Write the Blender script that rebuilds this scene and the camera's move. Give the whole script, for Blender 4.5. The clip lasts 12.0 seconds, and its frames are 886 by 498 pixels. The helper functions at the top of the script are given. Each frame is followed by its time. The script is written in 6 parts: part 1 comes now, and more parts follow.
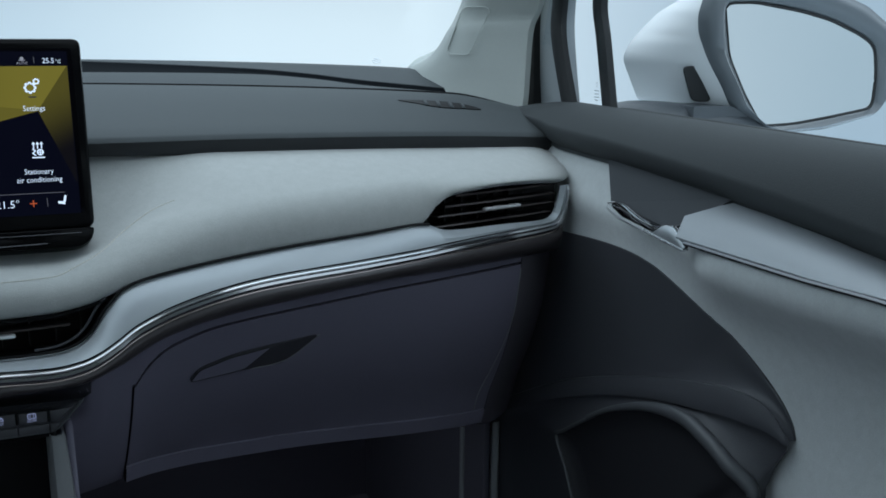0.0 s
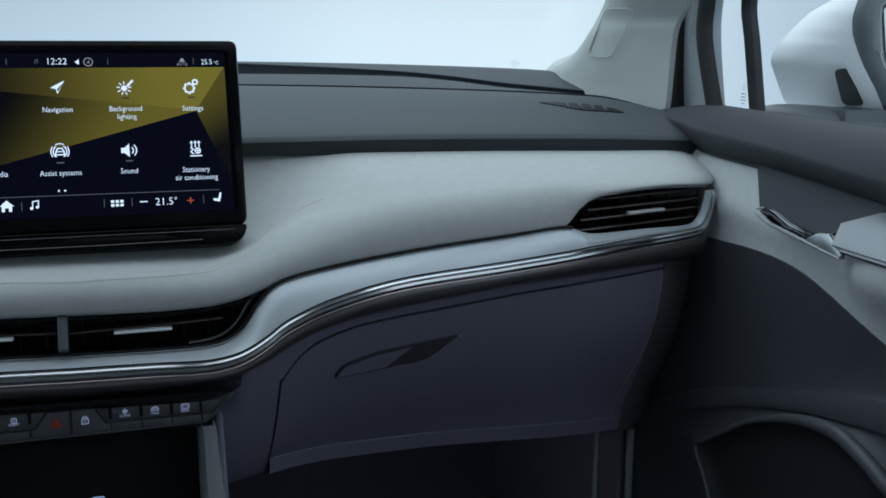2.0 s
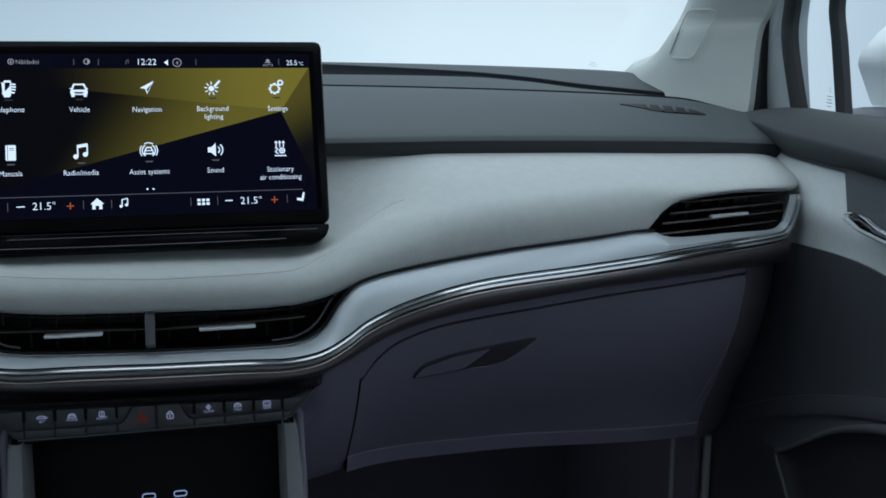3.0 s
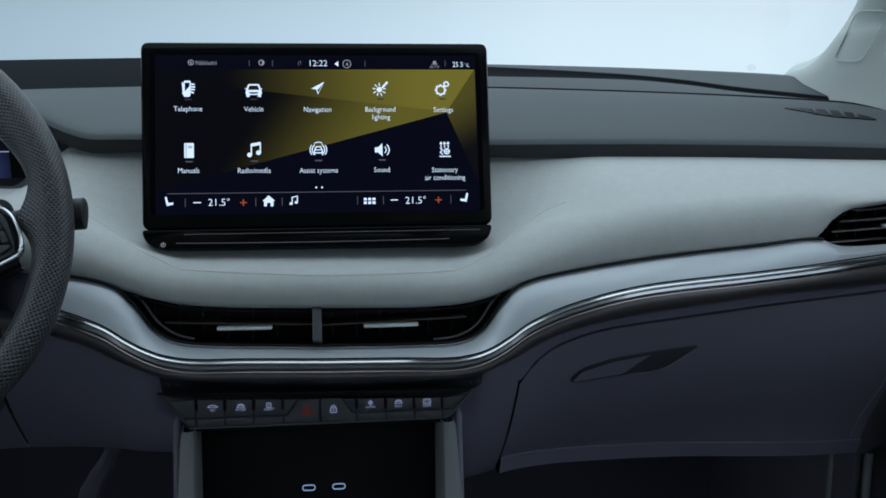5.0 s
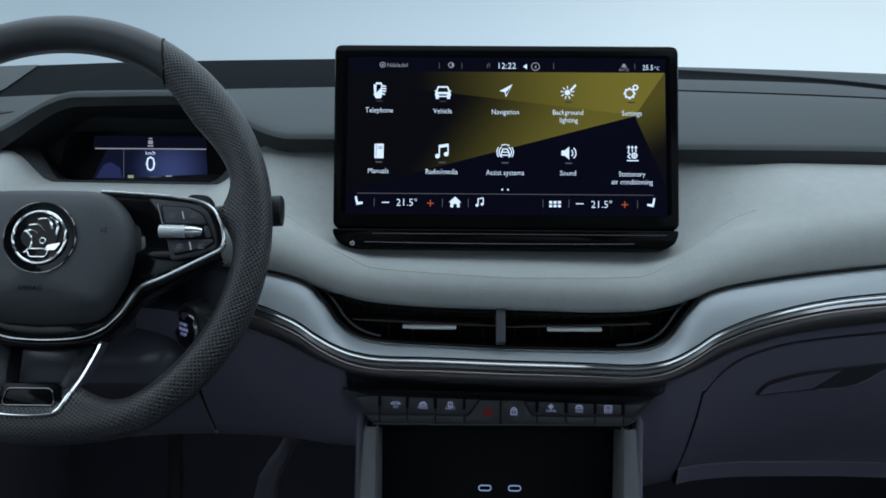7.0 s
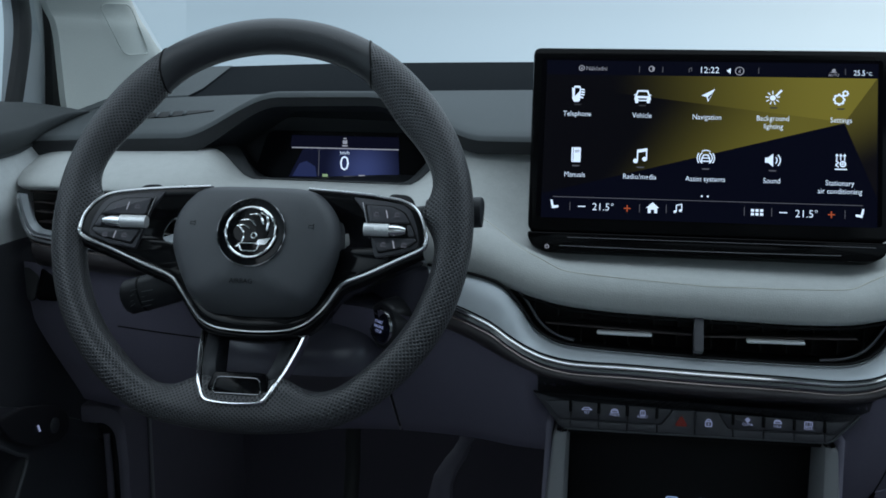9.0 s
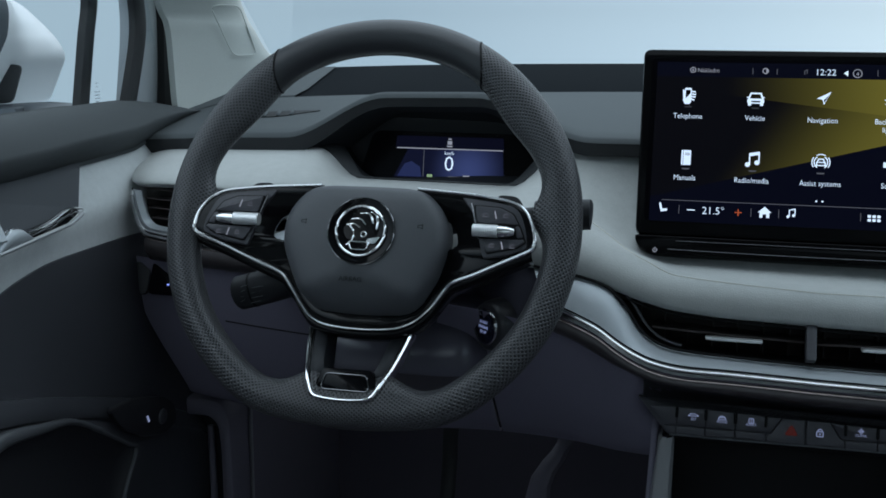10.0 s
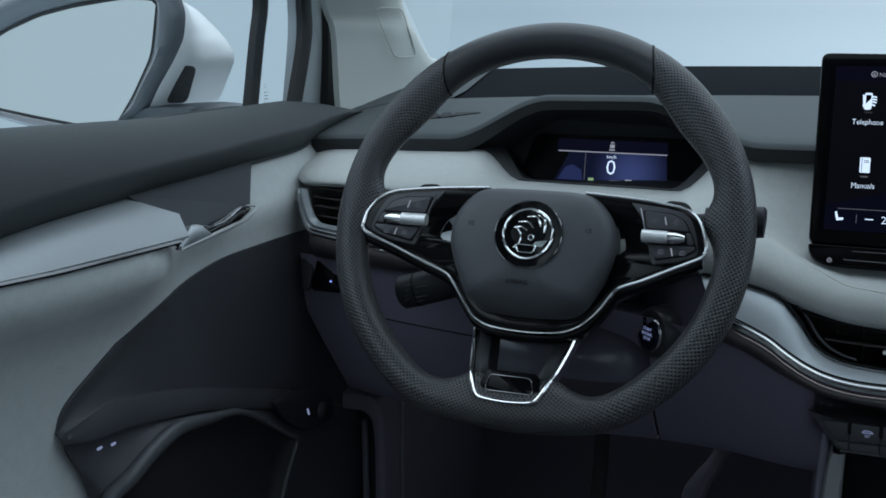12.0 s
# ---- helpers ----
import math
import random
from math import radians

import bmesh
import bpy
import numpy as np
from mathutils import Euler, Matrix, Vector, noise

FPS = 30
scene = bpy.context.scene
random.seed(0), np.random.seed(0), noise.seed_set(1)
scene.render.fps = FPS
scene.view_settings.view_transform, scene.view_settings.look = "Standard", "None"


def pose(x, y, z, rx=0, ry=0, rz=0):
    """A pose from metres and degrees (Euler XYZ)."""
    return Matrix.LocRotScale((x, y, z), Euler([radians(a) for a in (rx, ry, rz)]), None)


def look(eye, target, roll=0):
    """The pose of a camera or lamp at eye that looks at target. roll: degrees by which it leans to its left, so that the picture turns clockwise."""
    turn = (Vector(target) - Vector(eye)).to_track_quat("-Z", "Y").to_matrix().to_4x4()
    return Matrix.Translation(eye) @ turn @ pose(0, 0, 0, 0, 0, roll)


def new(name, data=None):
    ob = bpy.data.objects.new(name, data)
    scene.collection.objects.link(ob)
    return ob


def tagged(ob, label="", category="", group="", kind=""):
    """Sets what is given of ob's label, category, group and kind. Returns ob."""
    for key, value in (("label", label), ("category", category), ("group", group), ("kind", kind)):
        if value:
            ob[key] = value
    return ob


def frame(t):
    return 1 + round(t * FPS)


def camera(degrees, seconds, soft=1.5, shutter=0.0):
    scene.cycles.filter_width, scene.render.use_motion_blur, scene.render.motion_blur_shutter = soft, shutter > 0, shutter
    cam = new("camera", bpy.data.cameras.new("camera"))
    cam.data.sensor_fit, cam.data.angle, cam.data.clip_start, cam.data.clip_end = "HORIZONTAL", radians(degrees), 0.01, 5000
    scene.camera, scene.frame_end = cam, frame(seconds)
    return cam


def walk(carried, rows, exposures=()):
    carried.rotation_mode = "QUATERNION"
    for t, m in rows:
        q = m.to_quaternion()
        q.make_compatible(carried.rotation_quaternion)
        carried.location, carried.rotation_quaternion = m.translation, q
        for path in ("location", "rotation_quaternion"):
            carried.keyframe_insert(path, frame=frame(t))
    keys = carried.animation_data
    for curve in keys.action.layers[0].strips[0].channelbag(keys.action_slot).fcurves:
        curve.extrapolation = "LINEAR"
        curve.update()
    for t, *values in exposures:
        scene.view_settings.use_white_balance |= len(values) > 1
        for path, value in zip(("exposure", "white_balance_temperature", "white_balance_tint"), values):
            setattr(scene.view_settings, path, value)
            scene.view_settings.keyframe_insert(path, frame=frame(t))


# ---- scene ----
# The camera slides slowly from the passenger's side to the driver's, panning left.
cam = camera(44.7, 12.0, soft=1.7)
PATH = [
    (0, (0.056, -1.072, 1.227), (0.857, 0.712, 0.805), 0.7),
    (0.5, (0.05, -1.069, 1.226), (0.811, 0.733, 0.806), 0.6),
    (1, (0.045, -1.067, 1.225), (0.752, 0.757, 0.807), 0.6),
    (1.5, (0.039, -1.063, 1.225), (0.694, 0.779, 0.807), 0.6),
    (2, (0.034, -1.062, 1.225), (0.629, 0.801, 0.807), 0.5),
    (2.5, (0.03, -1.06, 1.226), (0.563, 0.821, 0.807), 0.5),
    (3, (0.021, -1.057, 1.226), (0.498, 0.84, 0.807), 0.5),
    (5, (-0.012, -1.051, 1.225), (0.235, 0.89, 0.809), 0.4),
    (5.5, (-0.017, -1.049, 1.228), (0.156, 0.898, 0.806), 0.3),
    (6, (-0.029, -1.05, 1.225), (0.084, 0.904, 0.811), 0.3),
    (6.5, (-0.036, -1.048, 1.225), (0.004, 0.908, 0.811), 0.3),
    (7, (-0.045, -1.048, 1.227), (-0.073, 0.908, 0.81), 0.3),
    (9, (-0.095, -1.051, 1.226), (-0.383, 0.885, 0.814), 0.4),
    (9.5, (-0.104, -1.054, 1.226), (-0.471, 0.868, 0.815), 0.4),
    (10, (-0.114, -1.056, 1.226), (-0.557, 0.85, 0.815), 0.4),
    (10.5, (-0.123, -1.059, 1.228), (-0.637, 0.828, 0.814), 0.4),
    (11, (-0.13, -1.062, 1.228), (-0.713, 0.806, 0.815), 0.3),
    (11.5, (-0.138, -1.064, 1.231), (-0.775, 0.786, 0.814), 0.3),
    (12, (-0.143, -1.066, 1.229), (-0.819, 0.77, 0.816), 0.3),
]
walk(cam, [(t, look(eye, target, roll)) for t, eye, target, roll in PATH])
scene.view_settings.exposure = 0.0

# ---- light: the white photo studio round the car ----
world = bpy.data.worlds.new("studio_light")
scene.world = world
world.use_nodes = True
wn, wl = world.node_tree.nodes, world.node_tree.links
wn.clear()
w_out, w_bg = wn.new("ShaderNodeOutputWorld"), wn.new("ShaderNodeBackground")
w_tc, w_sep, w_ramp = wn.new("ShaderNodeTexCoord"), wn.new("ShaderNodeSeparateXYZ"), wn.new("ShaderNodeValToRGB")
w_map, w_up, w_mix = wn.new("ShaderNodeMapRange"), wn.new("ShaderNodeMapRange"), wn.new("ShaderNodeMix")
# the backdrop: brightest ahead of the passenger's side, bluer towards the driver's, with unseen bright flanks added as
# fill
w_map.inputs[1].default_value, w_map.inputs[2].default_value = -1.0, 1.0
w_ramp.color_ramp.elements[0].color = (0.95, 1.12, 1.26, 1)
w_ramp.color_ramp.elements[1].color = (0.95, 1.12, 1.26, 1)
for place, tone in ((0.09, (0.38, 0.51, 0.60)), (0.15, (0.38, 0.51, 0.60)), (0.36, (0.42, 0.56, 0.67)), (0.514, (0.60, 0.77, 0.90)), (0.612, (0.78, 0.95, 1.06)), (0.696, (0.80, 0.96, 1.06)), (0.794, (0.50, 0.64, 0.76)), (0.85, (0.40, 0.54, 0.66)), (0.91, (0.40, 0.54, 0.66))):
    stop = w_ramp.color_ramp.elements.new(place)
    stop.color = (*tone, 1)
# an assumed softbox overhead, never in view, added to brighten the cabin
w_up.interpolation_type = "SMOOTHSTEP"
w_up.inputs[1].default_value, w_up.inputs[2].default_value = 0.25, 0.75
w_mix.data_type = "RGBA"
w_mix.inputs[7].default_value = (1.5, 1.76, 1.98, 1)
wl.new(w_tc.outputs["Generated"], w_sep.inputs[0])
wl.new(w_sep.outputs["X"], w_map.inputs[0])
wl.new(w_sep.outputs["Z"], w_up.inputs[0])
wl.new(w_map.outputs[0], w_ramp.inputs[0])
wl.new(w_up.outputs[0], w_mix.inputs[0])
wl.new(w_ramp.outputs[0], w_mix.inputs[6])
wl.new(w_mix.outputs[2], w_bg.inputs[0])
wl.new(w_bg.outputs[0], w_out.inputs[0])
w_bg.inputs[1].default_value = 1.0


# ---- materials ----
def mat(name, color, rough=0.6, metal=0.0, grain=0.0, scale=300.0, bump=0.0, wear=0.06, spec=0.5, coat=0.0):
    """A surface with fine grain (scale per metre), slow unevenness of tone, and relief."""
    m = bpy.data.materials.new(name)
    m.use_nodes = True
    n, l = m.node_tree.nodes, m.node_tree.links
    b = n["Principled BSDF"]
    b.inputs["Roughness"].default_value, b.inputs["Metallic"].default_value = rough, metal
    b.inputs["Specular IOR Level"].default_value = spec
    b.inputs["Coat Weight"].default_value = coat
    b.inputs["Coat Roughness"].default_value = 0.08
    tc = n.new("ShaderNodeTexCoord")
    big = n.new("ShaderNodeTexNoise")
    big.inputs["Scale"].default_value, big.inputs["Detail"].default_value = 6.0, 4.0
    l.new(tc.outputs["Object"], big.inputs["Vector"])
    fine = n.new("ShaderNodeTexNoise")
    fine.inputs["Scale"].default_value, fine.inputs["Detail"].default_value = scale, 3.0
    l.new(tc.outputs["Object"], fine.inputs["Vector"])
    add = n.new("ShaderNodeMath")
    add.operation = "MULTIPLY_ADD"
    l.new(fine.outputs["Fac"], add.inputs[0])
    add.inputs[1].default_value = grain
    mul = n.new("ShaderNodeMath")
    mul.operation = "MULTIPLY_ADD"
    l.new(big.outputs["Fac"], mul.inputs[0])
    mul.inputs[1].default_value, mul.inputs[2].default_value = wear * 2, 1.0 - wear - grain / 2
    l.new(mul.outputs[0], add.inputs[2])
    mix = n.new("ShaderNodeMix")
    mix.data_type, mix.blend_type = "RGBA", "MULTIPLY"
    mix.inputs[0].default_value = 1.0
    mix.inputs[6].default_value = (*color, 1)
    l.new(add.outputs[0], mix.inputs[7])
    l.new(mix.outputs[2], b.inputs["Base Color"])
    rr = n.new("ShaderNodeMapRange")
    rr.inputs[3].default_value, rr.inputs[4].default_value = max(0.02, rough - 0.06), min(1, rough + 0.06)
    l.new(big.outputs["Fac"], rr.inputs[0])
    l.new(rr.outputs[0], b.inputs["Roughness"])
    if bump:
        bp = n.new("ShaderNodeBump")
        bp.inputs["Strength"].default_value, bp.inputs["Distance"].default_value = bump, 0.0008
        l.new(fine.outputs["Fac"], bp.inputs["Height"])
        l.new(bp.outputs[0], b.inputs["Normal"])
    return m


def woven(name, color, scale=900.0, deep=0.35):
    """A melange cloth: speckled threads with a fine weave relief."""
    m = mat(name, color, 0.92, 0, 0.30, scale, 0.3, 0.14, 0.2)
    n, l = m.node_tree.nodes, m.node_tree.links
    b = n["Principled BSDF"]
    b.inputs["Sheen Weight"].default_value = 0.25
    for node in n:
        if node.type == "TEX_NOISE" and node.inputs["Scale"].default_value < 10:
            node.inputs["Scale"].default_value, node.inputs["Detail"].default_value = 90.0, 6.0
            node.inputs["Roughness"].default_value = 0.7
    return m


def glow(name, color, strength):
    m = bpy.data.materials.new(name)
    m.use_nodes = True
    b = m.node_tree.nodes["Principled BSDF"]
    b.inputs["Base Color"].default_value = (0.001, 0.001, 0.001, 1)
    b.inputs["Emission Color"].default_value = (*color, 1)
    b.inputs["Emission Strength"].default_value = strength
    b.inputs["Roughness"].default_value = 0.3
    b.inputs["Specular IOR Level"].default_value = 0.04
    return m


def clear_glass(name, tint=(1, 1, 1)):
    m = bpy.data.materials.new(name)
    m.use_nodes = True
    n, l = m.node_tree.nodes, m.node_tree.links
    n.clear()
    out, tr, gl, mx, lw, pw, ad = (n.new("ShaderNode" + k) for k in ("OutputMaterial", "BsdfTransparent", "BsdfGlossy", "MixShader", "LayerWeight", "Math", "Math"))
    tr.inputs[0].default_value = (*tint, 1)
    gl.inputs["Roughness"].default_value = 0.02
    pw.operation, ad.operation = "POWER", "MULTIPLY_ADD"
    pw.inputs[1].default_value = 5.0
    ad.inputs[1].default_value, ad.inputs[2].default_value = 0.10, 0.003
    lw.inputs[0].default_value = 0.5
    l.new(lw.outputs["Facing"], pw.inputs[0])
    l.new(pw.outputs[0], ad.inputs[0])
    l.new(ad.outputs[0], mx.inputs[0])
    l.new(tr.outputs[0], mx.inputs[1])
    l.new(gl.outputs[0], mx.inputs[2])
    l.new(mx.outputs[0], out.inputs[0])
    return m


M_PAD = mat("dark_grey_soft_plastic", (0.075, 0.084, 0.088), 0.8, 0, 0.25, 700, 0.35, 0.06, 0.2)
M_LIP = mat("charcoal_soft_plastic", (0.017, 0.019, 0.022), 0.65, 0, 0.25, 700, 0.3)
M_HUD = mat("black_satin_plastic", (0.020, 0.022, 0.026), 0.5, 0, 0.1, 500, 0.1, 0.06, 0.3)
M_HANDLE_SHADE = mat("handle_shade_plastic", (0.042, 0.040, 0.050), 0.55, 0, 0.2, 800, 0.2)
M_RIMGREY = mat("grey_gloss_mirror_plastic", (0.125, 0.138, 0.15), 0.22, 0, 0.1, 600, 0.08, 0.06, 0.6)
M_CLOTH = woven("light_grey_melange_cloth", (0.41, 0.425, 0.415))
M_SATIN = mat("satin_silver_grey_paint", (0.44, 0.475, 0.50), 0.42, 0.3, 0.05, 900, 0.03, 0.03)
M_CHROME = mat("polished_chrome", (0.92, 0.92, 0.93), 0.10, 1.0, 0, 100, 0, 0.03)
M_COPPER = mat("dark_copper_grey_plastic", (0.064, 0.057, 0.060), 0.33, 0.2, 0.1, 600, 0.08)
M_LOWER = mat("dark_blue_grey_hard_plastic", (0.178, 0.166, 0.222), 0.55, 0, 0.2, 800, 0.3)
M_BLACK = mat("black_plastic", (0.005, 0.005, 0.006), 0.6, 0, 0.1, 500, 0.1, 0.06, 0.2)
M_GLOSS = mat("piano_black", (0.003, 0.003, 0.004), 0.10, 0, 0, 100, 0, 0.02, 0.18)
M_TRIM = mat("light_grey_pillar_cloth", (0.52, 0.55, 0.525), 0.85, 0, 0.2, 900, 0.2, 0.05, 0.2)
M_DOORGREY = woven("light_grey_door_cloth", (0.52, 0.545, 0.545))
M_CARPET = mat("black_carpet", (0.112, 0.104, 0.130), 0.95, 0, 0.5, 1200, 0.8, 0.1, 0.1)
M_PAINT = mat("white_car_paint", (0.82, 0.83, 0.83), 0.5, 0, 0, 100, 0, 0.02, 0.4, 0.15)
M_SEAL = mat("black_rubber", (0.012, 0.013, 0.014), 0.65, 0, 0.1, 500, 0.1)
M_BEZEL = mat("grey_mirror_plastic", (0.065, 0.072, 0.08), 0.4, 0, 0.1, 600, 0.1)
M_MIRROR = mat("mirror_glass", (0.985, 0.97, 0.935), 0.02, 1.0, 0, 100, 0, 0.0)
M_LEATHER = mat("black_smooth_leather", (0.028, 0.030, 0.034), 0.38, 0, 0.2, 900, 0.25, 0.06, 0.55)
M_PERF = mat("black_perforated_leather", (0.062, 0.064, 0.070), 0.36, 0, 0.2, 900, 0.2, 0.06, 0.6)
M_FLOOR = mat("studio_floor", (0.55, 0.63, 0.68), 0.7, spec=0.2)
M_GLASS = clear_glass("car_glass", (0.94, 0.96, 0.97))
M_DISPLAY = mat("display_glass", (0.002, 0.002, 0.003), 0.15, 0, 0, 100, 0, 0.0, 0.06)
G_WHITE = glow("lit_white", (0.62, 0.78, 1.0), 1.15)
G_DIM = glow("lit_dim_white", (0.6, 0.65, 0.8), 0.45)
G_RED = glow("lit_red", (1.0, 0.20, 0.08), 0.38)


# ---- builders ----
def smooth(ob, angle=40):
    me = ob.data
    me.polygons.foreach_set("use_smooth", [True] * len(me.polygons))
    me.set_sharp_from_angle(angle=radians(angle))
    return ob


def thing(name, label, category, at=(0, 0, 0), group="", kind=""):
    ob = new(name)
    ob.location = at
    return tagged(ob, label, category, group, kind)


def part(name, shape, material, parent=None, label="", angle=40, solid=0.0):
    """Links a bmesh, or (vertices, faces), as one mesh under a thing or a part."""
    me = bpy.data.meshes.new(name)
    if isinstance(shape, tuple):
        me.from_pydata([tuple(v) for v in shape[0]], [], shape[1])
        bm = bmesh.new()
        bm.from_mesh(me)
    else:
        bm = shape
    bmesh.ops.remove_doubles(bm, verts=bm.verts, dist=1e-6)
    bmesh.ops.recalc_face_normals(bm, faces=bm.faces)
    bm.to_mesh(me)
    bm.free()
    me.materials.append(material)
    ob = new(name, me)
    if parent is not None:
        ob.parent = parent
    smooth(ob, angle)
    if solid and any(len(p.vertices) > 4 for p in me.polygons):
        me.polygons.foreach_set("use_smooth", [False] * len(me.polygons))
    if solid:
        s = ob.modifiers.new("solid", "SOLIDIFY")
        s.thickness, s.offset = solid, 0
    if label:
        tagged(ob, label)
    return ob


def curve_at(table, x):
    """A smooth line through a few (x, value) knots."""
    if x <= table[0][0]:
        return table[0][1]
    if x >= table[-1][0]:
        return table[-1][1]
    for i in range(len(table) - 1):
        if x <= table[i + 1][0]:
            break
    x0, v0 = table[i]
    x1, v1 = table[i + 1]
    s = (v1 - v0) / (x1 - x0)

    def slope(j):
        if j <= 0 or j >= len(table) - 1:
            return s
        a = (table[j][1] - table[j - 1][1]) / (table[j][0] - table[j - 1][0])
        b = (table[j + 1][1] - table[j][1]) / (table[j + 1][0] - table[j][0])
        return 0 if a * b <= 0 else 2 * a * b / (a + b)
    h, u = x1 - x0, (x - x0) / (x1 - x0)
    return ((1 + 2 * u) * (1 - u) ** 2 * v0 + u * (1 - u) ** 2 * h * slope(i) + u * u * (3 - 2 * u) * v1 + u * u * (u - 1) * h * slope(i + 1))


def spline(pts, n, closed=False):
    """n points on a smooth curve through pts."""
    P = [Vector(p) for p in pts]
    m = len(P)
    out = []
    segs = m if closed else m - 1
    for k in range(n):
        f = k / (n if closed else n - 1) * segs
        i = min(int(f), segs - 1)
        u = f - i
        g = (lambda j: P[j % m]) if closed else (lambda j: P[min(max(j, 0), m - 1)])
        a, b, c, d = g(i - 1), g(i), g(i + 1), g(i + 2)
        out.append(0.5 * (2 * b + (c - a) * u + (2 * a - 5 * b + 4 * c - d) * u * u + (3 * b - a - 3 * c + d) * u ** 3))
    return out


def sheet(rows, close_u=False, close_v=False):
    """Faces between rows of points."""
    verts = [v for r in rows for v in r]
    n, faces = len(rows[0]), []
    for i in range(len(rows) - (0 if close_v else 1)):
        for j in range(n - (0 if close_u else 1)):
            a, b = i * n, ((i + 1) % len(rows)) * n
            faces.append((a + j, a + (j + 1) % n, b + (j + 1) % n, b + j))
    return verts, faces


def tube(pts, radius, sides=10, closed=False, flat=1.0, up=(0, 0, 1)):
    """A round or flattened rod along pts; radius may be a function of 0..1."""
    pts = [Vector(p) for p in pts]
    rows, n = [], len(pts)
    for i, p in enumerate(pts):
        a = pts[(i - 1) % n] if closed or i > 0 else p
        b = pts[(i + 1) % n] if closed or i < n - 1 else p
        d = (b - a).normalized()
        s = d.cross(Vector(up))
        s = s.normalized() if s.length > 1e-4 else Vector((1, 0, 0))
        w = s.cross(d).normalized()
        r = radius(i / max(1, n - 1)) if callable(radius) else radius
        rows.append([p + s * math.cos(q) * r + w * math.sin(q) * r * flat for q in (2 * math.pi * k / sides for k in range(sides))])
    v, f = sheet(rows, True, closed)
    if not closed:
        f.append(tuple(range(sides - 1, -1, -1)))
        f.append(tuple(range((n - 1) * sides, n * sides)))
    return v, f


def rbox(sx, sy, sz, bevel=0.002, seg=2, m=None):
    """A box with rounded edges, centred, moved by m."""
    bm = bmesh.new()
    bmesh.ops.create_cube(bm, size=1.0, matrix=Matrix.Diagonal((sx, sy, sz, 1)))
    if bevel:
        bmesh.ops.bevel(bm, geom=bm.edges[:], offset=bevel, segments=seg, affect="EDGES", profile=0.5)
    if m is not None:
        bm.transform(m)
    return bm


def plate(outline, depth, m, bevel=0.0):
    """A slab from a 2D outline in the local xy plane, its front at z = 0 and its back at z = -depth, moved by m."""
    bm = bmesh.new()
    f = bm.faces.new([bm.verts.new((x, y, 0)) for x, y in outline])
    bm.normal_update()
    if f.normal.z < 0:
        f.normal_flip()
    r = bmesh.ops.extrude_face_region(bm, geom=[f])
    bmesh.ops.translate(bm, vec=(0, 0, -depth), verts=[g for g in r["geom"] if isinstance(g, bmesh.types.BMVert)])
    bmesh.ops.recalc_face_normals(bm, faces=bm.faces)
    if bevel:
        edges = [e for e in bm.edges if len(e.link_faces) == 2 and all(abs(v.co.z) < 1e-6 for v in e.verts)]
        bmesh.ops.bevel(bm, geom=edges, offset=bevel, segments=2, affect="EDGES", profile=0.5)
    bm.transform(m)
    return bm


def round_rect(x0, y0, x1, y1, r, n=5):
    out = []
    for cx, cy, a0 in ((x1 - r, y1 - r, 0), (x0 + r, y1 - r, 90), (x0 + r, y0 + r, 180), (x1 - r, y0 + r, 270)):
        for k in range(n + 1):
            a = radians(a0 + 90 * k / n)
            out.append((cx + r * math.cos(a), cy + r * math.sin(a)))
    return out


def rounded(poly, r, n=4):
    """A 2D outline with rounded corners."""
    out, m = [], len(poly)
    for i in range(m):
        p, a, b = (Vector(poly[k]).to_2d() for k in (i, i - 1, (i + 1) % m))
        ra = min(r, (a - p).length * 0.45, (b - p).length * 0.45)
        s, e = p + (a - p).normalized() * ra, p + (b - p).normalized() * ra
        for k in range(n + 1):
            u = k / n
            q = s * (1 - u) ** 2 + p * 2 * u * (1 - u) + e * u * u
            out.append((q.x, q.y))
    return out


def lathe(profile, n=32, m=None):
    """A turned body: (radius, height) pairs about local z."""
    rows = [[Vector((r * math.cos(2 * math.pi * k / n), r * math.sin(2 * math.pi * k / n), h)) for k in range(n)] for r, h in profile]
    v, f = sheet(rows, True)
    f.append(tuple(range(n - 1, -1, -1)))
    f.append(tuple(range((len(rows) - 1) * n, len(rows) * n)))
    if m is not None:
        v = [m @ p for p in v]
    return v, f


def letters(name, text, size, m, material, parent=None, label="", align="CENTER"):
    """Flat raised letters, their base line's middle at m."""
    cu = bpy.data.curves.new(name, "FONT")
    cu.body, cu.size, cu.align_x, cu.extrude, cu.resolution_u, cu.offset = text, size, align, 0.0001, 2, -0.007 * size
    ob = bpy.data.objects.new(name, cu)
    scene.collection.objects.link(ob)
    me = bpy.data.meshes.new_from_object(ob.evaluated_get(bpy.context.evaluated_depsgraph_get()))
    bpy.data.objects.remove(ob)
    bpy.data.curves.remove(cu)
    me.transform(m)
    me.materials.clear()
    me.materials.append(material)
    out = new(name, me)
    out.parent = parent
    if label:
        tagged(out, label)
    return out


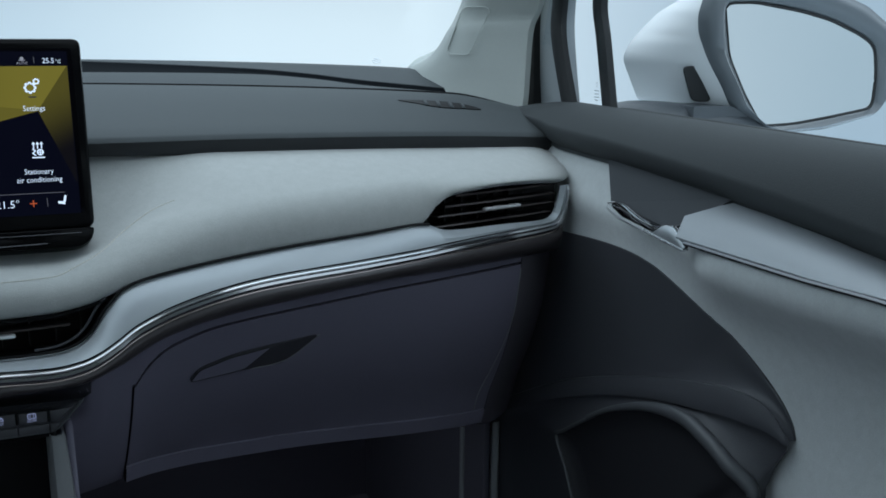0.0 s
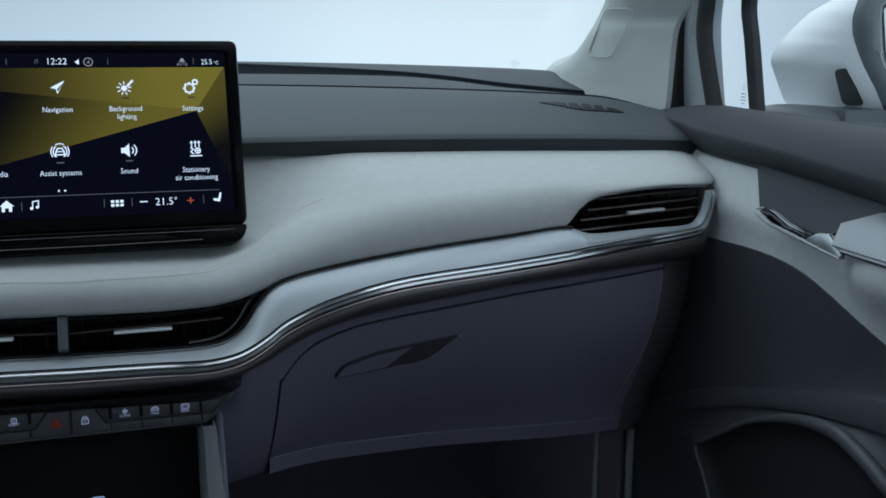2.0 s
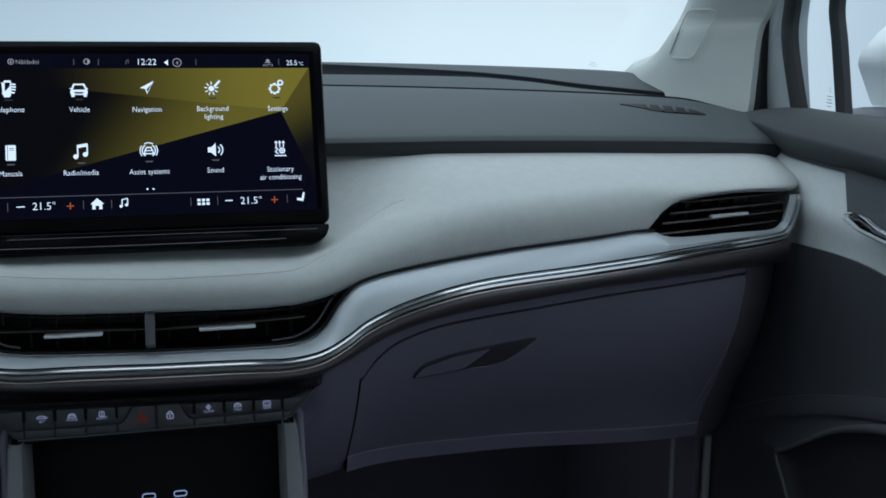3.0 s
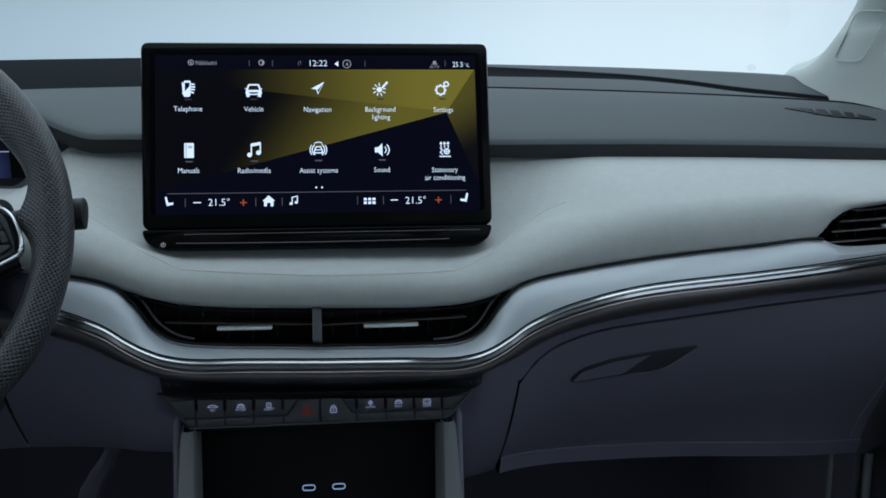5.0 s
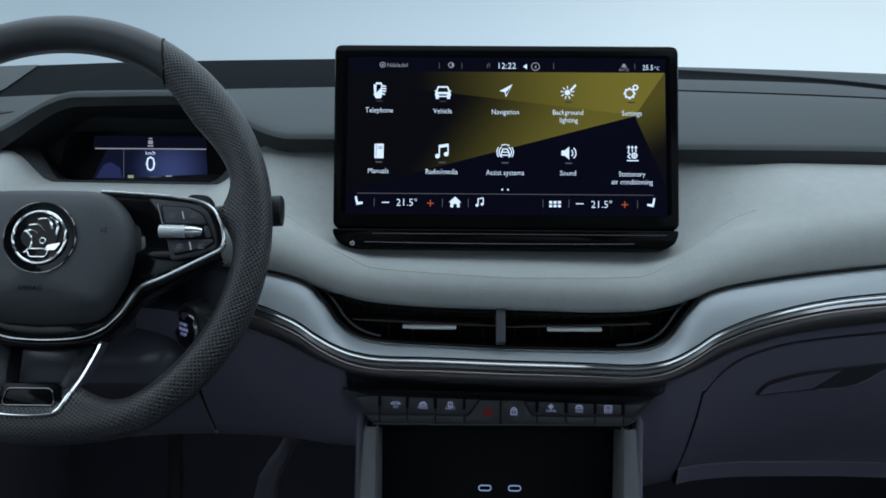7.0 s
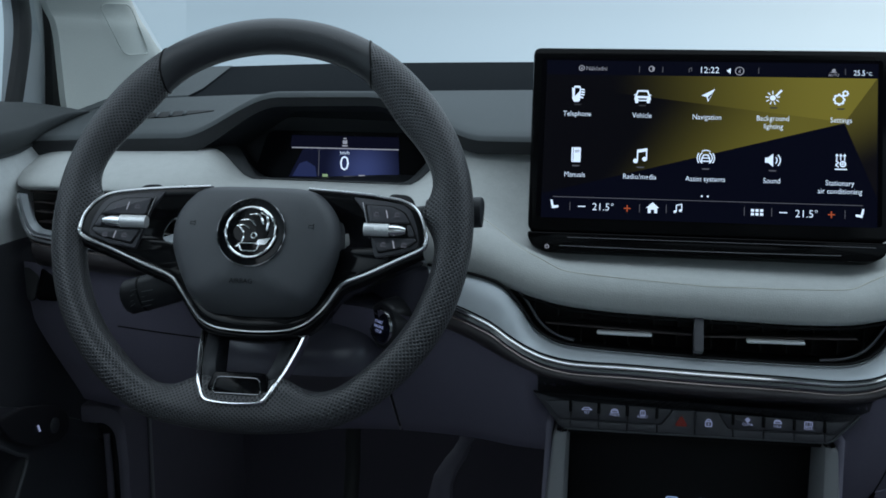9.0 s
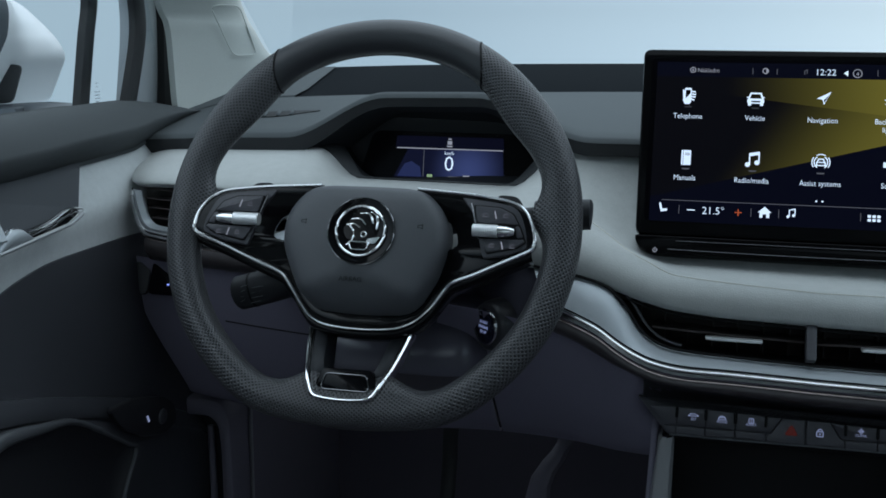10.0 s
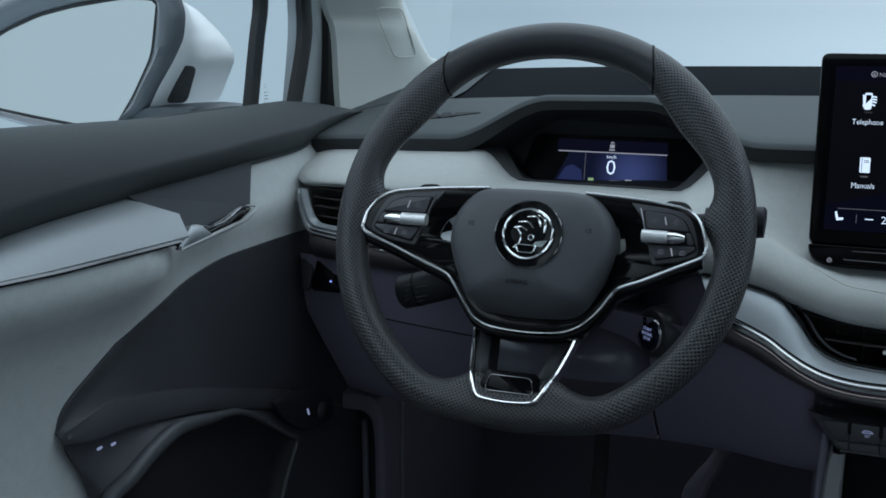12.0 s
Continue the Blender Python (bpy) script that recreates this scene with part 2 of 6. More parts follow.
def ink(shapes, m, thick=0.0002):
    """A flat symbol: each shape is ('p', outline) filled, or ('l', points, width) drawn as a line, in metres on the local xy plane."""
    verts, faces = [], []
    for sh in shapes:
        if sh[0] == "p":
            n = len(verts)
            verts += [m @ Vector((x, y, 0)) for x, y in sh[1]]
            faces.append(tuple(range(n, n + len(sh[1]))))
        else:
            pts, w = [Vector((x, y, 0)) for x, y in sh[1]], sh[2] / 2
            for a, b in zip(pts[:-1], pts[1:]):
                d = (b - a).normalized()
                s = Vector((-d.y, d.x, 0)) * w
                n = len(verts)
                verts += [m @ (a + s - d * w * 0.5), m @ (b + s + d * w * 0.5), m @ (b - s + d * w * 0.5), m @ (a - s - d * w * 0.5)]
                faces.append((n, n + 1, n + 2, n + 3))
    return verts, faces


def arc(cx, cy, r, a0, a1, n=14):
    return [(cx + r * math.cos(radians(a0 + (a1 - a0) * k / n)), cy + r * math.sin(radians(a0 + (a1 - a0) * k / n))) for k in range(n + 1)]


def side_glow(name, c0, c1, p0, p1, strength=1.0):
    """A lit picture area whose colour runs from c0 at the place p0 to c1 at p1."""
    m = glow(name, c1, strength)
    n, l = m.node_tree.nodes, m.node_tree.links
    tc, dot, mr, rp = n.new("ShaderNodeTexCoord"), n.new("ShaderNodeVectorMath"), n.new("ShaderNodeMapRange"), n.new("ShaderNodeValToRGB")
    way = (Vector(p1) - Vector(p0)).normalized()
    dot.operation = "DOT_PRODUCT"
    dot.inputs[1].default_value = way
    mr.inputs[1].default_value, mr.inputs[2].default_value = way.dot(Vector(p0)), way.dot(Vector(p1))
    rp.color_ramp.elements[0].color, rp.color_ramp.elements[1].color = (*c0, 1), (*c1, 1)
    rp.color_ramp.interpolation = "EASE"
    l.new(tc.outputs["Object"], dot.inputs[0])
    l.new(dot.outputs["Value"], mr.inputs[0])
    l.new(mr.outputs[0], rp.inputs[0])
    l.new(rp.outputs[0], n["Principled BSDF"].inputs["Emission Color"])
    return m


def radial_glow(name, c0, c1, centre, radius):
    """A lit picture area that dims with the distance from a point."""
    m = glow(name, c1, 1.0)
    n, l = m.node_tree.nodes, m.node_tree.links
    tc, dist, mr, rp = n.new("ShaderNodeTexCoord"), n.new("ShaderNodeVectorMath"), n.new("ShaderNodeMapRange"), n.new("ShaderNodeValToRGB")
    dist.operation = "DISTANCE"
    dist.inputs[1].default_value = centre
    mr.inputs[1].default_value, mr.inputs[2].default_value = 0.0, radius
    rp.color_ramp.interpolation = "EASE"
    rp.color_ramp.elements[0].color, rp.color_ramp.elements[1].color = (*c0, 1), (*c1, 1)
    l.new(tc.outputs["Object"], dist.inputs[0])
    l.new(dist.outputs["Value"], mr.inputs[0])
    l.new(mr.outputs[0], rp.inputs[0])
    l.new(rp.outputs[0], n["Principled BSDF"].inputs["Emission Color"])
    return m


def perforate(m, pitch=0.0028):
    """Rows of small holes on the mesh's uv, which is in metres."""
    n, l = m.node_tree.nodes, m.node_tree.links
    b = n["Principled BSDF"]
    uv, mp, vo, rp, bp, mix = (n.new("ShaderNode" + k) for k in ("UVMap", "Mapping", "TexVoronoi", "MapRange", "Bump", "Mix"))
    mp.inputs["Scale"].default_value = (1 / pitch, 1 / pitch, 1)
    mp.inputs["Rotation"].default_value = (0, 0, radians(45))
    vo.voronoi_dimensions = "2D"
    vo.inputs["Randomness"].default_value, vo.inputs["Scale"].default_value = 0.0, 1.0
    rp.inputs[1].default_value, rp.inputs[2].default_value = 0.20, 0.42
    l.new(uv.outputs[0], mp.inputs["Vector"])
    l.new(mp.outputs[0], vo.inputs["Vector"])
    l.new(vo.outputs["Distance"], rp.inputs[0])
    bp.inputs["Strength"].default_value, bp.inputs["Distance"].default_value = 0.9, 0.001
    l.new(rp.outputs[0], bp.inputs["Height"])
    l.new(bp.outputs[0], b.inputs["Normal"])
    old = b.inputs["Base Color"].links[0].from_socket
    mix.data_type = "RGBA"
    mix.inputs[6].default_value = (0.003, 0.003, 0.004, 1)
    l.new(rp.outputs[0], mix.inputs[0])
    l.new(old, mix.inputs[7])
    l.new(mix.outputs[2], b.inputs["Base Color"])
    return m


perforate(M_PERF, 0.0028)
M_SLAT = mat("dark_brown_slat_plastic", (0.075, 0.06, 0.058), 0.4, 0, 0.1, 500, 0.1)
M_TAB = mat("brushed_silver", (0.80, 0.81, 0.82), 0.35, 0.6, 0.15, 1500, 0.2)
M_EDGE = mat("satin_chrome", (0.86, 0.86, 0.87), 0.26, 1.0, 0, 100, 0, 0.03)
M_SMOKE = mat("smoked_chrome", (0.22, 0.22, 0.23), 0.12, 1.0, 0, 100, 0, 0.03)
M_DIVIDE = mat("dark_grey_metal_paint", (0.09, 0.09, 0.10), 0.4, 0.3, 0.05, 600, 0.05)
M_THREAD = mat("tan_thread", (0.60, 0.58, 0.50), 0.8, 0, 0.2, 2000, 0.2)
M_BAR = mat("dark_grey_button_plastic", (0.047, 0.047, 0.056), 0.42, 0, 0.1, 900, 0.15)
M_RAIL = mat("light_grey_rail_plastic", (0.25, 0.257, 0.265), 0.5, 0, 0.1, 900, 0.15)
M_NAVY = mat("dark_blue_gloss", (0.010, 0.013, 0.030), 0.25)
M_ARM = mat("satin_grey_armrest_vinyl", (0.325, 0.35, 0.37), 0.5, 0.15, 0.08, 900, 0.1)
M_DOORDARK = mat("dark_door_plastic", (0.048, 0.050, 0.058), 0.5, 0, 0.2, 800, 0.3)
M_DOORMID = mat("slate_door_cloth", (0.050, 0.055, 0.062), 0.75, 0, 0.2, 900, 0.25)
G_PRINT = mat("grey_glass_print", (0.90, 0.95, 1.0), 0.6)
G_BLUE = glow("lit_blue", (0.25, 0.35, 1.0), 1.2)
G_FAINT = glow("lit_faint", (0.5, 0.55, 0.7), 0.16)
G_GREEN = glow("lit_green", (0.55, 0.85, 0.5), 0.40)
G_USB = glow("lit_socket", (0.36, 0.54, 0.95), 0.55)
G_MARK = glow("lit_button_mark", (0.50, 0.60, 1.0), 0.37)
G_HAZARD = glow("lit_hazard_red", (0.8, 0.08, 0.05), 0.09)
G_CLUSTER_TOP = glow("lit_cluster_night", (0.0025, 0.003, 0.010), 1.0)
G_NIGHT = glow("lit_night_blue", (0.0015, 0.0021, 0.0072), 1.0)
M_PULL = mat("satin_chrome", (0.74, 0.75, 0.76), 0.28, 0.9, 0.0, 100, 0.0, 0.03)
M_RECESS = mat("black_gloss_recess", (0.005, 0.005, 0.006), 0.12, 0, 0, 100, 0, 0.02, 0.22)
M_FOOT = mat("dark_footwell_plastic", (0.125, 0.118, 0.150), 0.55, 0, 0.2, 800, 0.3)
M_TRAY = mat("black_flocked_tray", (0.010, 0.012, 0.014), 0.9, 0, 0.1, 500, 0.1, 0.06, 0.03)
M_COLUMN = mat("dark_column_plastic", (0.090, 0.088, 0.114), 0.24, 0, 0.1, 800, 0.1, 0.05, 0.6)
M_POD = mat("dark_pod_plastic", (0.030, 0.031, 0.036), 0.35, 0, 0.1, 800, 0.1)
G_START = glow("lit_start_text", (0.45, 0.55, 1.0), 0.40)
M_ROSE = mat("rose_grey_metal", (0.42, 0.35, 0.34), 0.25, 0.9, 0, 100, 0, 0.03)
M_HOUSE = mat("black_screen_gloss", (0.0025, 0.0025, 0.003), 0.12, 0, 0, 100, 0, 0.02, 0.09)
G_HINT = glow("lit_hint", (0.5, 0.55, 0.7), 0.06)
M_COVER = mat("dark_grey_airbag_plastic", (0.082, 0.087, 0.096), 0.5, 0, 0.2, 1100, 0.3, 0.05, 0.45)
M_POCKET = mat("black_pocket_plastic", (0.026, 0.026, 0.030), 0.6, 0, 0.1, 500, 0.1, 0.1, 0.2)
M_FRAME = mat("grey_door_frame_paint", (0.34, 0.37, 0.39), 0.4, 0, 0.05, 500, 0.05)
M_STEEL = mat("brushed_dark_steel", (0.40, 0.40, 0.41), 0.16, 1.0, 0, 100, 0, 0.03)
G_PATCH = glow("lit_cluster_patch", (0.016, 0.024, 0.080), 1.0)
M_RIM = mat("grey_rim_plastic", (0.078, 0.083, 0.090), 0.42, 0, 0.1, 700, 0.15)
M_END = mat("dark_brown_grey_plastic", (0.095, 0.088, 0.104), 0.6, 0, 0.2, 800, 0.25)
M_VENT = mat("dark_brown_vent_plastic", (0.012, 0.0100, 0.0102), 0.38, 0, 0.1, 500, 0.1)
M_REVEAL = mat("dark_grey_reveal_plastic", (0.048, 0.052, 0.056), 0.6, 0, 0.2, 700, 0.25)
M_SILL = mat("dark_grey_sill_vinyl", (0.058, 0.064, 0.067), 0.75, 0, 0.25, 700, 0.35, 0.06, 0.2)


# ---- guiding lines of the dashboard, across the car (x) ----
def half(x):
    """Distance from the middle; the driver's half is a little wider."""
    return x if x >= 0 else -x - 0.012 * min(1.0, -x / 0.5)


def lean(x):
    return -0.004 * max(-1.0, min(1.0, x / 0.15))


def ramp(a, b, x):
    """A smooth step from 0 at a to 1 at b."""
    u = max(0.0, min(1.0, (x - a) / (b - a)))
    return u * u * (3 - 2 * u)


def hood(x):
    """The brow over the instruments."""
    return ramp(-0.555, -0.435, x) * (1 - ramp(-0.335, -0.215, x))


def far_line(x):
    a = half(x)
    return Vector((x, 0.62 - 0.28 * a * a, curve_at([(0, 1.166), (0.35, 1.162), (0.47, 1.160), (0.59, 1.157), (0.69, 1.153), (0.78, 1.140)], a) + lean(x)))


def strip_line(x):
    a = half(x)
    return Vector((x, 0.50 - 0.28 * a * a - 0.56 * max(0, a - 0.5) ** 1.5, curve_at([(0, 1.152), (0.33, 1.150), (0.44, 1.148), (0.52, 1.142), (0.59, 1.133), (0.70, 1.122), (0.78, 1.115)], a) + lean(x)))


def seam_line(x):
    a = half(x)
    return Vector((x, 0.42 - 0.40 * a * a, curve_at([(0, 1.142), (0.35, 1.138), (0.52, 1.135), (0.66, 1.130), (0.73, 1.114), (0.78, 1.10)], a) + lean(x) - 0.006 * ramp(0.10, -0.15, x)))


def lip_line(x):
    a = half(x)
    return Vector((x, 0.04 + 0.10 * a * a, curve_at([(0, 1.111), (0.17, 1.110), (0.31, 1.109), (0.44, 1.106), (0.58, 1.101), (0.705, 1.094), (0.78, 1.089)], a) + lean(x) + 0.043 * hood(x)))


def lip_under(x):
    a = half(x)
    return Vector((x, 0.043 + 0.10 * a * a, curve_at([(0, 1.0915), (0.17, 1.0905), (0.31, 1.0862), (0.44, 1.082), (0.58, 1.076), (0.70, 1.0715), (0.78, 1.068)], a) + lean(x) + 0.051 * hood(x)))


def cut(x):
    """The mouth of the instruments in the cloth pad."""
    return ramp(-0.521, -0.469, x) * (1 - ramp(-0.297, -0.243, x))


def cloth_top(x):
    p = lip_under(x)
    h = cut(x)
    return Vector((x, p.y + 0.012 - 0.012 * h, (p.z + 0.006 - 0.051 * hood(x)) * (1 - h) + 1.0585 * h))


def band_y(x):
    return -0.110 + 0.23 * x * x


def chrome_y(x):
    return -0.135 + 0.28 * x * x


CLOTH_LOW = [(0, 0.973), (0.07, 0.973), (0.118, 0.975), (0.15, 0.981), (0.174, 0.989), (0.194, 0.994), (0.246, 1.003), (0.33, 1.011), (0.422, 1.0155), (0.486, 1.018), (0.506, 1.036), (0.530, 1.048), (0.604, 1.052), (0.70, 1.047)]


def cloth_low(x):
    a = half(x)
    return Vector((x, band_y(a), curve_at(CLOTH_LOW, a) + lean(x)))


LOW = [(0, 0.905), (0.07, 0.906), (0.13, 0.909), (0.165, 0.920), (0.21, 0.942), (0.26, 0.954), (0.32, 0.960), (0.45, 0.966), (0.70, 0.963)]


def low_line(x):
    a = half(x)
    return Vector((x, chrome_y(a) + 0.004, curve_at(LOW, a) + lean(x)))


def lower_at(x, z, out=0.0):
    """The lower panels lean forward, away from the seats, as they go down, with a hollow over the button bar."""
    p = low_line(x)
    out -= 0.022 * ramp(-0.158, -0.128, x) * ramp(0.152, 0.118, x) * ramp(p.z + 0.002, p.z - 0.020, z) * ramp(0.845, 0.866, z)
    return Vector((x, p.y + 0.012 + (0.8 - 0.42 * ramp(0.3, 0.7, abs(x))) * (p.z - z) - 0.015 * math.sin(math.pi * max(0.0, min(1.0, (p.z - z) / 0.19))) - out + 0.045 * ramp(0.64, 0.74, x), z))


def top_at(x, u):
    """The top pad, from its seam (0) to its front edge (1)."""
    return seam_line(x) * (1 - u) + lip_line(x) * u + Vector((0, 0, 0.010 * math.sin(math.pi * u) * (1 - 0.9 * ramp(0.10, -0.15, x)) - 0.010 * math.sin(math.pi * u) * hood(x)))


def xs(a, b, n):
    return [a + (b - a) * k / (n - 1) for k in range(n)]


def off(p, y=0.0, z=0.0):
    return p + Vector((0, y, z))


# ---- the shell of the cabin ----
def setting(ob, label=""):
    return tagged(ob, label, kind="structure")


setting(part("ground", rbox(10, 12, 0.05, 0, 1, Matrix.Translation((0, -1, -0.025))), M_FLOOR), "pale studio floor round the car")
setting(part("floor", rbox(1.7, 3.6, 0.04, 0, 1, Matrix.Translation((0, -0.9, 0.36))), M_CARPET), "black carpeted cabin floor")
setting(part("wall_front", rbox(1.72, 0.04, 0.74, 0, 1, Matrix.Translation((0, 0.66, 0.72))), M_CARPET), "black lining of the front bulkhead")
# two unseen pale walls, added behind the view to bounce light onto the dashboard
setting(part("wall_back", rbox(1.7, 0.05, 1.2, 0.01, 2, Matrix.Translation((0, -2.5, 0.95))), M_DOORGREY), "unseen light grey back wall, toned to bounce light")
setting(part("wall_1", rbox(1.46, 0.10, 0.62, 0.03, 3, Matrix.Translation((0, -1.55, 0.69))), M_DOORGREY), "unseen light grey reflector wall behind the view")
# unseen side walls, added to block light from the rear flanks
for k, x in ((2, 0.80), (3, -0.80)):
    setting(part("wall_%d" % k, rbox(0.05, 1.24, 1.20, 0.01, 2, Matrix.Translation((x, -1.92, 0.95))), M_DOORGREY), "unseen light grey wall, added to hold back side light")
# unseen roof frame; its assumed opening is placed to let light into the cabin
v, f = sheet([[Vector((x, y, 1.55 - 0.05 * (x / 0.6) ** 2)) for x, y in ring] for ring in
              ([(-0.62, -0.30), (0.62, -0.30), (0.62, -2.4), (-0.62, -2.4)], [(-0.36, -1.25), (0.36, -1.25), (0.36, -2.25), (-0.36, -2.25)])], True)
setting(part("ceiling", (v, f), M_TRIM, solid=0.04), "unseen light grey headliner round an opening for light")
for s in (1, -1):
    setting(part("trim", tube([(s * 0.66, -1.0, 1.06), (s * 0.60, -1.05, 1.53)], 0.06, 10, flat=0.5), M_TRIM), "light grey centre pillar trim")
    setting(part("trim", tube([(s * 0.70, -1.95, 1.06), (s * 0.58, -2.35, 1.53)], 0.09, 10, flat=0.5), M_TRIM), "light grey rear pillar trim")

v, f = sheet([[Vector((s * 0.72, 0.50, 1.14)) for s in xs(-1, 1, 21)], [Vector((s * 0.60, -0.30, 1.52)) for s in xs(-1, 1, 21)]])
v = [Vector((p.x, p.y + (0.14 if k < 21 else 0.05) * (1 - (p.x / 0.7) ** 2), p.z)) for k, p in enumerate(v)]
wind = setting(part("window_1", (v, f), M_GLASS, solid=0.005), "clear windscreen over the dashboard")
wind.visible_shadow = False
# small printed marks low on the glass
SP = Matrix.Translation((0.655, 0.523, 1.158)) @ Euler((radians(65), 0, 0)).to_matrix().to_4x4()

for s in (1, -1):
    def mx(x, y, z):
        return Vector((s * x - (0.010 if s < 0 else 0), y, z + (0.006 if s < 0 else 0)))
    line0 = spline([mx(0.70, 0.52, 1.13), mx(0.70, 0.505, 1.149), mx(0.70, 0.42, 1.169), mx(0.70, 0.36, 1.203), mx(0.70, 0.305, 1.25), mx(0.65, 0.08, 1.40), mx(0.58, -0.28, 1.53)], 30)
    line1 = spline([mx(0.742, 0.21, 1.09), mx(0.744, 0.205, 1.12), mx(0.746, 0.205, 1.16), mx(0.746, 0.198, 1.213), mx(0.746, 0.17, 1.25), mx(0.70, 0.0, 1.40), mx(0.63, -0.28, 1.53)], 30)
    rows = [[p + Vector((s * 0.02, 0.02, 0.01)) for p in line0], line0]
    for u in (0.08, 0.3, 0.6, 0.9, 1.0):
        rows.append([a * (1 - u) + b * u - Vector((s * 0.030 * math.sin(math.pi * u) ** 0.8, 0, 0)) for a, b in zip(line0, line1)])
    rows.append([p + Vector((s * 0.010, 0.004, 0)) for p in line1])
    pillar = setting(part("trim", sheet(rows), M_TRIM), "light grey windscreen pillar trim")
    # raised panel over the curtain airbag
    e = [(0.280, 1.240), (0.228, 1.240), (0.276, 1.176), (0.334, 1.176)]
    e = rounded(e, 0.014, 5)
    def on_pillar(y, z):
        a, b = 0.70, 0.746
        y0 = curve_at([(1.149, 0.505), (1.169, 0.42), (1.203, 0.36), (1.25, 0.305), (1.40, 0.08)], z)
        u = max(0, min(1, (y0 - y) / (y0 - 0.19)))
        return mx(a + (b - a) * u - 0.030 * math.sin(math.pi * u) ** 0.8, y, z)
    part("airbag_panel", tube([on_pillar(y, z) for y, z in e], 0.0008, 6, True), M_TRIM, pillar, "embossed outline of the airbag panel")
    # seals, body strip and quarter-window bar
    def post(name, ys, w, x, m, label, d=0.012):
        c = [mx(x, ys[0], 1.08), mx(x, ys[1], 1.12), mx(x, ys[2], 1.20), mx(x, ys[3], 1.245), mx(x - 0.015, ys[3] - 0.035, 1.29), mx(x - 0.05, ys[3] - 0.17, 1.40), mx(x - 0.12, ys[3] - 0.42, 1.52)]
        c = spline(c, 24)
        rows = [[p + Vector((s * q * d, k * w, 0)) for p in c] for k, q in ((-0.5, 1), (-0.5, 0), (-0.3, -0.35), (0, -0.5), (0.3, -0.35), (0.5, 0), (0.5, 1))]
        return setting(part(name, sheet(rows), m), label)
    post("trim", (0.242, 0.246, 0.251, 0.249), 0.032, 0.774, M_SEAL, "black rubber door seal")
    post("trim", (0.188, 0.198, 0.216, 0.217), 0.090, 0.788, M_FRAME, "light grey door frame")
    post("trim", (0.128, 0.146, 0.178, 0.178), 0.028, 0.776, M_SEAL, "black rubber quarter-window seal", 0.008)
    post("trim", [v - (0.009 if s < 0 else 0.002) for v in (0.080, 0.090, 0.110, 0.122)], 0.0185, 0.800, M_SEAL, "black bar beside the quarter window", 0.010)
    w = part("window_2" if s > 0 else "window_3", ([mx(0.812, 0.30, 1.10), mx(0.812, -1.0, 1.10), mx(0.686, -1.0, 1.52), mx(0.722, 0.05, 1.40), mx(0.767, 0.18, 1.25)], [(0, 1, 2, 3, 4)]), M_GLASS, solid=0.004)
    w.visible_shadow = False
    setting(w, "clear front side window")
    # printed mark on the quarter glass
    P = Matrix.Translation(mx(0.806, 0.122, 1.128)) @ Matrix(((0, 0, -s, 0), (-s, 0, 0, 0), (0, 1, 0, 0), (0, 0, 0, 1)))
    bm = bmesh.new()
    for k, (wd, y) in enumerate(((0.004, 0.018), (0.003, 0.014), (0.014, 0.008), (0.012, 0.004), (0.014, 0.0), (0.010, -0.004))):
        bmesh.ops.create_cube(bm, size=1, matrix=P @ Matrix.Translation((0, y, 0)) @ Matrix.Diagonal((wd * 0.8, 0.0013, 0.0006, 1)))
    part("glass_print", bm, G_PRINT, w, "small printed glazing mark")
bm = bmesh.new()
for wd, y in ((0.012, 0.006), (0.022, 0.001), (0.018, -0.004)):
    bmesh.ops.create_cube(bm, size=1, matrix=SP @ Matrix.Translation((0, y * 0.7, 0)) @ Matrix.Diagonal((wd * 0.7, 0.0016, 0.0006, 1)))
part("glass_print", bm, G_PRINT, wind, "small printed glazing mark")

# ---- dashboard ----
dash = thing("dashboard", "dark-topped dashboard with light grey cloth pad and chrome line", "dashboard")
E1 = 0.745
X = xs(-E1 - 0.01, E1, 170)
part("top_pad", sheet([[top_at(x, k / 10) for x in X] for k in range(11)] + [[off(lip_line(x), -0.004, -0.002) for x in X], [off(lip_line(x), -0.006, -0.006) for x in X]]), M_PAD, dash, "dark grey grained soft top pad")
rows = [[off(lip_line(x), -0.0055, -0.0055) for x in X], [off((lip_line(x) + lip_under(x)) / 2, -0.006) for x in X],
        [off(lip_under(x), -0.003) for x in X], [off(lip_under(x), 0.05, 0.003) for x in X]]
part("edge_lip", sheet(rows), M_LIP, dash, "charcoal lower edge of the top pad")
XA, XB = [x for x in X if x < 0.12], [x for x in X if x > 0.105]
for span, m in ((XA, M_TRAY), (XB, M_PAD)):
    part("windscreen_rim", sheet([[off(far_line(x), 0.03, -0.01) for x in span], [far_line(x) for x in span], [off(far_line(x), -0.03, -0.001) for x in span]]), m, dash)
def strip_top(x):
    """The far edge of the black strip, which narrows towards the passenger's pillar."""
    k = 1 - 0.74 * ramp(0.12, 0.62, x)
    return strip_line(x) * (1 - k) + off(far_line(x), -0.03, -0.001) * k


